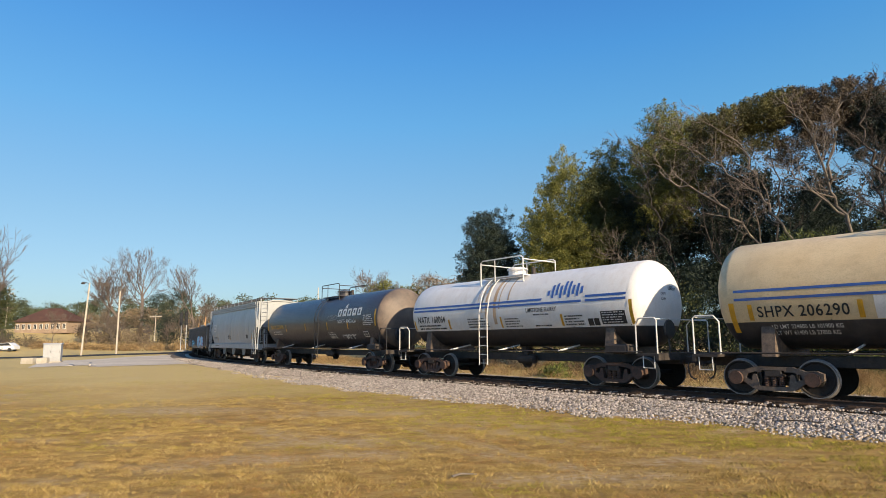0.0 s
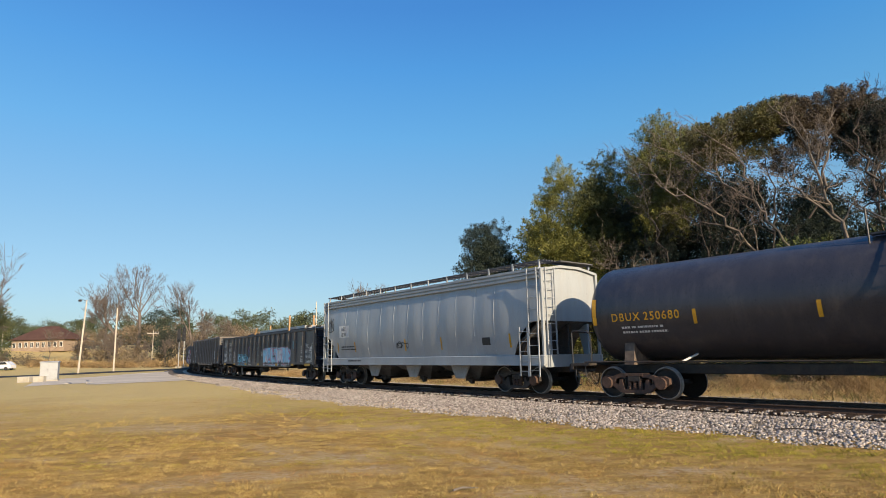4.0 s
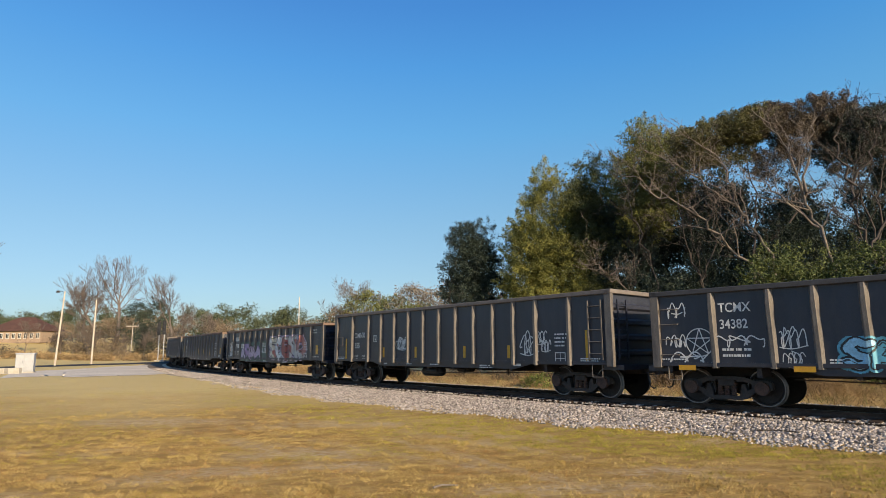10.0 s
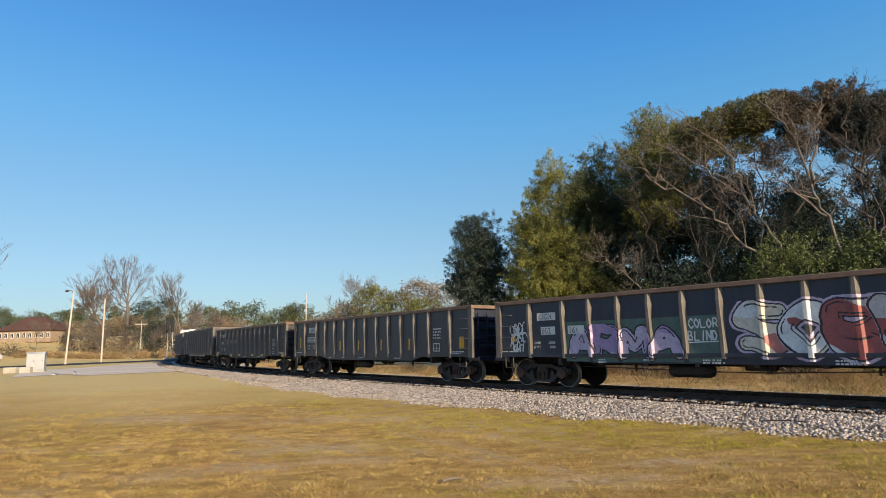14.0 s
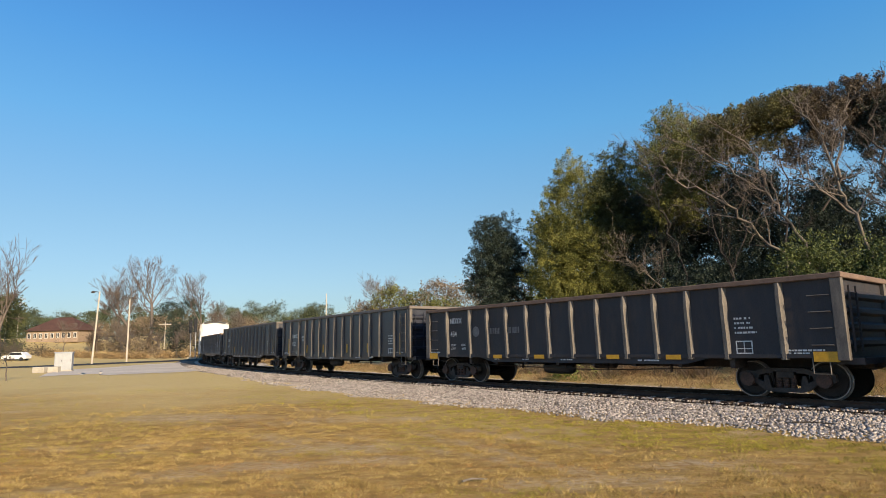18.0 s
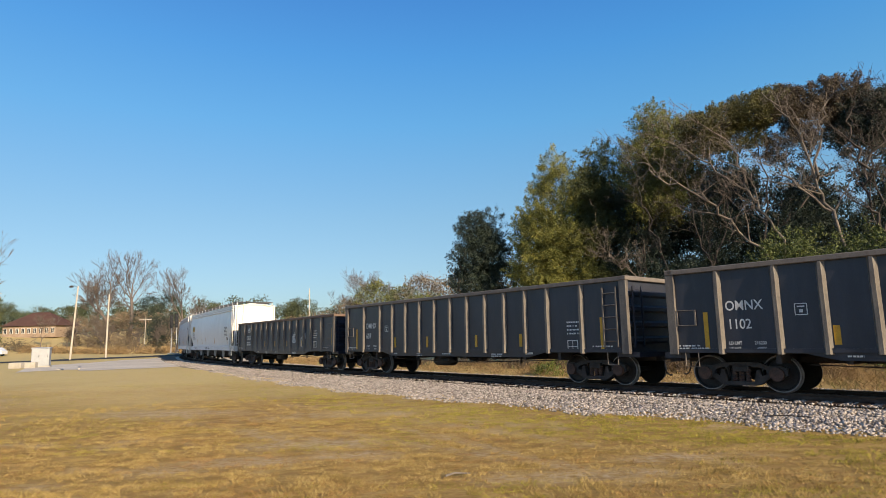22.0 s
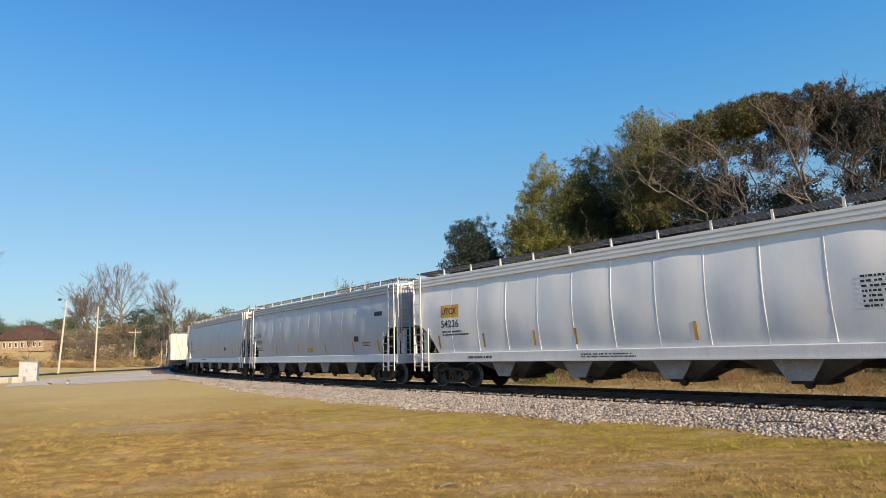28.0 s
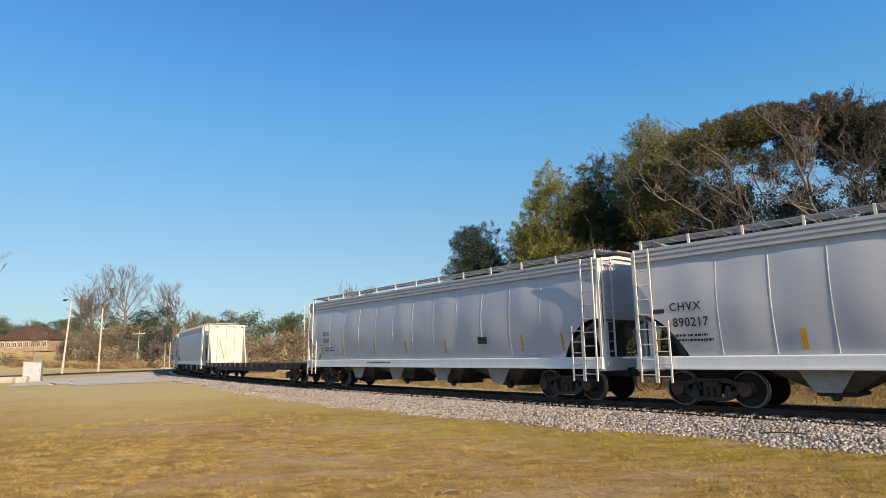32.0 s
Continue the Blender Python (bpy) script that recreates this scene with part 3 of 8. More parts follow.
# ---- gondolas ----
def gondola(name_label, length, top, ribs, body, rib_mat, chord_mat, truck_at, bottom=0.82, inside=None, taper=True, frame_mat=None, fittings="grabs"):
    car = start_car("gondola_car", name_label, length, truck_at, frame_mat)
    half, wid = length / 2 - 0.68, 1.5
    floor_z = 1.1
    for sgn in (-1, 1):
        bm = bmesh.new()
        # the side: a sheet with a deep sill that steps up over the trucks
        y0, y1 = sgn * wid, sgn * (wid - 0.03)
        prism(bm, [(-half, 1.0), (-half, top - 0.05), (half, top - 0.05), (half, 1.0), (truck_at - 1.7, 0.98), (truck_at - 2.4, bottom), (-truck_at + 2.4, bottom), (-truck_at + 1.7, 0.98)], y0, y1)
        part("side_wall", bm, body, car)
        bm = bmesh.new()
        box(bm, -half - 0.02, half + 0.02, min(sgn * (wid - 0.1), sgn * (wid + 0.09)), max(sgn * (wid - 0.1), sgn * (wid + 0.09)), top - 0.13, top, 0.015)
        part("top_chord", bm, chord_mat, car)
        bm = bmesh.new()
        box(bm, -half, half, min(sgn * (wid + 0.004), sgn * (wid + 0.05)), max(sgn * (wid + 0.004), sgn * (wid + 0.05)), 1.0, 1.1)
        part("side_sill", bm, body, car)
    # evenly spaced ribs, with one wide bay at each end
    run = 5.06 if ribs == 13 else 6.85
    xs = [-run - 1.4] + [-run + 2 * run * k / (ribs - 3) for k in range(ribs - 2)] + [run + 1.4]
    bm = bmesh.new()
    d0, d1 = (0.055, 0.13) if taper else (0.11, 0.11)
    rows = [(bottom + 0.14, d0, 0.042), (top - 0.45, d1, 0.042), (top - 0.132, d1 * 0.75, 0.03)]
    rings = [[bm.verts.new(p) for p in ((-0.10, 0.0, z), (-w, -d, z), (w, -d, z), (0.10, 0.0, z))] for z, d, w in rows]
    for lo, hi in zip(rings, rings[1:]):
        for k in range(3):
            bm.faces.new((lo[k], lo[k + 1], hi[k + 1], hi[k]))
    bm.faces.new(rings[0][::-1])
    bm.faces.new(rings[-1])
    rib_mesh = to_mesh("rib", bm, rib_mat)
    for x in xs:
        link_mesh("rib", rib_mesh, car, at=pose(x, -wid, 0))
        link_mesh("rib", rib_mesh, car, at=pose(x, wid, 0, 0, 0, 180))
    for sgn in (-1, 1):
        x = sgn * half
        bm = bmesh.new()
        box(bm, min(x, x - sgn * 0.04), max(x, x - sgn * 0.04), -wid + 0.03, wid - 0.03, 1.0, top - 0.13)
        part("end_wall", bm, body, car)
        for k in range(4):
            z = 1.35 + (top - 1.85) * k / 3
            bm = bmesh.new()
            prism(bm, [(0, z - 0.11), (sgn * 0.10, z - 0.05), (sgn * 0.10, z + 0.05), (0, z + 0.11)], -wid + 0.06, wid - 0.06, "y")
            part("end_rib", bm, body, car, at=pose(x, 0, 0))
        bm = bmesh.new()
        box(bm, x - 0.1, x + 0.12, -wid - 0.09, wid + 0.09, top - 0.125, top + 0.006, 0.015)
        part("end_chord", bm, chord_mat, car)
        for y in (-wid, wid):
            bm = bmesh.new()
            box(bm, min(x - sgn * 0.14, x + sgn * 0.1), max(x - sgn * 0.14, x + sgn * 0.1), y - 0.075, y + 0.075, 0.95, top - 0.126, 0.012)
            part("corner_post", bm, rib_mat, car)
        if fittings == "ladder" and sgn > 0:
            ladder(car, x - 0.75, x - 0.27, 1.15, top - 0.3, -wid - 0.075, rib_mat, 5)
        elif fittings == "ladder":
            grab_irons(car, x + 0.42, 0.5, (1.72, 2.12), -wid - 0.06, rib_mat)
            bm = bmesh.new()
            for q in (0.17, 0.67):
                box(bm, x + q - 0.02, x + q + 0.02, -wid - 0.07, -wid - 0.045, 1.72, 2.12)
            part("grab_bracket", bm, rib_mat, car)
        else:
            grab_irons(car, x - sgn * 0.42, 0.46, np.linspace(1.3, top - 0.5, 4), -wid - 0.07, rib_mat)
        ladder(car, -1.3, -0.85, 1.15, top - 0.3, x + sgn * 0.14, body, 5, "y")
        stirrup(car, x - sgn * 0.5, -wid - 0.03, 1.0, rib_mat)
        stirrup(car, x - sgn * 0.5, wid + 0.03, 1.0, rib_mat)
        bm = bmesh.new()
        box(bm, x - sgn * 0.02 - 0.35, x - sgn * 0.02 + 0.35, -wid + 0.1, wid - 0.1, 0.86, 1.0)
        part("end_sill", bm, body, car)
    bm = bmesh.new()
    box(bm, -half + 0.04, half - 0.04, -wid + 0.03, wid - 0.03, floor_z - 0.1, floor_z)
    part("floor", bm, inside or body, car)
    for x in np.linspace(-half + 2.6, half - 2.6, 8):
        bm = bmesh.new()
        box(bm, x - 0.06, x + 0.06, -wid + 0.05, wid - 0.05, 0.74, 0.98)
        part("cross_bearer", bm, MAT["steel"], car)
    # brake gear below the floor
    bm = bmesh.new()
    rod(bm, [(-truck_at + 1.6, -0.95, 0.70), (-0.8, -0.95, 0.60), (0.9, -0.95, 0.60), (truck_at - 1.6, -0.95, 0.72)], 0.016, 5)
    for x in (-truck_at * 0.45, -0.8, 0.9, truck_at * 0.5):
        box(bm, x - 0.02, x + 0.02, -0.99, -0.91, 0.58, 0.85)
    part("brake_rod", bm, MAT["steel"], car)
    bm = bmesh.new()
    lathe(bm, [(-1.9, 0.05), (-1.86, 0.16), (-1.75, 0.2), (-0.75, 0.2), (-0.64, 0.16), (-0.6, 0.05)], 14, "x", at=(0, -0.75, 0.62))
    part("air_reservoir", bm, MAT["black"], car, smooth=True)
    return car, half, xs, lambda x, z: -wid - 0.004


def yellow_tall(car, xs, z0, z1, bend, w=0.11):
    for x in xs:
        patch(car, "reflector", x - w / 2, x + w / 2, z0, z1, MAT["yellow"], bend, 1, 6, "vertical yellow reflector")


def yellow_low(car, xs, z, bend):
    for x in xs:
        patch(car, "reflector", x - 0.23, x + 0.23, z, z + 0.13, MAT["yellow"], bend, 1, 1, "yellow reflector plate", lift=0.052)

# ---- tank cars ----
def tank_car(label, length, radius, axis_z, upper, lower, split, truck_at, rail_mat, end_mat=None, frame_mat=None, mid=0.0):
    """A tank on a sill, painted in two fields that part at the height split."""
    car = start_car("tank_car", label, length, truck_at, frame_mat)
    half = length / 2 - 0.88

    def bend(x, z):
        k = radius * radius - (z - axis_z) ** 2
        return -math.sqrt(max(k, 0.01)) - 0.004

    dome = 0.62
    prof = [(-half, 0.02)] + [(-half + dome * (1 - math.cos(a)), radius * math.sin(a)) for a in np.linspace(0.12, math.pi / 2, 9)]
    prof += [(x, radius) for x in np.linspace(-half + dome, half - dome, 9)[1:-1]]
    prof += [(-u, r) for u, r in prof[:10][::-1]]
    bm = bmesh.new()
    fs = lathe(bm, prof, 56, "x", at=(0, 0, axis_z))
    if lower is not None:
        bmesh.ops.bisect_plane(bm, geom=bm.verts[:] + bm.edges[:] + bm.faces[:], plane_co=(0, 0, split), plane_no=(0, 0, 1))
        for f in bm.faces:
            if f.calc_center_median().z < split:
                f.material_index = 1
    if end_mat is not None:
        for f in bm.faces:
            if f.calc_center_median().x > half - dome * 0.75:
                f.material_index = 2
    shell = part("tank", bm, [upper, lower or upper, end_mat or upper], car, smooth=True)
    # weld seams round the shell
    for x in np.linspace(-half + dome, half - dome, 6):
        bm = bmesh.new()
        for a0 in range(24):
            a = [math.pi * 2 * (a0 + k) / 24 for k in (0, 1)]
            q = [(x + w, (radius + 0.003) * math.cos(b), axis_z + (radius + 0.003) * math.sin(b)) for b in a for w in (-0.012, 0.012)]
            v = [bm.verts.new(p) for p in q]
            f = bm.faces.new((v[0], v[1], v[3], v[2]))
            f.material_index = 0 if (v[0].co.z + v[2].co.z) / 2 > split or lower is None else 1
        part("weld_seam", bm, [rail_mat if lower is None else upper, lower or upper], car)
    # saddle, running platforms, side pipes
    for sgn in (-1, 1):
        bm = bmesh.new()
        x = sgn * truck_at
        prism(bm, [(-1.25, 1.0), (-1.1, axis_z - radius * 0.45), (-0.8, axis_z - radius * 0.75), (0.8, axis_z - radius * 0.75), (1.1, axis_z - radius * 0.45), (1.25, 1.0)], x - 0.16, x + 0.16, "x")
        part("saddle", bm, MAT["tan_frame"] if frame_mat else MAT["steel"], car)
        bm = bmesh.new()
        e = sgn * (length / 2 - 0.45)
        i = sgn * (half - 0.25)
        box(bm, min(e, i), max(e, i), -1.5, 1.5, 0.98, 1.05)
        box(bm, min(e, e - sgn * 0.1), max(e, e - sgn * 0.1), -1.5, 1.5, 0.86, 0.98)
        part("platform", bm, MAT["steel"], car)
        for y in (-1.45, 1.45):
            bm = bmesh.new()
            rod(bm, [(e - sgn * 0.06, y, 1.03), (e - sgn * 0.06, y, 2.0), (e - sgn * 0.12, y, 2.06), (e - sgn * 0.62, y, 2.06), (e - sgn * 0.75, y * 0.98, 1.9), (e - sgn * 0.75, y * 0.98, 1.05)], 0.022, 6)
            part("handrail", bm, rail_mat, car)
            stirrup(car, e - sgn * 0.35, y, 1.0, rail_mat if y < 0 else MAT["steel"])
        bm = bmesh.new()
        rod(bm, [(e - sgn * 0.1, -1.45, 2.03), (e - sgn * 0.1, 1.45, 2.03)], 0.018, 6)
        part("end_rail", bm, rail_mat, car)
    for y in (-1.5, 1.5):
        bm = bmesh.new()
        rod(bm, [(-half + 0.1, y, 1.09), (half - 0.1, y, 1.09)], 0.02, 6)
        part("side_rail", bm, MAT["steel"], car)
        for x in np.linspace(-truck_at + 1.8, truck_at - 1.8, 3):
            bm = bmesh.new()
            rod(bm, [(x, y, 1.09), (x + 0.07, bend(x, 1.3) * (1 if y < 0 else -1), 1.28)], 0.03, 6)
            part("rail_bracket", bm, MAT["white"] if y < 0 else MAT["steel"], car)
    # manway and top platform with rails
    zt = axis_z + radius
    bm = bmesh.new()
    lathe(bm, [(zt - 0.1, 0.36), (zt + 0.22, 0.36), (zt + 0.22, 0.41), (zt + 0.28, 0.41), (zt + 0.33, 0.3), (zt + 0.35, 0.05)], 18, "z", at=(mid, 0, 0))
    part("manway", bm, upper, car, smooth=False)
    bm = bmesh.new()
    lathe(bm, [(zt - 0.05, 0.08), (zt + 0.3, 0.08), (zt + 0.32, 0.02)], 10, "z", at=(mid + 0.7, 0.15, 0))
    part("valve", bm, MAT["steel"], car)
    bm = bmesh.new()
    for y in (-0.85, 0.55):
        box(bm, mid - 1.15, mid + 1.15, y, y + 0.3, zt - 0.1, zt - 0.06)
    part("top_platform", bm, upper, car)
    for y in (-0.9, 0.9):
        bm = bmesh.new()
        rod(bm, [(mid + a, y, zt + b) for a, b in ((-1.15, -0.35), (-1.15, 0.55), (-1.05, 0.62), (1.05, 0.62), (1.15, 0.55), (1.15, -0.35))], 0.024, 6)
        rod(bm, [(mid - 0.35, y, zt - 0.3), (mid - 0.35, y, zt + 0.62)], 0.02, 6)
        part("top_rail", bm, rail_mat, car)
    for x in (mid - 1.15, mid + 1.15):
        bm = bmesh.new()
        rod(bm, [(x, -0.9, zt + 0.5), (x, 0.9, zt + 0.5)], 0.022, 6)
        part("top_rail", bm, rail_mat, car)
    # side ladder, bent over the shell
    bm = bmesh.new()
    for x in (mid - 0.62, mid - 0.18):
        path = [(x, -1.52, 0.55), (x, -1.52, axis_z - 0.2)] + [(x, -(radius + 0.1) * math.cos(a), axis_z + (radius + 0.1) * math.sin(a)) for a in np.linspace(0.12, 1.05, 6)]
        rod(bm, path, 0.02, 5)
    for z in np.arange(0.62, axis_z, 0.32):
        rod(bm, [(mid - 0.62, -1.52, z), (mid - 0.18, -1.52, z)], 0.014, 5)
    for a in np.linspace(0.2, 1.0, 4):
        y, z = -(radius + 0.1) * math.cos(a), axis_z + (radius + 0.1) * math.sin(a)
        rod(bm, [(mid - 0.62, y, z), (mid - 0.18, y, z)], 0.014, 5)
    part("ladder", bm, rail_mat, car)
    # brake wheel and outlet
    bm = bmesh.new()
    lathe(bm, [(half + 0.3, 0.26), (half + 0.33, 0.29), (half + 0.36, 0.26)], 18, "x", at=(0, -0.7, 1.75))
    for a in (0.3, 1.35, 2.4):
        rod(bm, [(half + 0.33, -0.7 - 0.26 * math.cos(a), 1.75 - 0.26 * math.sin(a)), (half + 0.33, -0.7 + 0.26 * math.cos(a), 1.75 + 0.26 * math.sin(a))], 0.014, 5)
    rod(bm, [(half + 0.3, -0.7, 1.05), (half + 0.3, -0.7, 1.75)], 0.03, 6)
    part("brake_wheel", bm, MAT["black"], car)
    bm = bmesh.new()
    lathe(bm, [(0.45, 0.12), (0.6, 0.2), (axis_z - radius + 0.05, 0.22)], 12, "z")
    part("bottom_outlet", bm, MAT["steel"], car)
    bm = bmesh.new()
    box(bm, truck_at - 0.05, truck_at + 0.75, -1.42, -0.95, 1.05, 1.32, 0.05)
    part("valve_box", bm, MAT["steel"], car)
    return car, half, bend


# ---- covered hoppers ----
def hopper_car(label, length, top, truck_at, body, sill_mat, frame_white, bays, board_mat, round_side=True, frame_mat=None, reach=0.62):
    car = start_car("covered_hopper_car", label, length, truck_at, frame_mat)
    half = length / 2 - reach
    sill0, sill1, cut = 0.98, 1.33, 1.4

    def wide(z):
        """Half width of the body at a height: full in the middle, drawn in below and above."""
        u = (z - sill1) / (top - 0.35 - sill1)
        if round_side:
            return 1.42 + 0.16 * math.sin(math.pi * min(max(u, 0), 1) ** 0.9) - 0.05 * max(u, 0) ** 4
        return 1.50 + 0.04 * math.sin(math.pi * min(max(u, 0), 1))

    def dented(x, z, sgn):
        """Half width with the shallow dents of use."""
        fade = min(1, max(0, (half - 0.4 - abs(x)) / 1.5)) * min(1, max(0, (top - 0.4 - z) / 0.5)) * min(1, max(0, (z - sill1) / 0.3))
        panel = 0.022 * abs(math.sin(math.pi * (x + half - 2.3) / (2 * half - 4.6) * 10))     # plates bulge between the seams
        dent = 0.03 * noise.noise((x * 0.75, z * 0.8, length + sgn * 7)) - 0.05 * max(0, noise.noise((x * 1.1, z * 0.55, length * 3 + sgn)) - 0.18)
        return wide(z) + fade * (panel + dent - 0.014)

    def bend(x, z):
        return -dented(x, z, -1) - 0.005

    def low(x):
        """Lower edge of the side: a rounded opening at each end leaves the slope sheets in sight."""
        d = half - abs(x)
        return sill1 if d >= cut else sill1 + 1.15 * (1 - (d / cut) ** 2.4)

    xs = list(np.linspace(-half, -half + cut, 10)) + list(np.linspace(-half + cut, half - cut, 61))[1:-1] + list(np.linspace(half - cut, half, 10))
    bm = bmesh.new()
    rings = []
    n = 18
    for x in xs:
        z0 = low(x)
        ring = []
        for sgn in (-1, 1):
            pts = []
            for k in range(n):
                z = z0 + (top - 0.33 - z0) * k / (n - 1)
                pts.append((x, sgn * dented(x, z, sgn), z))
            ring.append([bm.verts.new(p) for p in pts])
        roof = [bm.verts.new((x, y, top - 0.33 + 0.02 + 0.20 * (1 - (y / 1.45) ** 2))) for y in (-1.25, -0.8, -0.3, 0.3, 0.8, 1.25)]
        rings.append(ring[0] + roof + ring[1][::-1])
    for a, b in zip(rings, rings[1:]):
        for k in range(len(a) - 1):
            bm.faces.new((a[k], b[k], b[k + 1], a[k + 1]))
    for ring in (rings[0], rings[-1]):
        bm.faces.new(ring)
    bmesh.ops.recalc_face_normals(bm, faces=bm.faces[:])
    part("hopper_body", bm, body, car, smooth=True).data.set_sharp_from_angle(angle=radians(38))
    # side posts, seen as fine seams
    for x in np.linspace(-half + 2.3, half - 2.3, 11):
        zs = np.linspace(low(x) + 0.02, top - 0.62, 8)
        for sgn in (-1, 1):
            bm = bmesh.new()
            q = [[bm.verts.new((x + w, sgn * (dented(x + w, z, sgn) + d), z)) for w, d in ((-0.026, 0.0), (-0.01, 0.012), (0.01, 0.012), (0.026, 0.0))] for z in zs]
            for a, b in zip(q, q[1:]):
                for k in range(3):
                    bm.faces.new((a[k], a[k + 1], b[k + 1], b[k]))
            part("side_seam", bm, body, car)
    # corrugated top plates
    for sgn in (-1, 1):
        bm = bmesh.new()
        w = 1.50
        prof = [(w - 0.07, top - 0.62), (w + 0.03, top - 0.60), (w + 0.03, top - 0.54), (w - 0.02, top - 0.52), (w - 0.02, top - 0.48), (w + 0.03, top - 0.46), (w + 0.03, top - 0.40), (w - 0.02, top - 0.38), (w - 0.02, top - 0.35), (w + 0.035, top - 0.33), (w + 0.035, top - 0.25), (w - 0.1, top - 0.22), (w - 0.1, top - 0.62)]
        prism(bm, [(sgn * a, b) for a, b in prof], -half + 0.02, half - 0.02, "x")
        part("top_plate", bm, body, car)
        bm = bmesh.new()
        y0, y1 = sgn * 1.40, sgn * 1.56
        box(bm, -half - 0.12, half + 0.12, min(y0, y1), max(y0, y1), sill0, sill1, 0.03)
        box(bm, -half - 0.12, half + 0.12, min(sgn * 1.5, sgn * 1.6), max(sgn * 1.5, sgn * 1.6), sill0, sill0 + 0.05)
        part("side_sill", bm, sill_mat, car)
    # slope sheets, bolster webs, ends
    for sgn in (-1, 1):
        x = sgn * half
        bm = bmesh.new()
        prism(bm, [(x - sgn * 0.15, 2.50), (x - sgn * 0.15, 2.4), (x - sgn * 2.3, 0.95), (x - sgn * 2.3, 1.1)], -1.38, 1.38, "y")
        part("slope_sheet", bm, MAT["bay"], car)
        bm = bmesh.new()
        box(bm, min(x - sgn * 0.1, x + sgn * 0.1), max(x - sgn * 0.1, x + sgn * 0.1), -1.5, 1.5, 0.92, 1.3)
        box(bm, x - 0.6, x + 0.12 if sgn > 0 else x + 0.6, -1.45, 1.45, 1.28, 1.33)
        part("end_sill", bm, sill_mat, car)
        for y in (-1.0, 1.0):
            bm = bmesh.new()
            prism(bm, [(x - sgn * 0.25, 1.33), (x - sgn * 0.05, 1.33), (x - sgn * 0.05, 2.4), (x - sgn * 0.5, 2.3)], y - 0.05, y + 0.05, "y")
            part("end_brace", bm, sill_mat, car)
        bm = bmesh.new()
        prism(bm, [(x - sgn * 1.3, 1.3), (x - sgn * 1.15, 1.3), (x - sgn * 0.75, 2.1), (x - sgn * 0.95, 2.1)], -1.3, 1.3, "y")
        part("bolster_web", bm, MAT["steel"], car)
        bm = bmesh.new()
        prism(bm, [(x - sgn * 0.12, 1.3), (x - sgn * 0.12, 2.42), (x - sgn * 1.75, 1.32), (x - sgn * 1.75, 1.3)], -0.04, 0.04, "y")
        part("centre_web", bm, MAT["steel"], car)
        # end frame and ladders
        for y in (-1.46, 1.46):
            bm = bmesh.new()
            zt = top - 0.28 if abs(y) > 1 else top - 0.12
            box(bm, min(x, x + sgn * 0.09), max(x, x + sgn * 0.09), y - 0.055, y + 0.055, 1.3, zt, 0.01)
            part("end_post", bm, frame_white, car)
        bm = bmesh.new()
        for a, b in ((-1.46, -0.5), (-0.5, 0.5), (0.5, 1.46)):
            za, zb = (top - 0.28 if abs(a) > 1 else top - 0.12), (top - 0.28 if abs(b) > 1 else top - 0.12)
            prism(bm, [(a, za - 0.09), (b, zb - 0.09), (b, zb), (a, za)], min(x + sgn * 0.005, x + sgn * 0.1), max(x + sgn * 0.005, x + sgn * 0.1), "x")
        part("end_header", bm, frame_white, car)
        ladder(car, x - sgn * 0.06, x - sgn * 0.5, 0.62, top - 0.25, -1.62, frame_white, 9)
        ladder(car, -1.35, -0.9, 1.35, top - 0.25, x + sgn * 0.12, frame_white, 10, "y")
        ladder(car, x - sgn * 0.56, x - sgn * 0.95, 0.62, 2.3, -1.62, frame_white, 5, name="side_ladder")
        bm = bmesh.new()
        box(bm, x - sgn * 0.1 - 0.35, x - sgn * 0.1 + 0.35, -0.65, 1.1, top - 0.02, top + 0.02)
        part("end_board", bm, board_mat, car)
    # roof: hatch trough and running boards on brackets
    bm = bmesh.new()
    prism(bm, [(-0.33, top - 0.16), (-0.33, top - 0.08), (-0.28, top - 0.04), (0.28, top - 0.04), (0.33, top - 0.08), (0.33, top - 0.16)], -half + 0.8, half - 0.8, "x")
    part("hatch_trough", bm, body, car)
    for sgn in (-1, 1):
        bm = bmesh.new()
        y0, y1 = sgn * 0.72, sgn * 1.3
        for k in range(5):
            y = y0 + (y1 - y0) * k / 4
            box(bm, -half - 0.05, half + 0.05, y - 0.03, y + 0.03, top - 0.01, top + 0.035)
        for x in np.arange(-half, half, 0.5):
            box(bm, x - 0.012, x + 0.012, min(y0, y1), max(y0, y1), top - 0.02, top + 0.03)
        part("running_board", bm, board_mat, car)
    for x in np.linspace(-half + 0.15, half - 0.15, 13):
        for y in (-1.32, 1.32):
            bm = bmesh.new()
            box(bm, x - 0.03, x + 0.03, y - 0.03, y + 0.03, top - 0.26, top + 0.045)
            part("board_bracket", bm, frame_white, car)
    # discharge bays
    span = 2 * (truck_at - 1.35)
    step = span / bays
    for k in range(bays):
        xc = -span / 2 + step * (k + 0.5)
        bm = bmesh.new()
        up = [bm.verts.new((xc + a * step * 0.49, b * 1.36, 1.05)) for a, b in ((-1, -1), (1, -1), (1, 1), (-1, 1))]
        dn = [bm.verts.new((xc + a * 0.34, b * 0.55, 0.42)) for a, b in ((-1, -1), (1, -1), (1, 1), (-1, 1))]
        for i in range(4):
            bm.faces.new((up[i], up[(i + 1) % 4], dn[(i + 1) % 4], dn[i]))
        bm.faces.new(dn)
        bmesh.ops.recalc_face_normals(bm, faces=bm.faces[:])
        bay = part("hopper_bay", bm, MAT["bay"], car)
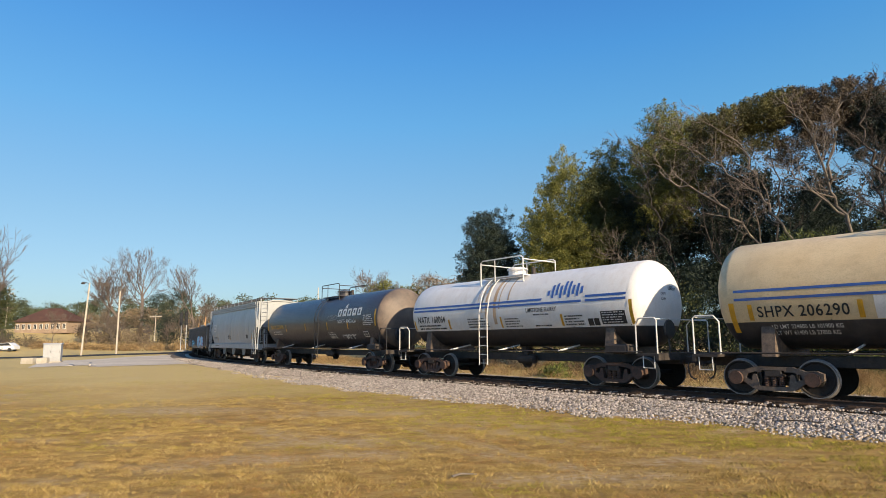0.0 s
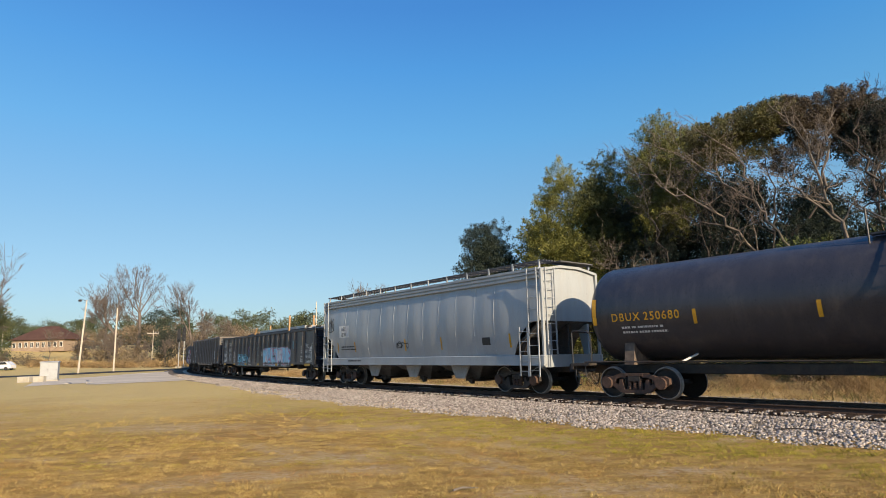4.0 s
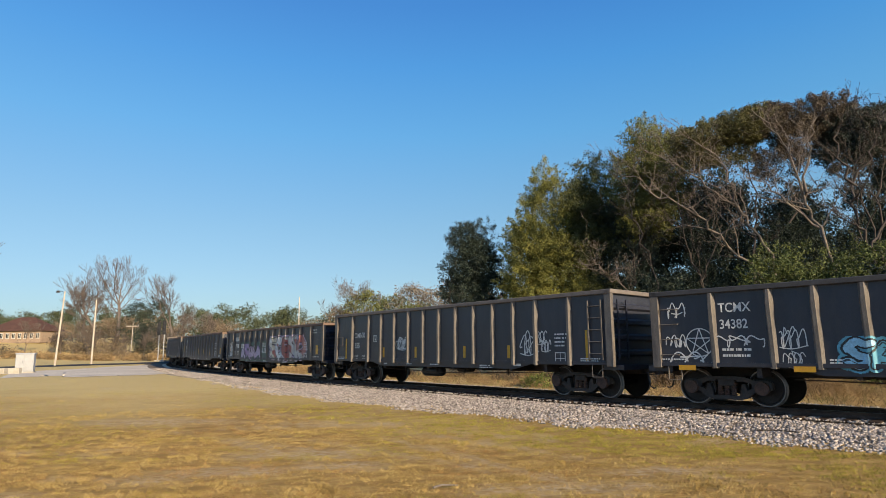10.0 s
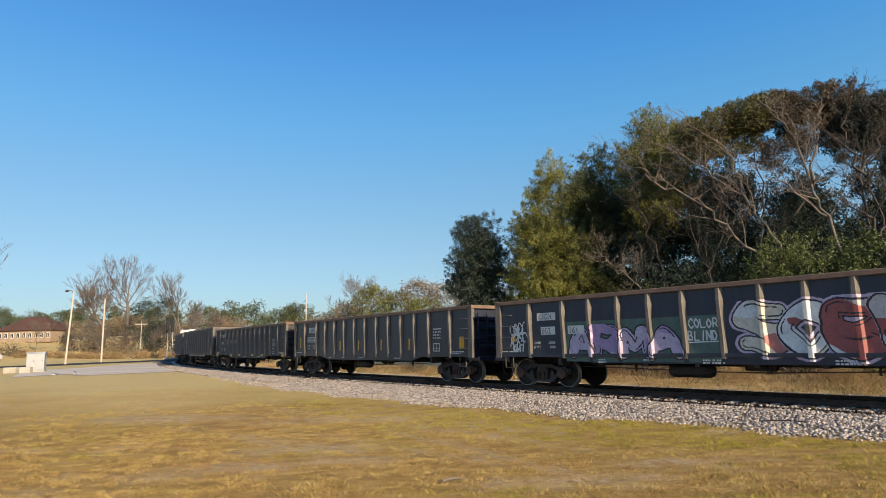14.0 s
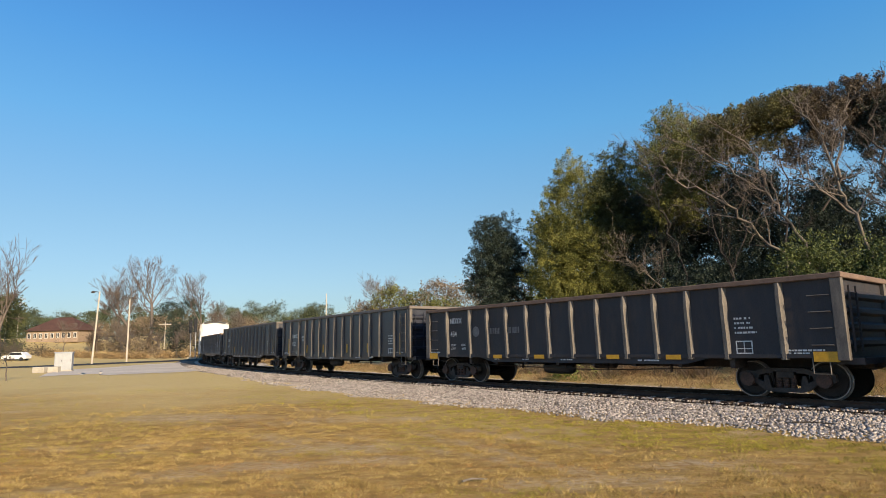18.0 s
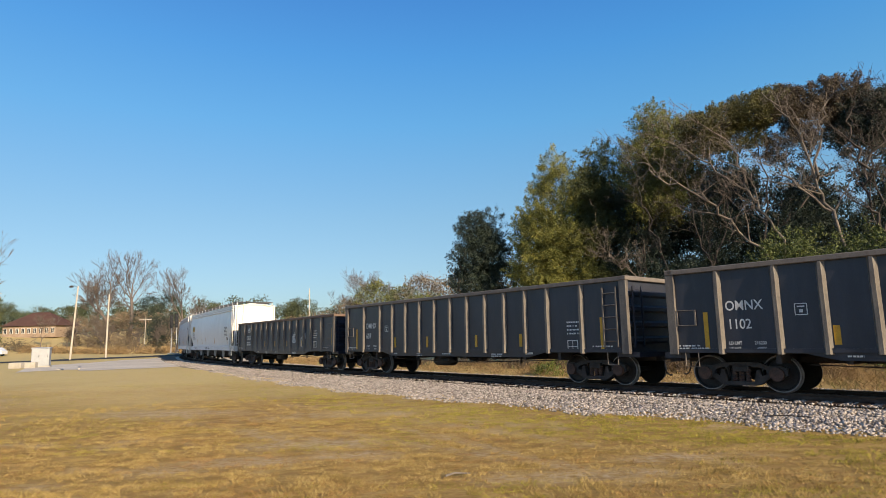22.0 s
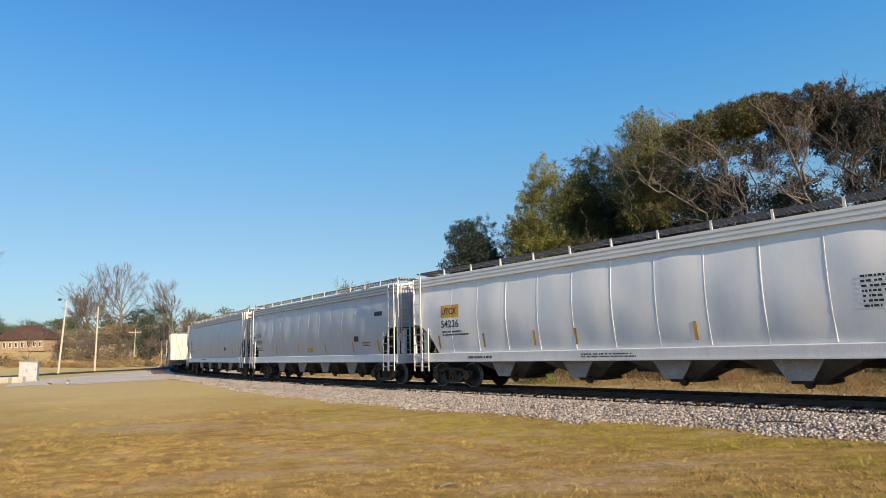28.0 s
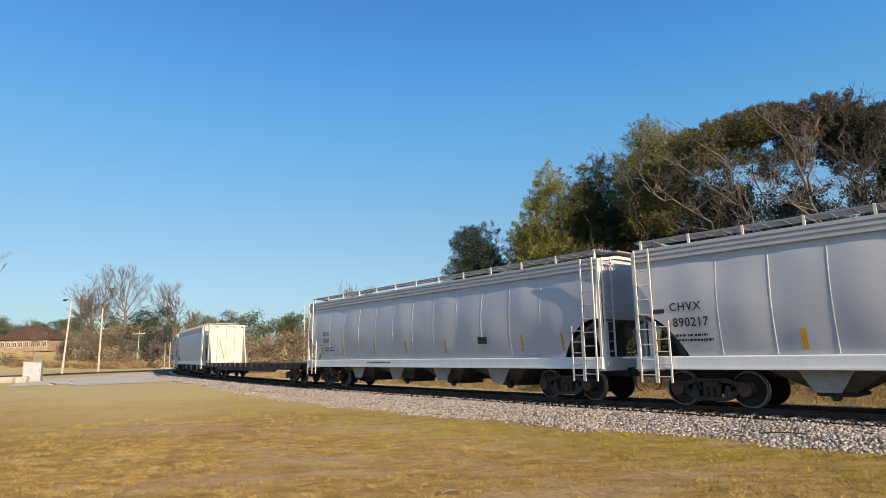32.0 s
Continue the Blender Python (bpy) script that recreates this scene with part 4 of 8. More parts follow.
        for y in (-1.22, 1.22):
            bm = bmesh.new()
            prism(bm, [(xc - 0.62, 1.04), (xc + 0.62, 1.04), (xc + 0.27, 0.46), (xc - 0.27, 0.46)], y - 0.025, y + 0.025)
            part("bay_web", bm, MAT["web"], bay, "pale chute plate")
        bm = bmesh.new()
        box(bm, xc - 0.42, xc + 0.42, -0.62, 0.62, 0.34, 0.44, 0.015)
        lathe(bm, [(-0.72, 0.1), (-0.66, 0.13), (-0.58, 0.13)], 10, "y", at=(xc, 0, 0.36))
        part("outlet_gate", bm, MAT["steel"], bay)
    return car, half, bend


# ---- flat car with end bulkheads ----
def bulkhead_flat(label, length, truck_at, deck_mat, white):
    car = start_car("bulkhead_flat_car", label, length, truck_at)
    half = length / 2 - 0.6
    bm = bmesh.new()
    box(bm, -half, half, -1.45, 1.45, 1.02, 1.12)
    part("deck", bm, deck_mat, car)
    for sgn in (-1, 1):
        bm = bmesh.new()
        prism(bm, [(-half, 0.85), (-half, 1.14), (half, 1.14), (half, 0.85), (half - 3.4, 0.8), (half - 4.0, 0.62), (-half + 4.0, 0.62), (-half + 3.4, 0.8)], sgn * 1.45, sgn * 1.52)
        part("side_sill", bm, deck_mat, car)
        for x in np.linspace(-half + 0.8, half - 0.8, 16):
            bm = bmesh.new()
            box(bm, x - 0.08, x + 0.08, min(sgn * 1.52, sgn * 1.6), max(sgn * 1.52, sgn * 1.6), 0.9, 1.12)
            part("stake_pocket", bm, deck_mat, car)
        if sgn > 0:
            continue
        x = sgn * (half - 0.25)
        bm = bmesh.new()
        box(bm, x - 0.03, x + 0.03, -1.38, 1.38, 1.15, 4.05)
        part("bulkhead_panel", bm, white, car)
        for y in (-1.42, -0.72, 0.0, 0.72, 1.42):
            bm = bmesh.new()
            box(bm, x - 0.16, x + 0.16, y - 0.07, y + 0.07, 1.12, 4.2 if abs(y) > 0.3 else 4.05, 0.01)
            part("bulkhead_post", bm, white, car)
        bm = bmesh.new()
        box(bm, min(x, x + sgn * 0.22), max(x, x + sgn * 0.22), -1.5, 1.5, 4.2, 4.32, 0.01)
        part("bulkhead_header", bm, white, car)
        for y in (-1.4, 1.4):
            bm = bmesh.new()
            prism(bm, [(x - sgn * 0.03, 1.12), (x - sgn * 1.1, 1.12), (x - sgn * 0.03, 3.9)], y - 0.04, y + 0.04, "y")
            part("gusset", bm, white, car)
        for y0, y1 in ((-0.66, -0.1), (0.66, 0.1)):
            bm = bmesh.new()
            rod(bm, [(x + 0.14, y0, 3.4), (x + 0.14, y1, 1.4)], 0.05, 5)
            part("diagonal_brace", bm, white, car)
        ladder(car, -1.36, -0.98, 1.2, 4.0, x + sgn * 0.24, white, 9, "y")
    return car, half

# ---- sprayed lettering: paint cells that follow plate and ribs ----
GLYPH = {"A": "00 5a a0|24 84", "B": "00 0a 7a 98 65 05|65 a3 80 00", "C": "a8 6a 28 05 22 60 a2", "D": "00 0a 6a a5 60 00",
         "E": "aa 0a 00 a0|05 85", "H": "00 0a|a0 aa|05 a5", "I": "50 5a", "K": "00 0a|aa 05 a0", "L": "0a 00 a0",
         "M": "00 1a 54 9a a0", "N": "00 0a a0 aa", "O": "5a 17 05 13 50 93 a5 97 5a", "P": "00 0a 7a a7 74 04",
         "R": "00 0a 7a a7 74 04|54 a0", "S": "a9 5a 08 26 84 a2 50 01", "T": "0a aa|5a 50", "U": "0a 02 40 80 a3 aa",
         "V": "0a 50 aa", "Q": "00 29 5a 88 65 35 72 b0"}


def rounded(pts, steps=5):
    """A smooth line through the points."""
    out = []
    for k in range(len(pts) - 1):
        p = [pts[max(k - 1, 0)], pts[k], pts[k + 1], pts[min(k + 2, len(pts) - 1)]]
        for u in np.linspace(0, 1, steps, endpoint=False):
            out.append(tuple(0.5 * (2 * b + (c - a) * u + (2 * a - 5 * b + 4 * c - d) * u * u + (3 * b - a - 3 * c + d) * u ** 3) for a, b, c, d in zip(*p)))
    return out + [pts[-1]]


def strokes(letter, soft=False):
    out = []
    for line in GLYPH[letter].split("|"):
        pts = [(int(q[0], 16) / 10, int(q[1], 16) / 10) for q in line.split()]
        out.append(rounded(pts) if soft or letter in "COSU" else pts)
    return out


def sprayed(car, text, x0, x1, z0, z1, ribs, wid, fill, edge, glow=None, seed=1, cell=0.018, brush=0.15, halo=0.12, depth=(0.055, 0.13), top=2.9, slant=0.25, label="colourful sprayed bubble lettering", name="graffiti"):
    """Fat overlapping letter shapes: filled, outlined and with a pale surround."""
    r = random.Random(seed)
    nx, nz = int((x1 - x0) / cell), int((z1 - z0) / cell)
    gx_, gz_ = np.meshgrid((np.arange(nx) + 0.5) * cell + x0, (np.arange(nz) + 0.5) * cell + z0)
    dist = np.full(gx_.shape, 9.0)
    owner = np.zeros(gx_.shape, int)
    margin = brush + halo
    pitch = (x1 - x0 - 2 * margin) / len(text)
    high = z1 - z0
    for k, ch in enumerate(text):
        own = np.full(gx_.shape, 9.0)
        w, h = pitch * r.uniform(0.72, 0.95), (high - 2 * margin) * r.uniform(0.8, 1.0)
        ox, oz = x0 + margin + pitch * (k + 0.08), z0 + margin + r.uniform(0, 0.12) * h
        lean = r.uniform(-slant, slant)
        for line in strokes(ch, True):
            pts = [(ox + w * a + lean * h * (b - 0.5) + 0.03 * math.sin(9 * b + k), oz + h * b + 0.04 * math.sin(7 * a + k)) for a, b in line]
            for (ax, az), (bx, bz) in zip(pts, pts[1:]):
                t = np.clip(((gx_ - ax) * (bx - ax) + (gz_ - az) * (bz - az)) / ((bx - ax) ** 2 + (bz - az) ** 2 + 1e-9), 0, 1)
                own = np.minimum(own, np.hypot(gx_ - ax - t * (bx - ax), gz_ - az - t * (bz - az)))
        own = own * (1 + 0.22 * np.sin(gx_ * 4.1 + seed) * np.sin(gz_ * 3.3 + k))
        over = own < brush + 0.05
        owner = np.where(over, k, owner)
        dist = np.where(over, own, np.minimum(dist, own))
    n_fill = len(fill)
    idx_ = np.full(gx_.shape, -1)
    if glow:
        idx_[dist < brush + halo] = n_fill + 1
    idx_[dist < brush + 0.04] = n_fill
    inner = dist < brush
    band = (owner + ((gz_ - z0) / high * 0.8 + 0.3 * np.sin(gx_ * 3.1 + owner * 2.1) + 0.3 * np.sin(gz_ * 6 + gx_ * 2) + 9).astype(int)) % n_fill
    idx_ = np.where(inner, band, idx_)
    shine = inner & (np.abs(dist - brush * 0.62) < 0.016) & (np.sin(gx_ * 3 + gz_ * 5 + owner) > 0.5)
    idx_ = np.where(shine, n_fill, idx_)
    jj, ii = np.nonzero(idx_ >= 0)
    xx = np.stack([x0 + ii * cell, x0 + (ii + 1) * cell, x0 + (ii + 1) * cell, x0 + ii * cell], 1)
    zz = np.stack([z0 + jj * cell, z0 + jj * cell, z0 + (jj + 1) * cell, z0 + (jj + 1) * cell], 1)
    yy = np.full(xx.shape, -wid - 0.010)
    for q in ribs:      # the paint runs over the slanting flanks and the crest of each rib
        crest = np.interp(zz, [0.96, top - 0.45], depth) * np.clip((0.105 - np.abs(xx - q)) / 0.058, 0, 1)
        yy = np.minimum(yy, -wid - 0.010 - crest)
    me = raw_mesh(name, np.stack([xx, yy, zz], -1).reshape(-1, 3), np.arange(len(ii) * 4).reshape(-1, 4), list(fill) + [edge] + ([glow] if glow else []))
    me.polygons.foreach_set("material_index", idx_[jj, ii].astype(np.int32))
    return link_mesh(name, me, car, label)


def paint_lines(car, lines, bend, material, thick, name, label):
    """Thin painted lines on a side."""
    vs, fs = [], []
    for fine in lines:
        for (ax, az), (bx, bz) in zip(fine, fine[1:]):
            d = math.hypot(bx - ax, bz - az) or 1
            ex, ez = (bx - ax) / d * thick / 3, (bz - az) / d * thick / 3
            ox, oz = -ez * 1.5, ex * 1.5
            i = len(vs)
            y = 0.006 + 0.00002 * (i % 40)
            vs += [(px, bend(px, pz) - y, pz) for px, pz in ((ax - ex - ox, az - ez - oz), (bx + ex - ox, bz + ez - oz), (bx + ex + ox, bz + ez + oz), (ax - ex + ox, az - ez + oz))]
            fs.append((i, i + 1, i + 2, i + 3))
    return link_mesh(name, raw_mesh(name, vs, fs, material), car, label)


def hand_words(car, text, x, z, wide, high, bend, material, thick=0.028, seed=1):
    """Words written by hand with a paint marker."""
    r = random.Random(seed)
    lines = []
    for k, ch in enumerate(text):
        if ch == " ":
            continue
        lean, dz, s = r.uniform(-0.15, 0.15), r.uniform(-0.05, 0.05) * high, r.uniform(0.9, 1.1)
        for line in strokes(ch):
            lines.append([(x + wide * (k + 0.72 * s * a) + lean * wide * b, z + dz + high * s * b) for a, b in line])
    return paint_lines(car, lines, bend, material, thick, "hand_lettering", "hand-painted white words")


def tag_scrawl(car, x, z, w, h, bend, material, seed, thick=0.022):
    """A quick illegible signature: looped strokes and a flourish."""
    r = random.Random(seed)
    f, ph, f2, fl = r.uniform(2.5, 4.5), r.uniform(0, 6.28), r.uniform(5, 8), r.uniform(0.08, 0.2)
    lines = [[(x + w * (u + fl * math.sin(6.28 * f * u + ph)), z + h * (0.45 + 0.33 * math.sin(6.28 * f * u + ph + 1.4) + 0.16 * math.sin(6.28 * f2 * u))) for u in np.linspace(0, 1, 90)]]
    u0 = r.uniform(0.1, 0.4)
    lines.append(rounded([(x + w * (u0 + r.uniform(-0.1, 0.5)), z + h * r.uniform(0.0, 1.0)) for _ in range(5)], 8))
    if r.random() < 0.6:
        lines.append(rounded([(x, z + h * 0.05), (x + w * 0.5, z - h * 0.03), (x + w * 1.1, z + h * 0.12)], 6))
    return paint_lines(car, lines, bend, material, thick, "graffiti_tag", "thin sprayed scrawl")


# ---- the train, front to rear ----
CUTS = [-10.82, 3.38, 17.18, 34.84, 51.96, 72.98, 90.28, 107.44, 124.25, 141.1, 157.97, 175.44, 192.68, 212.88, 231.68, 251.98, 273.75, 291.71, 308.71]
CAR_LEN = [b - a for a, b in zip(CUTS, CUTS[1:])]
FLEET = []     # (car, truck_at, middle on the line at the start)


def enlist(k, car, truck_at):
    FLEET.append((car, truck_at, (CUTS[k] + CUTS[k + 1]) / 2))


W, K, Y = MAT["white"], MAT["ink"], MAT["yellow"]
cream = paint("cream", (0.74, 0.575, 0.34), b=(0.66, 0.49, 0.27), rough=0.45, scale=1.2, dirt=(0.4, 0.27, 0.14), dirt_amount=0.4)
tank_white = paint("tank_white", (0.78, 0.76, 0.73), b=(0.70, 0.68, 0.65), rough=0.4, scale=1.0, dirt=(0.5, 0.40, 0.30), dirt_amount=0.3, stretch=(2, 2, 0.6))
tank_black = paint("tank_black", (0.045, 0.043, 0.045), b=(0.032, 0.031, 0.033), rough=0.45, scale=1.5, dirt=(0.09, 0.08, 0.07), dirt_amount=0.4, stretch=(2, 2, 0.5))
tank_dusk = paint("dusty_black", (0.052, 0.049, 0.056), b=(0.036, 0.034, 0.042), rough=0.33, scale=0.8, dirt=(0.11, 0.095, 0.085), dirt_amount=0.4, stretch=(2, 2, 0.6))
# sunlight on a black tank's front end, put into that end's colour
sunlit_tan = paint("sunlit_tan", (0.21, 0.16, 0.12), b=(0.10, 0.08, 0.068), rough=0.6, scale=1.2)
blue = paint("stripe_blue", (0.05, 0.13, 0.42), rough=0.5)
gon_dark = paint("gondola_black", (0.034, 0.037, 0.053), b=(0.023, 0.025, 0.036), rough=0.38, scale=0.9, dirt=(0.075, 0.068, 0.064), dirt_amount=0.25, stretch=(2, 2, 0.5))
gon_blue = paint("gondola_blue_black", (0.026, 0.032, 0.052), b=(0.018, 0.022, 0.038), rough=0.40, scale=0.7, dirt=(0.065, 0.058, 0.055), dirt_amount=0.3, stretch=(2, 2, 0.5))
gon_brown = paint("gondola_brown_black", (0.036, 0.033, 0.037), b=(0.024, 0.022, 0.026), rough=0.6, scale=0.7, dirt=(0.075, 0.048, 0.035), dirt_amount=0.45, stretch=(2, 2, 0.5))
# ribs: rubbed paint, lightened all over with the tan of their sunlit faces
rib_tan = paint("rubbed_sunlit_rib", (0.19, 0.165, 0.135), b=(0.08, 0.07, 0.065), rough=0.65, scale=2.5, stretch=(2, 2, 0.5))
rib_dark = paint("dark_rib", (0.061, 0.058, 0.058), b=(0.046, 0.043, 0.043), rough=0.6, scale=2.5, stretch=(2, 2, 0.5))
rust_chord = paint("rusty_chord", (0.20, 0.13, 0.09), b=(0.13, 0.085, 0.065), rough=0.75, scale=2.5)
hop_grey = paint("hopper_grey", (0.355, 0.38, 0.395), b=(0.30, 0.32, 0.335), rough=0.36, scale=0.8, dirt=(0.34, 0.31, 0.27), dirt_amount=0.35, stretch=(2, 2, 0.4), fine=12, bump=0.03, grit=0.1)
hop_white = paint("hopper_white", (0.81, 0.81, 0.79), b=(0.76, 0.76, 0.74), rough=0.36, scale=0.6, dirt=(0.62, 0.58, 0.52), dirt_amount=0.3, stretch=(2, 2, 0.4), fine=12, bump=0.03, grit=0.1)
hop_silver = paint("hopper_silver_grey", (0.48, 0.49, 0.52), b=(0.45, 0.46, 0.49), rough=0.36, scale=0.6, dirt=(0.46, 0.45, 0.44), dirt_amount=0.3, stretch=(2, 2, 0.4), fine=12, bump=0.03, grit=0.1)
board_dark = paint("dark_grating", (0.10, 0.10, 0.105), rough=0.6)
board_pale = paint("galvanised_grating", (0.36, 0.35, 0.34), rough=0.5, metal=0.3)
frame_pale = paint("pale_frame", (0.74, 0.72, 0.68), b=(0.6, 0.56, 0.5), rough=0.5, scale=2)

# 0: cream and black tank car
L = CAR_LEN[0]
car, half, bend = tank_car("cream-topped tank car with black belly and blue stripes", L, 1.42, 2.60, cream, tank_black, 1.86, L / 2 - 2.3, W, frame_mat="tan_frame")
for z in (2.40, 2.61):
    patch(car, "stripe", -half + 0.75, half - 0.75, z, z + 0.065, blue, bend, 1, 3, "blue painted stripe")
patch(car, "white_band", -2.45, half - 0.64, 1.87, 2.38, tank_white, bend, 1, 8, "white painted band", lift=0.003)
letters(car, "SHPX 206290", -4.95, 1.98, 0.27, K, bend, 0.86, space=1.12)
yellow_tall(car, (-5.11, -2.72), 1.9, 2.3, bend)
yellow_tall(car, (-half + 0.66, half - 0.66), 1.6, 2.35, bend, 0.13)
letters(car, "LD LMT 224600 LB 101900 KG", -4.7, 1.69, 0.10, W, bend, 0.85)
letters(car, "LT WT 61400 LB 27850 KG", -4.65, 1.54, 0.10, W, bend, 0.85)
enlist(0, car, L / 2 - 2.3)
# 1: white slurry tank car
L = CAR_LEN[1]
car, half, bend = tank_car("white tank car with blue stripes and black belly", L, 1.36, 2.58, tank_white, tank_black, 1.86, L / 2 - 2.3, W, frame_mat="rusty", mid=-0.4)
for a, b, z in ((-half + 0.6, 2.0, 2.80), (-half + 0.6, 3.7, 2.66), (3.85, half - 0.65, 2.66), (3.85, half - 0.65, 2.80)):
    patch(car, "stripe", a, b, z, z + 0.075, blue, bend, 1, 3, "blue painted stripe")
for k in range(9):
    u = (k - 4) / 4.6
    rise = 0.42 * math.sqrt(1 - u * u)
    patch(car, "emblem_bar", 3.0 + u * 0.8 - 0.05, 3.0 + u * 0.8 + 0.045, 2.96 - rise * (0.3 if k % 2 else 0.05), 2.98 + rise * (1 if k % 3 else 0.7), blue, bend, 1, 5, "blue bar of an oval emblem")
rust_stain = paint("rust_stain", (0.42, 0.27, 0.15), b=(0.55, 0.42, 0.30), rough=0.8, scale=3, stretch=(3, 3, 0.4))
for x, w_, z0 in ((-1.05, 0.05, 2.5), (-0.86, 0.10, 2.2), (-0.42, 0.16, 2.05), (-0.12, 0.05, 2.6), (0.32, 0.06, 2.9), (-1.3, 0.03, 2.9)):
    patch(car, "rust_streak", x, x + w_, z0, 3.78, rust_stain, bend, 1, 12, "rust streak below the manway", lift=0.004)
letters(car, "NATX 160064", -half + 0.85, 2.2, 0.27, K, bend, 0.82)
letters(car, "LIMESTONE SLURRY", 1.25, 2.42, 0.15, K, bend, 0.75)
fine_print(car, 1.6, 2.3, 0.9, 1, K, bend, 0.1, 0.05)
fine_print(car, -half + 0.9, 2.05, 2.0, 2, K, bend, 0.12, 0.06)
fine_print(car, -1.9, 2.25, 1.2, 4, K, bend, 0.1, 0.045, 3)
fine_print(car, 0.15, 2.2, 0.9, 4, K, bend, 0.09, 0.04, 4)
fine_print(car, 2.95, 2.2, 0.8, 4, K, bend, 0.09, 0.045, 6)
fine_print(car, 1.6, 1.92, 0.9, 1, K, bend, 0.1, 0.05, 7)
patch(car, "data_panel", 4.4, 5.3, 1.93, 2.33, K, bend, 6, 4, "dark data panel")
fine_print(car, 4.45, 2.27, 0.85, 5, W, bend, 0.075, 0.03, 5)
for x in (3.88, 4.11):
    patch(car, "data_panel", x, x + 0.2, 1.9, 2.12, K, bend, 1, 3, "dark data panel")
yellow_tall(car, (-half + 0.62, -half + 2.95, -0.05, 2.83), 1.92, 2.3, bend, 0.09)
yellow_tall(car, (half - 0.5,), 1.9, 2.65, bend, 0.12)
# lettering on the round end
for k, (text, size) in enumerate((("NATX 160064", 0.13), ("CAPY", 0.08), ("CAPY", 0.08))):
    ob = letters(car, text, -0.55 if k == 0 else -0.45, 2.95 - 0.16 * k, size, K, lambda x, z: 0.0, 0.85)
    for v in ob.data.vertices:
        y, z = v.co.x, v.co.z
        rr = min(0.98, math.hypot(y, z - 2.58) / 1.36)
        v.co = (half - 0.62 + 0.62 * math.sqrt(1 - rr * rr) + 0.012, y, z)
enlist(1, car, L / 2 - 2.3)
# 2: black tank car
L = CAR_LEN[2]
car, half, bend = tank_car("black tank car with white lettering and sunlit tan end", L, 1.48, 2.58, tank_dusk, None, 1.0, L / 2 - 2.4, MAT["black"], end_mat=sunlit_tan, frame_mat="rusty", mid=1.0)
for k, x in enumerate(np.linspace(3.2, 5.4, 5)):
    patch(car, "emblem_block", x, x + 0.40, 2.76, 3.14, W, bend, 1, 5, "white block of the owner's mark")
    patch(car, "emblem_gap", x + 0.13, x + 0.28, 2.84 + 0.06 * (k % 2), 3.05, tank_dusk, bend, 1, 4, lift=0.012)
for k in range(4):
    patch(car, "emblem_bar", 3.82 + 0.03 * k, 4.12 - 0.03 * k, 3.18 + k * 0.065, 3.22 + k * 0.065, W, bend, 1, 2)
letters(car, "NORTH AMERICA", 3.2, 2.40, 0.20, W, bend, 0.95)
letters(car, "DBUX 250680", -6.8, 2.28, 0.24, Y, bend, 0.95, space=1.2)
fine_print(car, -6.5, 2.06, 1.8, 2, W, bend, 0.14, 0.06)
fine_print(car, 6.05, 2.70, 1.05, 6, W, bend, 0.09, 0.05, 8)
fine_print(car, 1.85, 1.9, 0.9, 4, W, bend, 0.09, 0.05, 9)
for a, b, c, d in ((5.82, 6.32, 1.68, 1.71), (5.82, 6.32, 1.93, 1.96), (5.82, 5.85, 1.68, 1.96), (6.29, 6.32, 1.68, 1.96), (6.05, 6.08, 1.68, 1.96), (5.82, 6.32, 1.80, 1.82)):
    patch(car, "data_box", a, b, c, d, W, bend, 1, 2)
tag_scrawl(car, 3.5, 1.6, 1.35, 0.28, bend, W, 12, 0.045)
tag_scrawl(car, 2.1, 2.6, 0.85, 0.3, bend, paint("grey_tag", (0.3, 0.3, 0.3)), 14, 0.028)
yellow_tall(car, (-4.2, -1.17, 1.85, 4.33), 2.1, 2.5, bend, 0.1)
yellow_tall(car, (-half + 0.55, half - 0.7), 2.2, 3.0, bend, 0.14)
enlist(2, car, L / 2 - 2.4)
# 3: grey covered hopper
L = CAR_LEN[3]
car, half, bend = hopper_car("weathered grey covered hopper car with pale sill", L, 4.55, L / 2 - 2.35, hop_grey, hop_grey, hop_grey, 3, board_dark)
patch(car, "number_panel", -half + 1.75, -half + 2.75, 2.35, 2.95, W, bend, 10, 6, "white number panel", lift=0.002)
letters(car, "AEX", -half + 1.98, 2.69, 0.19, K, lambda x, z: bend(x, z) - 0.005, 0.9)
letters(car, "13101", -half + 1.93, 2.42, 0.19, K, lambda x, z: bend(x, z) - 0.005, 0.9)
fine_print(car, -half + 1.9, 1.85, 1.8, 2, K, bend, 0.13, 0.06)
fine_print(car, -half + 2.7, 1.15, 1.6, 1, K, lambda x, z: -1.57, 0.1, 0.07, 4)
patch(car, "data_panel", half - 3.0, half - 2.55, 1.72, 2.0, K, bend, 1, 3, "dark data panel")
tag_scrawl(car, -1.0, 1.72, 1.0, 0.3, bend, K, 31, 0.035)
tag_scrawl(car, -half + 0.5, 2.7, 0.6, 0.75, bend, K, 32, 0.03)
yellow_tall(car, (-half + 1.55, -half + 3.3, -0.2, 2.4, half - 1.5), 1.6, 2.1, bend, 0.09)
enlist(3, car, L / 2 - 2.35)


def small_data(car, x, z, bend, seed):
    fine_print(car, x, z + 0.62, 0.55, 4, W, bend, 0.12, 0.05, seed)
    for a, b, c, d in ((0, 0.42, 0, 0.03), (0, 0.42, 0.3, 0.33), (0, 0.03, 0, 0.33), (0.39, 0.42, 0, 0.33), (0.2, 0.22, 0, 0.33), (0, 0.42, 0.12, 0.14)):
        patch(car, "data_box", x + a, x + b, z - 0.25 + c, z - 0.25 + d, W, bend, 1, 1)


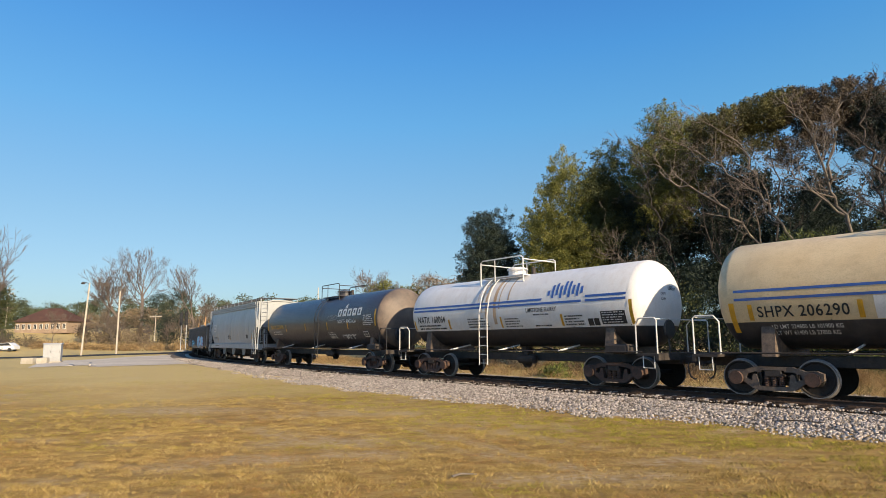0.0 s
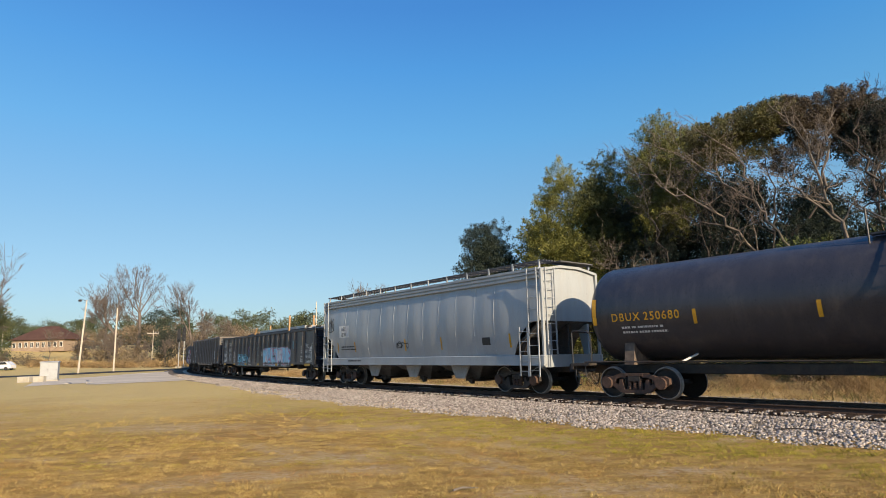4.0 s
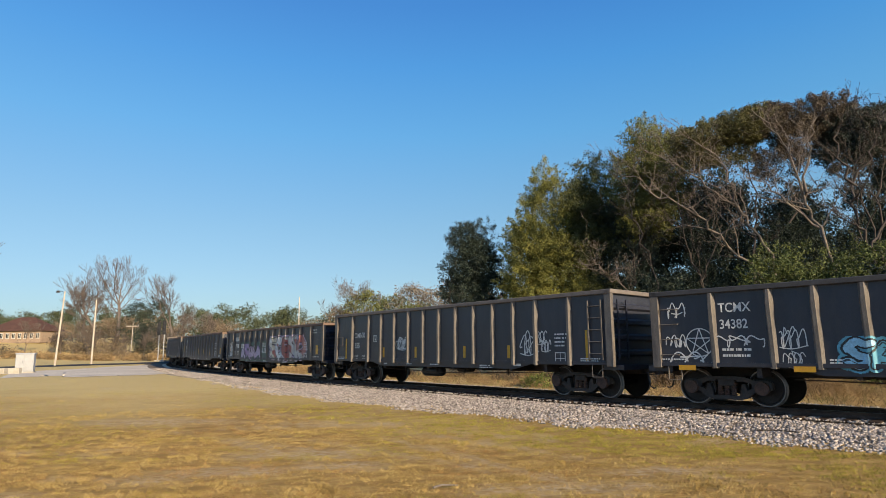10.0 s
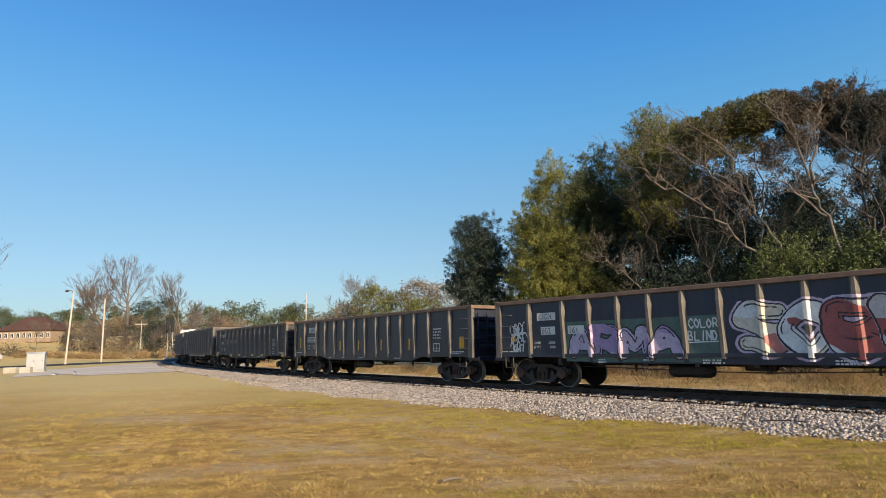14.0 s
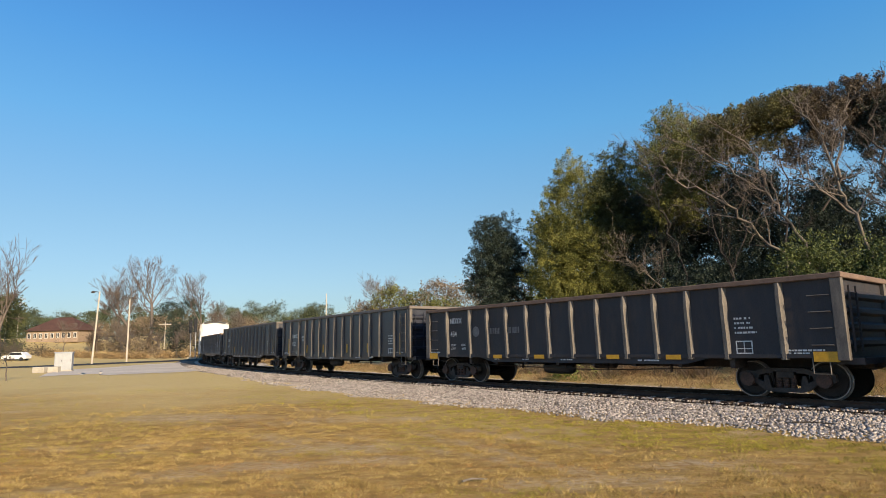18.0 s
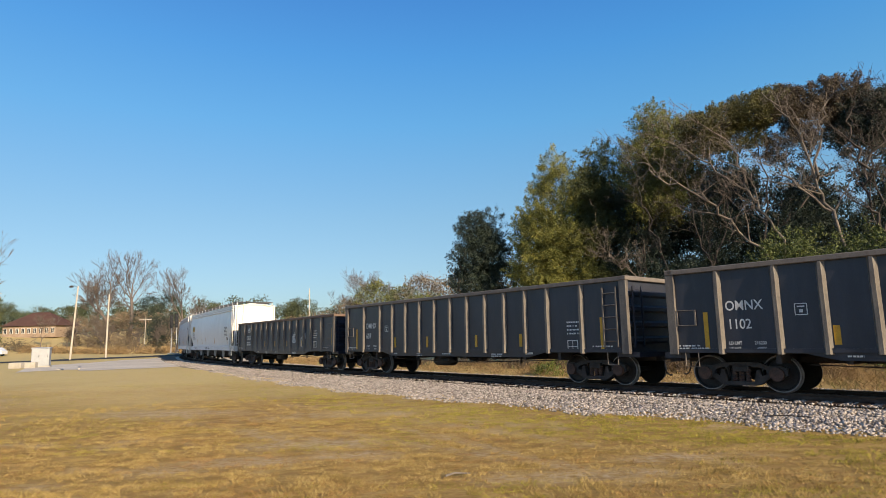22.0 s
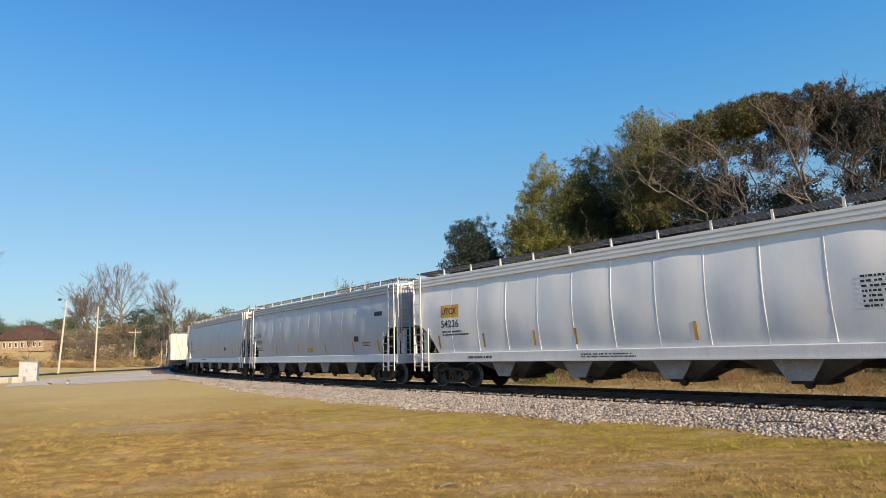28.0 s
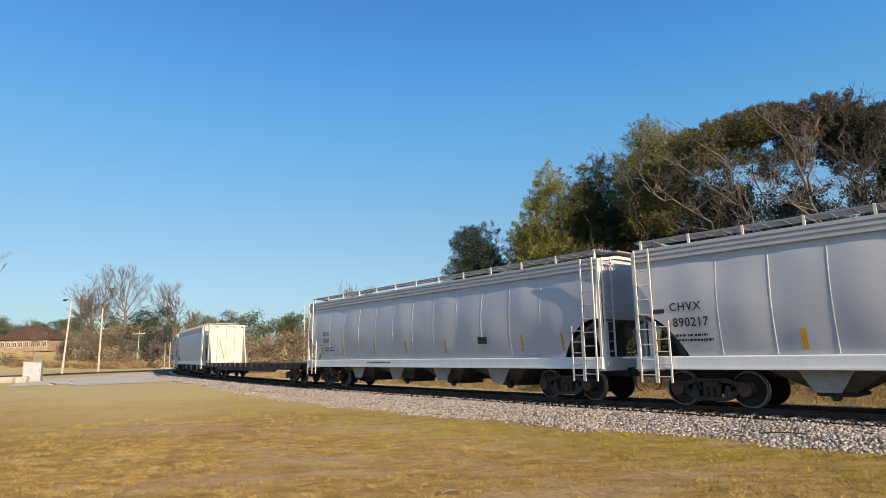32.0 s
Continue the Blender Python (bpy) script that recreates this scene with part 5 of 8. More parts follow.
colours = {n: paint("spray_" + n, c, rough=0.5, scale=4, dirt=(0.12, 0.10, 0.09), dirt_amount=0.35) for n, c in dict(sky=(0.42, 0.74, 0.90), pale=(0.82, 0.83, 0.82), pink=(0.66, 0.16, 0.24), red=(0.38, 0.10, 0.09), silver=(0.60, 0.57, 0.54), mauve=(0.42, 0.30, 0.50), cyan=(0.14, 0.46, 0.60), teal=(0.08, 0.27, 0.24), gold=(0.55, 0.42, 0.14), lilac=(0.62, 0.50, 0.64), rose=(0.52, 0.20, 0.17), cream=(0.76, 0.70, 0.56)).items()}
chord_grey = paint("dusty_chord", (0.19, 0.16, 0.135), b=(0.13, 0.11, 0.095), rough=0.7, scale=2.5)


def weights(car, x, z, first, second, bend, size=0.085):
    letters(car, "LD LMT", x, z, size, W, bend, 0.8)
    letters(car, first, x + 0.62, z, size, W, bend, 0.8)
    letters(car, "LT WT", x, z - 0.14, size, W, bend, 0.8)
    letters(car, second, x + 0.67, z - 0.14, size, W, bend, 0.8)


def stencils(car, half, bend, seed):
    """The small notices along the lower edge."""
    r = random.Random(seed)
    for x, w in ((-half + 0.1, 0.9), (-half + 4.1, 0.35), (-2.2, 0.4), (-0.6, 0.6), (2.4, 0.7), (half - 1.2, 0.9)):
        fine_print(car, x + r.uniform(-0.1, 0.1), 0.90 if abs(x) < 4 else 1.16, w, r.randint(1, 2), W, bend, 0.07, 0.04, seed + int(abs(x) * 3))


# 4: long gondola with sprayed sides and a covered load
L = CAR_LEN[4]
car, half, xs, bend = gondola("long black gondola car with blue graffiti and lumber", L, 3.02, 17, gon_dark, rib_tan, rib_dark, L / 2 - 2.3)
letters(car, "TCMX", xs[0] + 0.17, 2.38, 0.24, W, bend, 0.85)
letters(car, "34382", xs[0] + 0.17, 1.96, 0.24, W, bend, 0.85)
fine_print(car, xs[0] + 0.2, 1.4, 0.95, 2, W, bend, 0.15, 0.06)
yellow_low(car, [-half + 0.85, -6.2, -3.2, -0.25, 3.6, 6.5], 0.9, bend)
patch(car, "reflector", 8.5, 9.35, 0.9, 1.04, Y, bend, 1, 1, "yellow reflector plate", lift=0.052)
blue_tag = colours["cyan"]
sprayed(car, "SASES", -5.55, -2.75, 0.86, 1.72, xs, 1.5, [colours["sky"], colours["cyan"], colours["sky"]], K, blue_tag, 5, brush=0.075, halo=0.09, top=3.02)
sprayed(car, "REKTPQR", 0.75, 6.2, 0.86, 2.08, xs, 1.5, [colours["sky"], colours["sky"], colours["sky"], colours["pale"], colours["sky"]], colours["pink"], colours["sky"], 9, brush=0.17, halo=0.08, top=3.02)
hand_words(car, "THE", 8.5, 1.95, 0.17, 0.20, bend, W, 0.026, 1)
hand_words(car, "END IS", 8.47, 1.64, 0.13, 0.19, bend, W, 0.026, 2)
hand_words(car, "NEAR", 8.58, 1.34, 0.16, 0.20, bend, W, 0.026, 3)
paint_lines(car, [[(8.9, 1.2), (8.95, 0.95)], [(8.8, 1.16), (9.08, 1.22)]], bend, W, 0.034, "graffiti_tag", "thin sprayed scrawl")
ring = [(-8.62 + 0.36 * math.cos(a), 1.62 + 0.36 * math.sin(a)) for a in np.linspace(0, 6.2832, 28)]
star = [(-8.62 + 0.36 * math.cos(1.57 + 2.5133 * k), 1.62 + 0.36 * math.sin(1.57 + 2.5133 * k)) for k in range(6)]
paint_lines(car, [ring, star], bend, W, 0.026, "graffiti_tag", "white sprayed star in a circle")
for k, (a, z, w, h, th) in enumerate(((-9.5, 2.3, 0.6, 0.42, 0.03), (-9.5, 1.05, 1.1, 0.34, 0.034), (-9.5, 1.5, 0.5, 0.35, 0.03), (xs[0] + 0.1, 1.5, 1.1, 0.3, 0.03), (xs[1] + 0.15, 1.45, 0.55, 0.5, 0.024), (xs[1] + 0.25, 1.0, 0.4, 0.4, 0.02), (xs[4] + 0.7, 1.75, 0.8, 0.5, 0.022), (xs[5] + 0.15, 0.95, 0.75, 0.6, 0.026), (0.2, 1.5, 0.45, 0.4, 0.02), (2.4, 1.95, 0.6, 0.4, 0.03), (9.3, 1.2, 0.3, 1.1, 0.03), (9.0, 1.7, 0.5, 0.3, 0.02), (8.75, 1.0, 0.5, 0.2, 0.02))):
    tag_scrawl(car, a, z, w, h, bend, colours["mauve"] if k == 6 else W, 200 + k, th)
tag_scrawl(car, 6.4, 1.95, 0.5, 0.45, bend, colours["cyan"], 231, 0.04)
for cx, cz, rx, rz in ((-1.25, 1.6, 0.42, 0.62), (-0.35, 1.85, 0.32, 0.3)):
    paint_lines(car, [[(cx + rx * math.cos(a), cz + rz * math.sin(a)) for a in np.linspace(0.6, 6.0, 26)]], bend, colours["silver"], 0.026, "graffiti_tag", "thin sprayed scrawl")
small_data(car, 7.75, 1.38, bend, 2)
stencils(car, half, bend, 4)
metal_sheet = paint("galvanised_sheet", (0.42, 0.44, 0.46), rough=0.4, metal=0.4, scale=1.0)
for k, (a, b, z) in enumerate(((-half * 0.42, half * 0.75, 3.0), (-half * 0.15, half * 0.74, 3.16))):
    bm = bmesh.new()
    box(bm, a, b, -1.2 + 0.1 * k, 1.2, z - 0.12, z + 0.14, 0.01)
    part("sheet_load", bm, metal_sheet if k else gon_brown, car, "stacked grey steel sheets above the rim")
for a, b in (((-half * 0.22, -1.3, 2.9), (-half * 0.22 + 0.4, -1.25, 3.5)), ((0.2, -0.9, 2.9), (0.2, -0.9, 3.62)), ((5.1, -1.3, 2.9), (5.1, -1.28, 4.0)), ((6.9, -0.4, 2.9), (6.9, -0.4, 3.95))):
    bm = bmesh.new()
    rod(bm, [a, b], 0.065, 4)
    part("lumber_stake", bm, MAT["wood"], car, "raw wooden stake")
for k in range(3):
    bm = bmesh.new()
    box(bm, half * 0.74 + 0.02, half * 0.74 + 0.55, -1.0 + 0.6 * k, -0.9 + 0.6 * k, 3.2, 3.29)
    part("lumber_block", bm, MAT["wood"], car, "raw wooden packing block")
enlist(4, car, L / 2 - 2.3)


# 5, 9, 10: tall gondolas
def plain_tall(k, number, label, first, second, tags):
    L = CAR_LEN[k]
    car, half, xs, bend = gondola(label, L, 3.24, 13, gon_dark, rib_tan, chord_grey, L / 2 - 2.2, taper=False, fittings="ladder")
    letters(car, "OMNX", -6.3, 2.07, 0.25, W, bend, 0.86)
    letters(car, number, -6.27, 1.6, 0.25, W, bend, 0.86)
    weights(car, -6.27, 1.2, first, second, bend)
    for a, b, c, d in ((-4.68, -4.4, 1.88, 1.9), (-4.68, -4.4, 2.14, 2.16), (-4.68, -4.66, 1.88, 2.16), (-4.42, -4.4, 1.88, 2.16), (-4.58, -4.5, 1.94, 2.02), (-4.62, -4.46, 2.07, 2.1)):
        patch(car, "placard_frame", a, b, c, d, W, bend, 1, 1)
    yellow_tall(car, [-3.85, -1.52, 1.5, 3.8], 1.18, 1.62, bend, 0.14)
    yellow_tall(car, [-half + 0.93, half - 0.86], 1.1, 2.05, bend, 0.12)
    small_data(car, 5.85, 1.3, bend, k)
    stencils(car, half, bend, k)
    patch(car, "notice", 4.0, 4.35, 0.92, 1.0, W, bend, 1, 1)
    for i, (a, z, w, h, th) in enumerate(tags):
        tag_scrawl(car, a, z, w, h, bend, W, 300 + i, th)
    enlist(k, car, L / 2 - 2.2)
    return car, bend


car, bend = plain_tall(5, "555", "tall dark grey gondola car with small white tags", "217000", "69000", ((4.35, 1.3, 0.75, 0.85, 0.035), (5.0, 1.65, 0.5, 0.45, 0.03), (-2.85, 1.55, 0.8, 0.5, 0.035), (-2.75, 1.5, 0.7, 0.5, 0.03), (5.3, 1.4, 0.35, 0.4, 0.03)))
smear = paint("faded_smear", (0.12, 0.115, 0.12), b=(0.09, 0.088, 0.092), rough=0.6, scale=9)
g = np.random.default_rng(55)
vs = []
for a, b in zip(g.normal(-2.5, 0.24, 420), g.uniform(0.9, 1.6, 420)):
    q = g.uniform(0.02, 0.05)
    vs += [(a - q, -1.5056, b - q * 0.6), (a + q, -1.5056, b - q * 0.5), (a + q * 0.7, -1.5056, b + q * 0.6), (a - q * 0.8, -1.5056, b + q * 0.5)]
tagged(link_mesh("paint_smear", raw_mesh("paint_smear", vs, np.arange(len(vs)).reshape(-1, 4), smear), car, "faded spray-paint smear"), kind="stuff")

# 6: gondola with purple and silver pieces
L = CAR_LEN[6]
car, half, xs, bend = gondola("rusty-rimmed black gondola car with silver and purple graffiti", L, 2.92, 13, gon_blue, rib_tan, rust_chord, L / 2 - 2.2)
over = lambda x, z: bend(x, z) - 0.008
for a, b, c, d in ((-6.12, -5.35, 2.19, 2.44), (-5.98, -5.38, 1.72, 1.98), (-4.88, -4.25, 1.72, 1.98)):
    patch(car, "number_panel", a, b, c, d, W, over, 1, 1)
deeper = lambda x, z: bend(x, z) - 0.005
letters(car, "CIGX", -6.07, 2.22, 0.19, K, deeper, 0.92)
letters(car, "802", -5.94, 1.75, 0.19, K, deeper, 0.95)
letters(car, "361", -4.84, 1.75, 0.19, K, deeper, 0.95)
weights(car, -6.3, 1.42, "220000", "66000", bend)
haze = paint("spray_green_haze", (0.10, 0.17, 0.13), b=(0.07, 0.11, 0.09), rough=0.55, scale=3)
for a, b in zip(xs[1:6], xs[2:7]):
    patch(car, "sprayed_ground", a + 0.07, b - 0.07, 0.86, 2.1, haze, bend, 1, 1, "faded green sprayed background", lift=0.0015)
sprayed(car, "ARMA", -5.0, -0.95, 0.86, 2.0, xs, 1.5, [colours["lilac"], colours["mauve"], colours["lilac"]], K, None, 21, brush=0.15, halo=0.06, slant=0.1)
hand_words(car, "COLOR", -0.87, 1.78, 0.165, 0.24, bend, W, 0.04, 7)
hand_words(car, "BLIND", -0.9, 1.45, 0.165, 0.24, bend, W, 0.04, 8)
paint_lines(car, [[(-0.9, 1.39), (-0.1, 1.41)]], bend, W, 0.03, "graffiti_tag", "thin sprayed scrawl")
sprayed(car, "SCBNO", 0.15, 5.9, 0.86, 2.42, xs, 1.5, [colours["pale"], colours["red"], colours["silver"], colours["rose"], colours["cream"]], K, colours["lilac"], 27, brush=0.19, halo=0.10, slant=0.25)
for k, (a, z, w, h) in enumerate(((-7.3, 1.75, 0.6, 0.45), (-7.35, 1.45, 0.7, 0.4), (-7.3, 1.15, 0.6, 0.4))):
    tag_scrawl(car, a, z, w, h, bend, W, 320 + k, 0.04)
patch(car, "reflector", 7.02, 7.3, 1.3, 1.78, Y, bend, 1, 1, "yellow reflector plate")
patch(car, "reflector", -7.3, -7.12, 1.5, 1.75, Y, bend, 1, 1, "yellow reflector plate")
fine_print(car, half - 1.3, 2.55, 0.6, 2, W, bend, 0.14, 0.06)
small_data(car, 5.5, 1.3, over, 3)
stencils(car, half, bend, 6)
enlist(6, car, L / 2 - 2.2)

# 7: blue-black gondola
L = CAR_LEN[7]
car, half, xs, bend = gondola("blue-black gondola car with rusty rim", L, 2.92, 13, gon_blue, rib_tan, rust_chord, L / 2 - 2.2)
patch(car, "number_panel", -6.02, -5.22, 2.24, 2.52, W, bend, 1, 1)
patch(car, "number_panel", -6.2, -5.06, 1.73, 2.0, W, bend, 1, 1)
letters(car, "CIGX", -5.95, 2.28, 0.20, K, over, 0.9)
letters(car, "802353", -6.14, 1.77, 0.20, K, over, 0.92)
weights(car, -6.15, 1.5, "221000", "65000", bend)
yellow_tall(car, [-7.08], 1.42, 2.02, bend, 0.2)
yellow_tall(car, [-4.2, -2.45, -0.6, 1.43, 3.66], 1.27, 1.75, bend, 0.13)
patch(car, "reflector", 7.0, 7.3, 1.3, 1.75, Y, bend, 1, 1, "yellow reflector plate")
small_data(car, 5.35, 1.45, bend, 6)
stencils(car, half, bend, 7)
enlist(7, car, L / 2 - 2.2)

# 8: brown-black gondola with a faded emblem
L = CAR_LEN[8]
car, half, xs, bend = gondola("brown-black gondola car with rusty rim and tan ribs", L, 2.95, 13, gon_brown, rib_tan, rust_chord, L / 2 - 2.2)
letters(car, "NDYX", -6.3, 2.32, 0.22, W, bend, 0.86)
letters(car, "434", -6.27, 1.8, 0.22, W, bend, 0.86)
weights(car, -6.25, 1.42, "220000", "66000", bend)
yellow_low(car, [-3.5, -1.45, 1.55, 3.55], 0.95, bend)
for x in (-7.36, 7.37):
    patch(car, "reflector", x - 0.27, x + 0.27, 0.92, 1.15, Y, bend, 1, 1, "yellow reflector plate", lift=0.052)
faded = paint("faded_white", (0.22, 0.21, 0.20), b=(0.14, 0.13, 0.13), rough=0.6, scale=6)
bm = bmesh.new()
lathe(bm, [(-0.001, 0.005), (-0.001, 0.2), (0.0, 0.2)], 20, "y", at=(-4.73, -1.506, 1.96))
part("faded_emblem", bm, faded, car, "faded round emblem")
for a, b in ((-4.0, -3.2), (-2.98, -2.2)):
    fine_print(car, a, 1.85, b - a, 1, faded, bend, 0.2, 0.22, 3)
small_data(car, 5.3, 1.35, bend, 7)
stencils(car, half, bend, 8)
enlist(8, car, L / 2 - 2.2)

plain_tall(9, "1102", "tall plain dark grey gondola car with yellow reflectors", "216200", "69800", ())
plain_tall(10, "607", "tall plain dark grey gondola car with yellow reflectors", "217100", "68900", ())

# 11: rusty-rimmed gondola with white panels
L = CAR_LEN[11]
car, half, xs, bend = gondola("black gondola car with rusty rim and white panels", L, 2.92, 13, gon_blue, rib_tan, rust_chord, L / 2 - 2.2)
patch(car, "number_panel", -6.02, -5.22, 2.24, 2.52, W, bend, 1, 1)
patch(car, "number_panel", -6.2, -5.06, 1.73, 2.0, W, bend, 1, 1)
letters(car, "CIGX", -5.95, 2.28, 0.20, K, over, 0.9)
letters(car, "800592", -6.14, 1.77, 0.20, K, over, 0.92)
fine_print(car, -6.15, 1.5, 1.0, 2, W, bend, 0.15, 0.08)
yellow_tall(car, [-4.2, -2.45, -0.6, 1.43, 3.66], 1.27, 1.6, bend, 0.10)
small_data(car, 5.35, 1.45, bend, 12)
for k, (a, z, w, h) in enumerate(((2.3, 1.5, 0.6, 0.6), (3.6, 1.15, 0.6, 0.9))):
    tag_scrawl(car, a, z, w, h, bend, W, 340 + k, 0.035)
patch(car, "reflector", half - 0.3, half - 0.14, 1.3, 2.2, Y, bend, 1, 1, "yellow reflector plate")
stencils(car, half, bend, 11)
enlist(11, car, L / 2 - 2.2)
# 12: white hopper
L = CAR_LEN[12]
car, half, bend = hopper_car("dented white covered hopper car with dark roof walk", L, 4.62, L / 2 - 2.35, hop_white, tank_white, frame_pale, 4, board_dark)
patch(car, "sign", -half + 1.75, -half + 2.75, 2.68, 3.16, Y, bend, 10, 6, "yellow name panel", lift=0.002)
letters(car, "UTCX", -half + 1.82, 2.80, 0.25, K, lambda x, z: bend(x, z) - 0.016, 0.85)
letters(car, "54226", -half + 1.75, 2.30, 0.28, K, bend, 1.0, space=1.05)
fine_print(car, -half + 1.8, 2.1, 1.5, 2, K, bend, 0.12, 0.06)
fine_print(car, half - 3.1, 2.75, 1.2, 7, K, bend, 0.11, 0.05, 6)
patch(car, "data_panel", half - 2.4, half - 1.95, 1.78, 2.0, gon_blue, bend, 1, 3, "dark data panel")
fine_print(car, -half + 3.2, 1.1, 1.6, 1, K, lambda x, z: -1.57, 0.1, 0.08, 4)
fine_print(car, -1.2, 1.16, 2.0, 2, K, lambda x, z: -1.57, 0.08, 0.04, 5)
yellow_tall(car, (-half + 1.55, -half + 4.0, -half + 6.4, -1.4, 2.5, half - 2.4), 1.5, 2.0, bend, 0.09)
enlist(12, car, L / 2 - 2.35)
# 13: silver-grey hopper
L = CAR_LEN[13]
car, half, bend = hopper_car("silver-grey covered hopper car with galvanised roof walk", L, 4.62, L / 2 - 2.35, hop_silver, hop_white, frame_pale, 4, board_pale)
letters(car, "CHVX", -half + 1.0, 2.55, 0.22, K, bend, 0.95, space=1.2)
letters(car, "890217", -half + 1.06, 2.12, 0.24, K, bend, 0.9, space=1.12)
fine_print(car, -half + 1.1, 1.85, 1.2, 2, K, bend, 0.13, 0.06)
patch(car, "data_panel", half - 1.75, half - 1.1, 3.05, 3.25, K, bend, 1, 2, "dark data panel")
patch(car, "data_panel", half - 3.7, half - 3.25, 1.95, 2.2, K, bend, 1, 2, "dark data panel")
patch(car, "data_panel", -half + 0.5, -half + 0.85, 2.5, 2.62, K, bend, 1, 2)
patch(car, "sign", -0.2, 0.48, 1.52, 1.74, Y, bend, 8, 3, "yellow notice panel")
fine_print(car, half - 2.9, 1.85, 0.9, 2, K, bend, 0.12, 0.05)
yellow_tall(car, (-half + 0.55, -4.55, -1.35, 2.0, 4.9, half - 1.5), 1.45, 1.95, bend, 0.12)
enlist(13, car, L / 2 - 2.35)
# 14: second silver-grey hopper
L = CAR_LEN[14]
car, half, bend = hopper_car("pale blue-grey covered hopper car with pale roof walk", L, 4.62, L / 2 - 2.35, hop_silver, hop_white, frame_pale, 4, board_pale)
letters(car, "GPLX", -half + 1.7, 2.55, 0.22, K, bend, 0.8)
letters(car, "76056", -half + 1.7, 2.2, 0.22, K, bend, 0.8)
fine_print(car, -half + 1.8, 1.9, 1.2, 2, K, bend, 0.13, 0.05)
patch(car, "data_panel", half - 5.4, half - 4.9, 1.85, 2.1, K, bend, 1, 2, "dark data panel")
fine_print(car, -half + 6.0, 1.15, 2.4, 1, K, lambda x, z: -1.57, 0.1, 0.07, 7)
yellow_tall(car, (-half + 1.5, -half + 3.6, -3.0, -0.5, 2.2, half - 3.2, half - 1.4), 1.55, 2.1, bend, 0.08)
enlist(14, car, L / 2 - 2.35)
# 15: bulkhead flat car
L = CAR_LEN[15]
flat_red = paint("flat_car_brown", (0.085, 0.05, 0.04), b=(0.06, 0.04, 0.035), rough=0.8, scale=1.5)
car, half = bulkhead_flat("brown flat car with cream-white end bulkheads", L, L / 2 - 2.5, flat_red, paint("bulkhead_white", (0.66, 0.62, 0.53), b=(0.55, 0.51, 0.43), rough=0.55, dirt=(0.34, 0.27, 0.20), dirt_amount=0.5))
enlist(15, car, L / 2 - 2.5)
# 16, 17: the last cars in sight
for k, m in ((16, hop_silver), (17, hop_grey)):
    L = CAR_LEN[k]
    car, half, bend = hopper_car("pale grey covered hopper car behind the flat car", L, 4.5, L / 2 - 2.35, m, hop_white, frame_pale, 3, board_pale)
    enlist(k, car, L / 2 - 2.35)

# ---- plants ----
def tubes(segs, sides=4):
    """Tapered bars from rows of (x0, y0, z0, r0, x1, y1, z1, r1), as verts and quads."""
    a = np.asarray(segs, float)
    p0, r0, p1, r1 = a[:, :3], a[:, 3], a[:, 4:7], a[:, 7]
    d = p1 - p0
    d /= np.linalg.norm(d, axis=1, keepdims=True) + 1e-9
    ref = np.where(np.abs(d[:, 2:3]) > 0.9, [[1.0, 0, 0]], [[0, 0, 1.0]])
    u = np.cross(d, ref)
    u /= np.linalg.norm(u, axis=1, keepdims=True) + 1e-9
    v = np.cross(d, u)
    ang = np.arange(sides) * 2 * np.pi / sides
    ring = u[:, None] * np.cos(ang)[None, :, None] + v[:, None] * np.sin(ang)[None, :, None]
    va = p0[:, None] + ring * r0[:, None, None]
    vb = p1[:, None] + ring * r1[:, None, None]
    vs = np.concatenate([va, vb], 1).reshape(-1, 3)
    k = np.arange(sides)
    quad = np.stack([k, (k + 1) % sides, sides + (k + 1) % sides, sides + k], 1)
    fs = (np.arange(len(a))[:, None, None] * 2 * sides + quad[None]).reshape(-1, 4)
    return vs, fs


def grow(seed, height, trunk_r, lean=(0, 0), fork=0.3, levels=5, spread=0.6, twist=0.25, keep=0.72, kids=(2, 3), thin=0.012):
    """Trunk and limbs by repeated forking: bars, and the tips with their directions."""
    r = random.Random(seed)
    segs, tips = [], []

    def limb(p, d, length, rad, level):
        n = 4 if level < 3 else 3
        for k in range(n):
            d = (d + Vector((r.gauss(0, twist), r.gauss(0, twist), r.gauss(0.05, twist * 0.6))) * 0.5).normalized()
            q = p + d * length / n
            r1 = max(thin, rad * (1 - 0.45 * (k + 1) / n))
            segs.append((*p, max(thin, rad * (1 - 0.45 * k / n)), *q, r1))
            p = q
            if level >= 2 and r.random() < 0.35:
                tips.append((p.copy(), d.copy()))
            if 0 < level < levels and k >= 1 and k < n - 1 and r.random() < 0.6:
                side = Vector((r.gauss(0, 1), r.gauss(0, 1), r.gauss(0.2, 0.6))).normalized()
                limb(p, (d * 0.45 + side * spread * 1.3).normalized(), length * keep * 0.75, r1 * 0.6, level + 1)
        if level >= levels:
            tips.append((p, d))
            return
        for _ in range(r.randint(*kids)):
            side = Vector((r.gauss(0, 1), r.gauss(0, 1), r.gauss(0.25, 0.5))).normalized()
            limb(p, (d + side * spread).normalized(), length * keep * r.uniform(0.8, 1.15), rad * 0.56, level + 1)

    limb(Vector((0, 0, -0.1)), Vector((lean[0], lean[1], 1)).normalized(), height * fork, trunk_r, 0)
    top = max(s[6] for s in segs)
    k = height / top
    segs = [(a * k, b * k, c * k, r0, d * k, e * k, f * k, r1) for a, b, c, r0, d, e, f, r1 in segs]
    return segs, [(p * k, d) for p, d in tips]


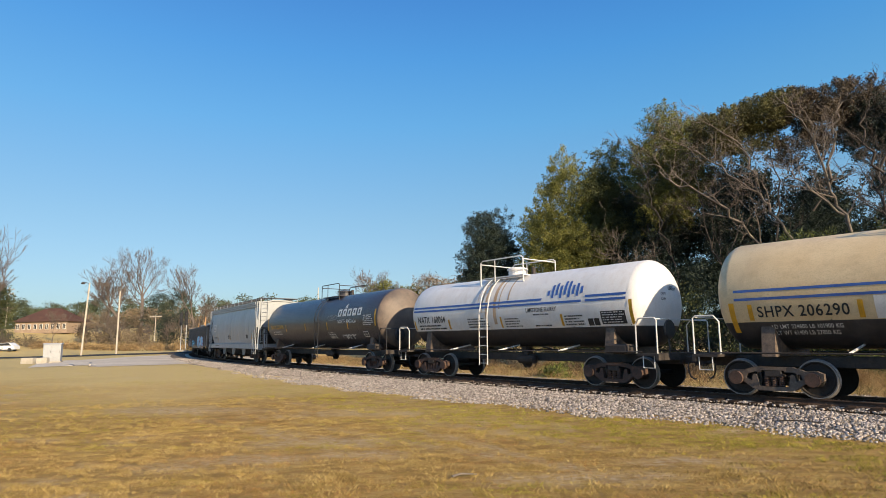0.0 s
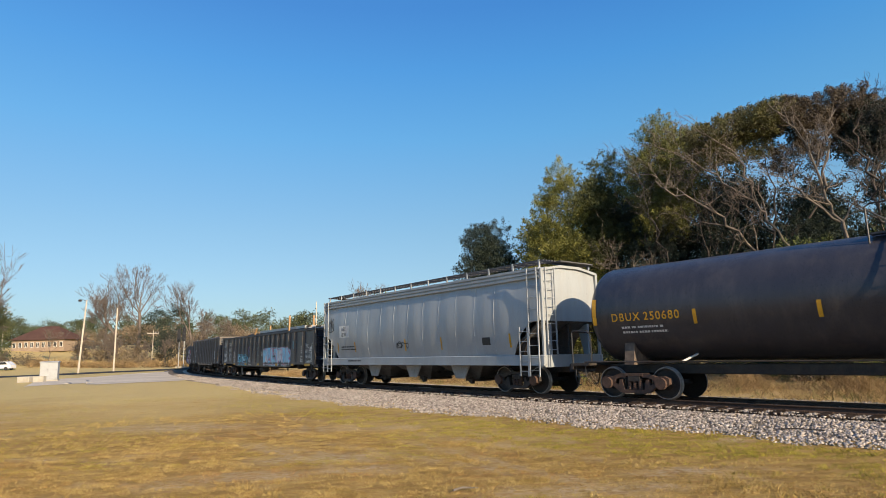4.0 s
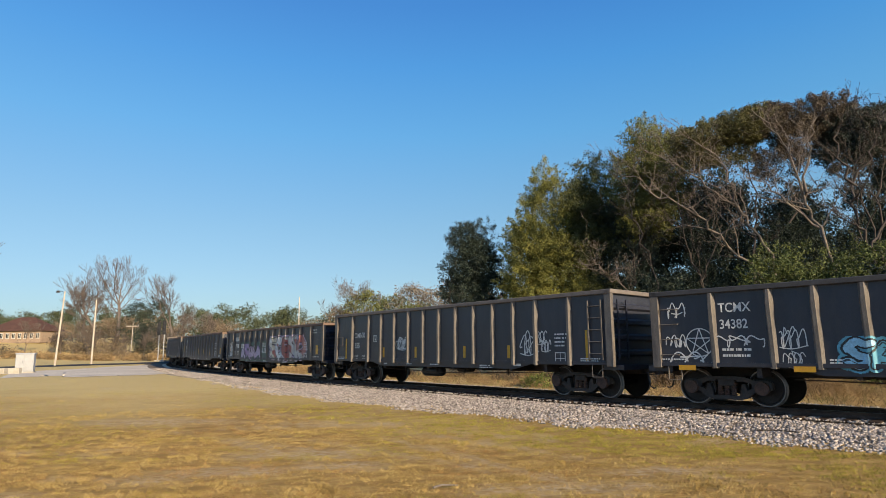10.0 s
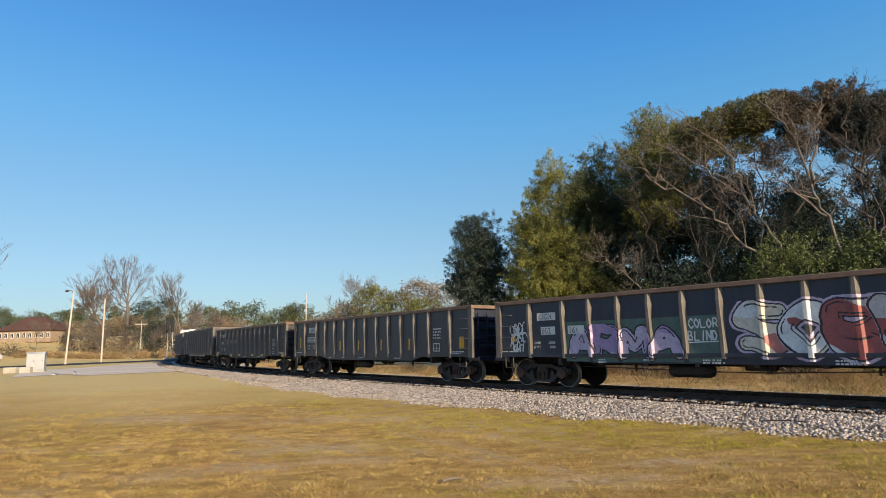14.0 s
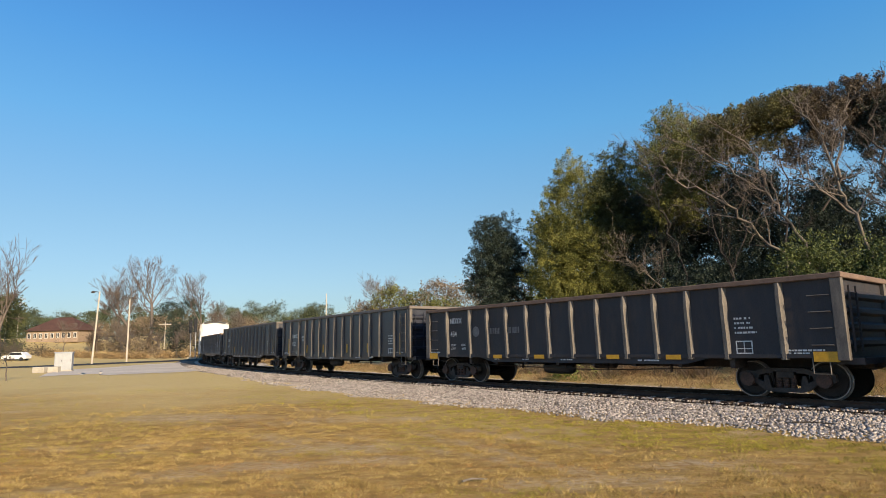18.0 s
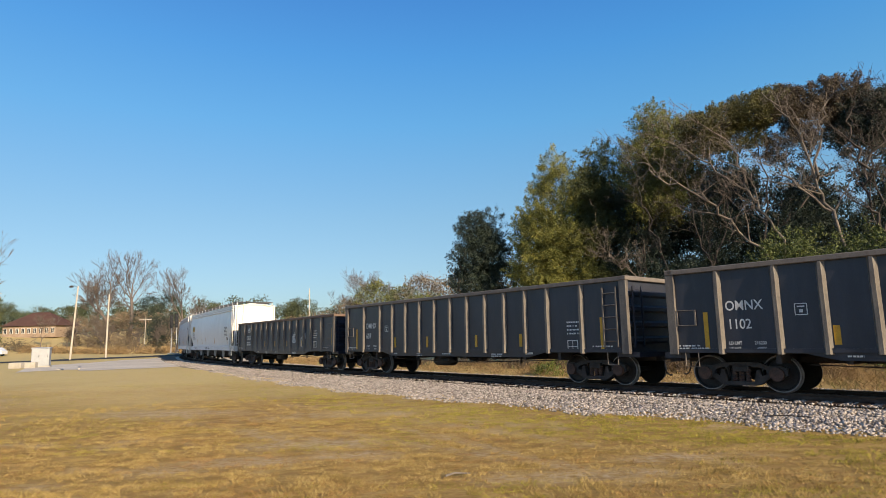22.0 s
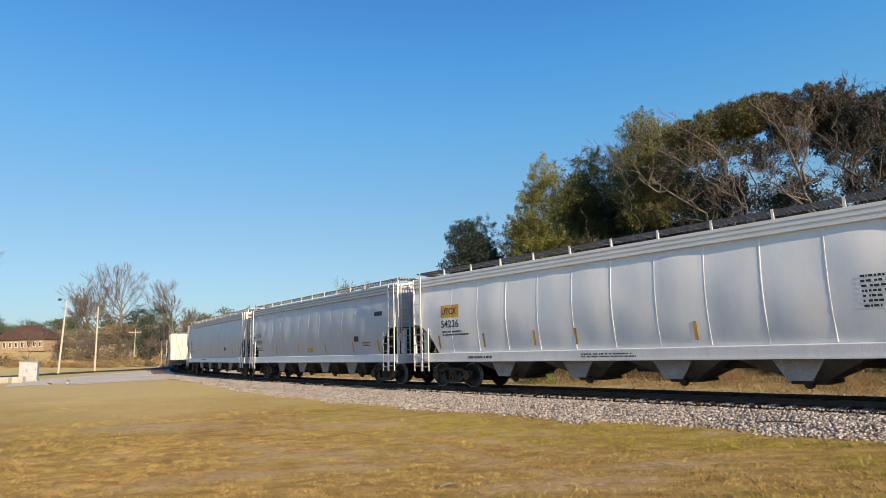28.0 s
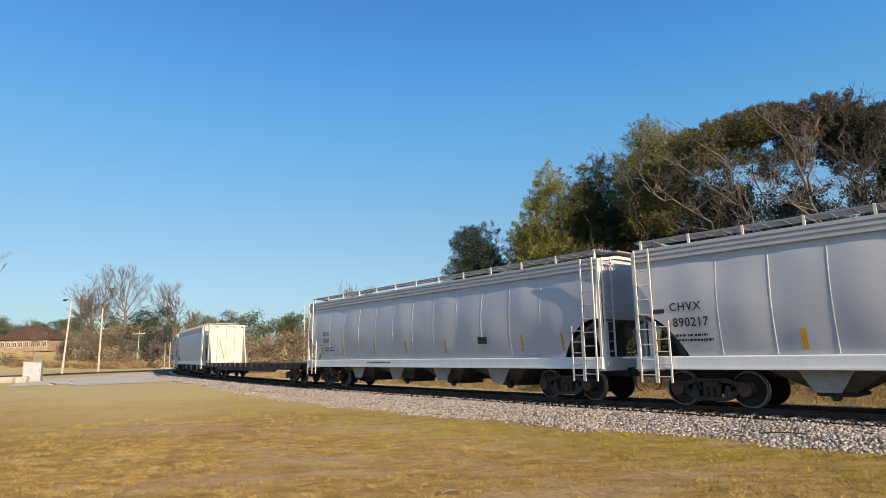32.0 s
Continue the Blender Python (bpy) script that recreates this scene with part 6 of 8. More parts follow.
def leaf_mesh(name, centres, per, blob, size, material, seed, flat=0.0, shape=0.5):
    """Many small leaves in clumps round the centres."""
    g = np.random.default_rng(seed)
    c = np.repeat(np.asarray(centres, float), per, 0)
    n = len(c)
    c = c + g.normal(0, 1, (n, 3)) * np.array([blob, blob, blob * 0.75])
    u = g.normal(0, 1, (n, 3))
    u /= np.linalg.norm(u, axis=1, keepdims=True)
    w = g.normal(0, 1, (n, 3))
    w[:, 2] += flat
    v = np.cross(u, w)
    v /= np.linalg.norm(v, axis=1, keepdims=True) + 1e-9
    s = size * g.uniform(0.6, 1.3, (n, 1))
    vs = np.stack([c - u * s - v * s * shape, c - u * s + v * s * shape, c + u * s], 1).reshape(-1, 3)
    return raw_mesh(name, vs, np.arange(3 * n).reshape(-1, 3), material)


bark = shade("grey_bark", (0.17, 0.145, 0.125), (0.10, 0.085, 0.075), 0.9, scale=3, fine=25, bump=0.6)
pale_bark = shade("pale_bare_wood", (0.22, 0.185, 0.155), (0.13, 0.11, 0.095), 0.9, scale=3, fine=25, bump=0.4)
grey_wood = shade("weathered_limbs", (0.10, 0.085, 0.075), (0.06, 0.052, 0.048), 0.9, scale=3, fine=25, bump=0.4)
dark_bark = shade("dark_bark", (0.07, 0.058, 0.05), (0.045, 0.04, 0.036), 0.9, scale=3, fine=25, bump=0.6)


def leaf_shade(name, a, b, vary=0.4):
    m = shade(name, a, b, 0.6, scale=0.5, fine=6, bump=0, contrast=0.3, island=vary)
    bsdf = m.node_tree.nodes["Principled BSDF"]
    bsdf.inputs["Specular IOR Level"].default_value = 0.25
    return m


leaf_dark = leaf_shade("dark_green_leaves", (0.045, 0.062, 0.042), (0.020, 0.030, 0.024), 0.4)
leaf_olive = leaf_shade("olive_leaves", (0.215, 0.205, 0.050), (0.085, 0.10, 0.030), 0.4)
leaf_mixed = leaf_shade("mixed_green_leaves", (0.120, 0.125, 0.040), (0.050, 0.062, 0.026), 0.4)
leaf_brown = leaf_shade("winter_brown_leaves", (0.125, 0.095, 0.060), (0.060, 0.050, 0.040), 0.4)
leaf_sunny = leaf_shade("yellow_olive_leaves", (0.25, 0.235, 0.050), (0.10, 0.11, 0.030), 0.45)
leaf_flat = leaf_shade("olive_brown_leaves", (0.155, 0.145, 0.045), (0.070, 0.068, 0.032), 0.4)
leaf_bright = leaf_shade("fresh_green_leaves", (0.14, 0.17, 0.035), (0.08, 0.11, 0.025))
leaf_fresh = leaf_shade("shrub_green_leaves", (0.115, 0.135, 0.036), (0.055, 0.072, 0.022), 0.45)
straw = shade("dry_straw", (0.36, 0.255, 0.13), (0.21, 0.14, 0.07), 0.9, scale=1.2, fine=5, bump=0, island=0.5)
straw_brown = shade("dead_stalks", (0.17, 0.11, 0.06), (0.10, 0.066, 0.04), 0.9, scale=1.2, fine=5, bump=0, island=0.5)


def sprigs(name, centres, ways, per, length, wide, size, material, seed, shape=0.42):
    """Leafy shoots: leaves set along short stems that start at the centres and point outwards."""
    g = np.random.default_rng(seed)
    c, d = np.repeat(np.asarray(centres, float), per, 0), np.repeat(np.asarray(ways, float), per, 0)
    n = len(c)
    long_ = np.repeat(length * g.uniform(0.55, 1.35, len(centres)), per)[:, None]
    u = g.random((n, 1)) ** 0.85
    c = c + d * u * long_ + g.normal(0, 1, (n, 3)) * wide * (1.15 - 0.85 * u)
    a = d * 0.6 + g.normal(0, 0.8, (n, 3))
    a /= np.linalg.norm(a, axis=1, keepdims=True)
    v = np.cross(a, g.normal(0, 1, (n, 3)))
    v /= np.linalg.norm(v, axis=1, keepdims=True) + 1e-9
    s = size * g.uniform(0.6, 1.35, (n, 1))
    vs = np.stack([c - a * s - v * s * shape, c - a * s + v * s * shape, c + a * s], 1).reshape(-1, 3)
    return raw_mesh(name, vs, np.arange(3 * n).reshape(-1, 3), material)


def shoots_on(lobes, n, seed, lift=0.55, shell=0.35):
    """Starting points in and on ellipsoids (x, y, z, rx, ry, rz), with ways that point out and up."""
    g = np.random.default_rng(seed)
    lobes = np.asarray(lobes, float)
    wgt = (lobes[:, 3] * lobes[:, 4] * lobes[:, 5]) ** 0.75
    pick = g.choice(len(lobes), n, p=wgt / wgt.sum())
    d = g.normal(0, 1, (n, 3))
    d /= np.linalg.norm(d, axis=1, keepdims=True)
    rad = shell + (0.97 - shell) * g.random((n, 1)) ** 0.5
    way = d + np.array([0, 0, lift]) + g.normal(0, 0.3, (n, 3))
    way /= np.linalg.norm(way, axis=1, keepdims=True)
    return lobes[pick, :3] + d * rad * lobes[pick, 3:], way


def stacked(levels, seed, depth=1.0, per=5, fill=0.5):
    """Uneven lobes round a crown given by its levels (height, half width, shift)."""
    r = random.Random(seed)
    out = []
    for z, w, shift in levels:
        for k in range(per):
            a = 6.283 * (k + r.uniform(-0.35, 0.35)) / per
            rr = w * fill * r.uniform(0.7, 1.2)
            off = max(0.0, w - rr) * r.uniform(0.65, 1.1)
            out.append((shift + off * math.cos(a), off * math.sin(a) * depth, z + r.uniform(-0.6, 0.6), rr, rr, rr * r.uniform(0.6, 0.95)))
    return out


def tree(label, x, y, height, lobes, leaf, seed, clumps=900, per=85, length=0.75, wide=0.18, size=0.060, trunk_r=0.28, lean=(0, 0), wood=None, levels=4, group="trees behind the track", name="tree", lift=0.55):
    z = float(ground_z(x, y)[0])
    t = tagged(new(name), label, "tree", group)
    t.location = (x, y, z)
    segs, tips = grow(seed, height * 0.9, trunk_r, lean, levels=levels, spread=0.55)
    arr, lob = np.asarray(segs), np.asarray(lobes, float)
    ends = np.linalg.norm((arr[:, None, 4:7] - lob[None, :, :3]) / lob[None, :, 3:], axis=2).min(1)
    arr = arr[(ends < 0.95) | (np.hypot(arr[:, 4], arr[:, 5]) < 0.6)]     # limbs stay inside the crown
    tagged(link_mesh("trunk", raw_mesh("trunk", *tubes(arr, 6), wood or dark_bark, True), t), kind="stuff")
    pts, ways = shoots_on(lobes, int(clumps * 1.08), seed, lift)
    ok = pts[:, 2] > 0.3
    link_mesh("crown", sprigs("crown", pts[ok], ways[ok], per, length, wide, size, leaf, seed), t)
    return t


# evergreen row behind the track
tree("dark blue-green bushy evergreen tree behind the track", 3.5, 42.0, 9.8, stacked([(1.5, 2.0, 0), (3.4, 2.4, 0.1), (5.4, 2.4, 0), (7.2, 2.1, -0.1), (8.7, 1.6, -0.1), (9.7, 0.9, -0.3), (9.4, 0.7, 0.8)], 1), leaf_dark, 11, 1300, 90)
tree("olive-green sunlit evergreen tree with uneven crown", 7.9, 39.5, 12.2, stacked([(1.8, 2.9, 0), (3.8, 3.2, 0.1), (5.8, 3.2, 0.1), (7.8, 2.9, 0), (9.6, 2.4, -0.1), (11.3, 1.8, 0.2), (12.7, 1.2, 0.4), (13.6, 0.6, 0.6)], 2), leaf_sunny, 12, 1800, 90)
tree("slim mixed-green tree with dense crown", 11.0, 39.6, 13.3, stacked([(2.0, 2.2, 0), (5.0, 2.5, 0), (8.0, 2.4, -0.2), (10.3, 2.1, -0.2), (12.2, 1.6, -0.2), (13.6, 1.1, 0.2), (14.1, 0.6, 0.9)], 3), leaf_mixed, 13, 1250, 85)
tree("tall tree with a yellow-green puff of a top", 14.6, 37.0, 14.2, stacked([(9.2, 2.2, -0.6), (10.8, 2.8, -0.3), (12.3, 3.0, 0.1), (13.5, 2.6, 0.3), (14.4, 1.7, 0.1), (14.9, 0.9, -0.2)], 4), leaf_olive, 14, 1000, 80)
tree("dark evergreen tree with open lower crown", 13.4, 38.5, 11.5, stacked([(1.5, 2.6, 0), (3.8, 2.8, 0), (6.2, 2.8, 0), (8.6, 2.5, 0), (10.4, 2.0, 0)], 5), leaf_dark, 20, 900, 75)
# the flat-topped trees: an umbrella of thin foliage high over open limbs
tree("broad vine-hung tree with a flat olive-brown top", 17.0, 31.2, 13.0, [(-2.3, 0, 12.7, 1.1, 1.2, 0.55), (-0.9, 0.2, 13.2, 1.3, 1.4, 0.65), (0.6, -0.2, 13.5, 1.3, 1.4, 0.75), (1.9, 0.2, 13.9, 1.1, 1.3, 0.7), (-1.6, 0.9, 12.0, 1.3, 1.2, 0.6), (0.3, 1.0, 12.4, 1.5, 1.3, 0.7)], leaf_flat, 15, 620, 85, 0.55, 0.16, 0.058, 0.22, (-0.25, 0), bark, 4, lift=0.8)
tree("tall vine-hung tree with a ragged brownish top", 20.4, 30.6, 13.6, [(-1.3, 0, 13.6, 1.2, 1.3, 0.8), (0.2, 0.2, 13.9, 1.3, 1.3, 0.7), (1.7, 0, 14.2, 1.3, 1.3, 0.8), (0.7, 0.6, 12.8, 1.4, 1.2, 0.9), (2.6, 0.3, 13.2, 1.2, 1.3, 1.0), (-0.4, 1.2, 11.6, 1.3, 1.2, 0.8)], leaf_brown, 16, 620, 85, 0.55, 0.17, 0.058, 0.2, (-0.2, 0), bark, 4, lift=0.8)
tree("dark-crowned tree at the end of the row", 23.6, 29.6, 13.0, [(0, 0, 12.6, 1.6, 1.5, 1.1), (-1.0, 0.4, 11.6, 1.2, 1.4, 1.0), (1.6, 0.3, 11.8, 1.5, 1.5, 1.4), (-0.6, 1, 13.3, 1.3, 1.3, 0.8), (1.4, 0.5, 13.2, 1.3, 1.3, 0.8)], leaf_dark, 17, 700, 85, 0.55, 0.18, 0.065, 0.2, (-0.1, 0), bark, 4)
tree("dark evergreen tree behind the vine-hung trees", 17.2, 35.5, 9.6, stacked([(1.5, 2.6, 0), (3.6, 2.9, 0), (5.8, 2.8, 0), (7.8, 2.3, 0), (9.4, 1.6, 0.2)], 6), leaf_dark, 21, 850, 75)
tree("dark evergreen tree behind the vine-hung trees", 21.0, 33.5, 8.8, stacked([(1.5, 2.6, 0), (3.6, 2.8, 0), (5.8, 2.6, 0), (7.6, 2.0, 0), (8.8, 1.2, 0)], 7), leaf_dark, 22, 750, 75)
tree("dark evergreen tree behind the vine-hung trees", 24.6, 33.0, 9.0, stacked([(1.5, 2.4, 0), (3.6, 2.6, 0), (5.8, 2.4, 0), (7.6, 1.7, 0)], 31), leaf_dark, 23, 500, 75)
for x, y, seed, levels_ in ((12.0, 43.0, 41, [(2, 2.8, 0), (5, 3.0, 0), (8, 2.9, 0), (10.6, 2.4, 0), (12.4, 1.6, 0)]), (16.5, 41.0, 42, [(2, 2.8, 0), (5, 3.0, 0), (8, 2.9, 0), (11, 2.5, 0), (13.2, 1.8, 0)]),
                           (20.0, 38.5, 43, [(2, 2.8, 0), (5, 3.0, 0), (8, 3.0, 0), (10.2, 2.3, 0), (11.4, 1.5, 0)]), (23.8, 37.0, 44, [(2, 2.8, 0), (5, 3.0, 0), (7.6, 2.7, 0), (9.6, 2.0, 0), (10.8, 1.2, 0)]), (28.2, 35.0, 45, [(2, 2.8, 0), (5, 3.0, 0), (8, 2.6, 0), (10.5, 2.0, 0)])):
    tree("dark evergreen tree deep in the row", x, y, levels_[-1][0], stacked(levels_, seed), leaf_dark, seed, 620, 55, 0.9, 0.28, 0.11)
tree("mixed-green tree beyond the row", 27.5, 27.0, 12.5, stacked([(3, 2.4, 0), (6, 2.7, 0), (9, 2.5, 0), (11.5, 1.8, 0)], 8), leaf_mixed, 18, 420, 60)
tree("mixed-green tree beyond the row", 33.0, 23.0, 12.0, stacked([(3, 2.4, 0), (6, 2.7, 0), (9, 2.5, 0), (11.2, 1.8, 0)], 9), leaf_dark, 19, 380, 60)


for x, y, seed, w in ((16.6, 27.0, 61, 1.9), (19.0, 26.0, 62, 2.2), (21.6, 25.0, 63, 2.1)):
    tree("fresh green bushy shrub below the bare trees", x, y, 5.2, stacked([(1.0, w, 0), (2.6, w + 0.2, 0), (4.2, w, 0), (5.3, w * 0.6, 0)], seed), leaf_fresh, seed, 420, 70, 0.6, 0.2, 0.062, 0.1, group="shrubs at the wood's edge", name="shrub")


# bare grey trees in front of the evergreens, leaning over
def bare_tree(label, x, y, height, trunk_r, lean, seed, wood, levels=6, spread=0.62, thin=0.012, sides=4, fork=0.3, group="bare winter trees", twist=0.25, keep=0.72):
    z = float(ground_z(x, y)[0])
    t = tagged(new("bare_tree"), label, "tree", group)
    t.location = (x, y, z)
    segs, tips = grow(seed, height, trunk_r, lean, fork, levels, spread, twist, keep, thin=thin)
    segs = np.asarray(segs)
    big = segs[:, 3] > 3.0 * thin
    link_mesh("trunk", raw_mesh("trunk", *tubes(segs[big], 6), wood, True), t)
    tagged(link_mesh("branching", raw_mesh("branching", *tubes(segs[~big], sides), wood), t, "fine bare twigs"), kind="stuff")
    return t


def limb_tree(label, way, wood, seed, r0=0.12, forks=(), levels=4, reach=2.3, dense=0.85, thin=0.007, top=13.6):
    """A bare tree whose trunk follows a crooked way of points; side limbs and twigs sprout along it."""
    r = random.Random(seed)
    x, y = way[0][:2]
    t = tagged(new("bare_tree"), label, "tree", "bare winter trees")
    t.location = (x, y, float(ground_z(x, y)[0]))
    stem, twigs = [], []

    def sprout(p, d, length, rad, level):
        n = 5 if level < 3 else 3
        for k in range(n):
            d = (d + Vector((r.gauss(-0.03, 0.42), r.gauss(0, 0.3), r.gauss(0.10, 0.32))) * 0.55).normalized()
            q = p + d * length / n
            if q.z > top:
                return
            ra, rb = max(thin, rad * (1 - 0.6 * k / n)), max(thin, rad * (1 - 0.6 * (k + 1) / n))
            (stem if ra > 0.03 else twigs).append((*p, ra, *q, rb))
            p = q
            if level < levels and r.random() < 0.64:
                side = Vector((r.gauss(-0.1, 1), r.gauss(0, 0.7), r.gauss(0.35, 0.7))).normalized()
                sprout(p, (d * 0.7 + side * 0.75).normalized(), length * r.uniform(0.4, 0.68), rb * 0.62, level + 1)

    for n_way, pts in enumerate((way, *forks)):
        pts = [Vector((a - x, b - y, c)) for a, b, c in pts]
        fine = []
        for k in range(len(pts) - 1):
            p0, p1, p2, p3 = pts[max(k - 1, 0)], pts[k], pts[k + 1], pts[min(k + 2, len(pts) - 1)]
            for m in range(6):
                u = m / 6
                fine.append(0.5 * (2 * p1 + (p2 - p0) * u + (2 * p0 - 5 * p1 + 4 * p2 - p3) * u ** 2 + (3 * p1 - p0 - 3 * p2 + p3) * u ** 3)
                            + Vector((r.gauss(0, 0.09), r.gauss(0, 0.08), r.gauss(0, 0.08))))
        fine.append(pts[-1])
        ra = 0.62 * r0 * (1 if n_way == 0 else 0.7)
        for k in range(len(fine) - 1):
            a, b = fine[k], fine[k + 1]
            u0, u1 = k / (len(fine) - 1), (k + 1) / (len(fine) - 1)
            stem.append((*a, ra * (1 - 0.75 * u0), *b, ra * (1 - 0.75 * u1)))
            if u0 > 0.25 and r.random() < dense:
                d = (b - a).normalized()
                side = Vector((r.gauss(-0.25, 0.9), r.gauss(0, 0.6), r.gauss(0.45, 0.6))).normalized()
                sprout(b, (d * 0.6 + side).normalized(), reach * r.uniform(0.5, 1.1), ra * (1 - 0.75 * u1) * 0.6, 1)
        sprout(fine[-1], (fine[-1] - fine[-2]).normalized(), reach, ra * 0.25, 1)
    link_mesh("trunk", raw_mesh("trunk", *tubes(stem, 6), wood, True), t)
    tagged(link_mesh("branching", raw_mesh("branching", *tubes(twigs, 3), wood), t, "fine bare twigs"), kind="stuff")
    return t


limb_tree("leaning bare grey tree draped over evergreens", [(20.6, 30.5, 0), (17.4, 30.5, 5.1), (14.8, 30.5, 8.1), (12.3, 30.5, 9.6), (11.2, 30.5, 10.6)], pale_bark, 31, 0.15, reach=2.0)
limb_tree("leaning bare grey tree with tangled limbs", [(19.4, 30.0, 0), (17.8, 30.0, 6.2), (16.5, 30.0, 8.5), (15.8, 30.0, 11.1), (14.0, 30.0, 12.6)], pale_bark, 32, 0.14, [[(16.5, 30.0, 8.5), (14.6, 30.2, 10.3), (12.9, 30.2, 11.4)]])
limb_tree("forked bare grey tree with upswept limbs", [(21.4, 28.5, 0), (19.9, 28.5, 6.2), (19.0, 28.5, 8.9), (18.2, 28.5, 11.8), (17.0, 28.5, 13.2)], pale_bark, 33, 0.16, [[(19.0, 28.5, 8.9), (19.5, 28.5, 11.4), (20.4, 28.5, 13.6)], [(19.7, 28.5, 7.0), (18.0, 28.3, 8.6), (16.9, 28.3, 9.6)]])
limb_tree("crooked bare tree at the end of the row", [(22.6, 27.5, 0), (21.4, 27.5, 6.0), (20.7, 27.5, 7.5), (20.8, 27.5, 9.2), (22.2, 27.5, 11.2), (22.8, 27.5, 12.6)], grey_wood, 34, 0.14, [[(20.8, 27.5, 9.2), (20.2, 27.5, 11.0), (20.6, 27.5, 12.6)], [(21.3, 27.5, 6.2), (22.6, 27.5, 8.0), (23.2, 27.5, 10.0)]])
limb_tree("thin bare tree against dark leaves", [(14.0, 33.0, 0), (11.6, 33.0, 4.4), (10.4, 33.0, 5.6), (9.6, 33.0, 6.4)], pale_bark, 35, 0.07, reach=1.5)
limb_tree("dark slender tree inside the row", [(13.5, 33.5, 0), (13.2, 33.5, 5.0), (12.3, 33.5, 8.5), (11.8, 33.5, 11.0)], grey_wood, 36, 0.10)
limb_tree("dark slender tree inside the row", [(16.2, 33.0, 0), (15.6, 33.0, 4.8), (14.8, 33.0, 7.7), (14.6, 33.0, 11.0)], grey_wood, 37, 0.11, [[(15.6, 33.0, 4.8), (16.6, 33.0, 8.0), (16.4, 33.0, 10.4)]])
limb_tree("dark slender tree inside the row", [(18.6, 32.0, 0), (18.0, 32.0, 6.0), (18.6, 32.0, 9.5), (18.0, 32.0, 12.6)], grey_wood, 38, 0.13)
limb_tree("dark slender tree inside the row", [(23.8, 29.0, 0), (23.0, 29.0, 6.0), (23.4, 29.0, 9.5), (24.2, 29.0, 12.0)], grey_wood, 39, 0.13, [[(23.0, 29.0, 6.0), (22.3, 29.0, 9.0), (22.4, 29.0, 11.6)]])


# dense undergrowth below the row
def undergrowth(name, label, material, s0, s1, side0, side1, low, high, n, per, seed, blob=0.4, size=0.085):
    g = np.random.default_rng(seed)
    pts = []
    for _ in range(n):
        s, o = g.uniform(s0, s1), g.uniform(side0, side1)
        h = high * (0.55 + 0.45 * math.sin(s * 0.55 + o * 0.3 + seed)) + low
        p = on_line(s, o)
        pts.append((p.x, p.y, low + (h - low) * g.random() ** 0.8))
    return tagged(link_mesh(name, leaf_mesh(name, pts, per, blob, size, material, seed)), label, "undergrowth", kind="stuff")


undergrowth("undergrowth", "dense dark green undergrowth below the tree row", leaf_dark, -32, 22, 13.0, 16.0, 0.2, 5.6, 1500, 50, 41, 0.34, 0.06)
undergrowth("undergrowth", "mixed green shrubs below the tree row", leaf_mixed, -34, 22, 11.0, 13.5, 0.2, 4.2, 800, 60, 42, 0.32, 0.055)
undergrowth("undergrowth", "sunlit bright green shrubs at the wood's edge", leaf_bright, -26, 2, 9.5, 12.0, 0.2, 3.4, 340, 60, 43, 0.3, 0.05)
undergrowth("undergrowth", "brown winter thicket below the tree row", leaf_brown, -34, 30, 9.0, 13.0, 0.1, 3.0, 380, 55, 44, 0.32, 0.05)
undergrowth("weeds", "bright green weeds beside the track", leaf_bright, 11.2, 13.4, 3.6, 4.6, 0.0, 0.65, 26, 40, 45, 0.14, 0.05)


def blades(name, pts, tall, wide, material, seed, label, category, bow=0.35):
    """Grass blades: thin bent triangles standing at the points."""
    g = np.random.default_rng(seed)
    p = np.asarray(pts, float)
    n = len(p)
    a = g.uniform(0, 2 * np.pi, n)
    h = tall * g.uniform(0.45, 1.25, n)
    w = wide * g.uniform(0.6, 1.3, n)
    side = np.c_[np.cos(a), np.sin(a), np.zeros(n)]
    b = g.uniform(0, 2 * np.pi, n)
    tip = np.c_[np.cos(b) * bow * h, np.sin(b) * bow * h, h] * g.uniform(0.8, 1.2, (n, 1))
    vs = np.stack([p - side * w[:, None], p + side * w[:, None], p + tip], 1).reshape(-1, 3)
    return tagged(link_mesh(name, raw_mesh(name, vs, np.arange(3 * n).reshape(-1, 3), material)), label, category, kind="stuff")


def beside(n, s0, s1, o0, o1, seed, z=-0.02, power=1.0):
    g = np.random.default_rng(seed)
    ss, oo = s0 + (s1 - s0) * g.random(n) ** power, g.uniform(o0, o1, n)
    return np.array([on_line(a, b, z) for a, b in zip(ss, oo)])


def tangled(pts, seed, low=-0.05):
    return pts[ripple(pts[:, 0], pts[:, 1], 0.9, seed, 1.0) + 0.5 * ripple(pts[:, 0], pts[:, 1], 2.7, seed + 1, 1.0) > low]


blades("dry_grass", tangled(beside(46000, -22, 46, 3.0, 9.0, 51), 2.0), 0.34, 0.007, straw, 51, "tangled dry straw grass behind the track", "grass", 1.5)
blades("dry_grass", tangled(beside(16000, -22, 46, 4.0, 9.5, 55), 6.0, 0.08), 0.6, 0.007, straw_brown, 55, "brown dead grass clumps behind the track", "grass", 0.9)
blades("dry_grass", tangled(beside(9000, -22, 46, 3.2, 9.0, 56), 9.0, 0.15), 0.3, 0.008, leaf_bright, 56, "green grass clumps behind the track", "grass", 0.9)
blades("dry_grass", beside(7000, 40, 95, 3.2, 8.0, 52), 0.45, 0.02, straw, 52, "tall dry straw grass behind the track", "grass", 0.9)
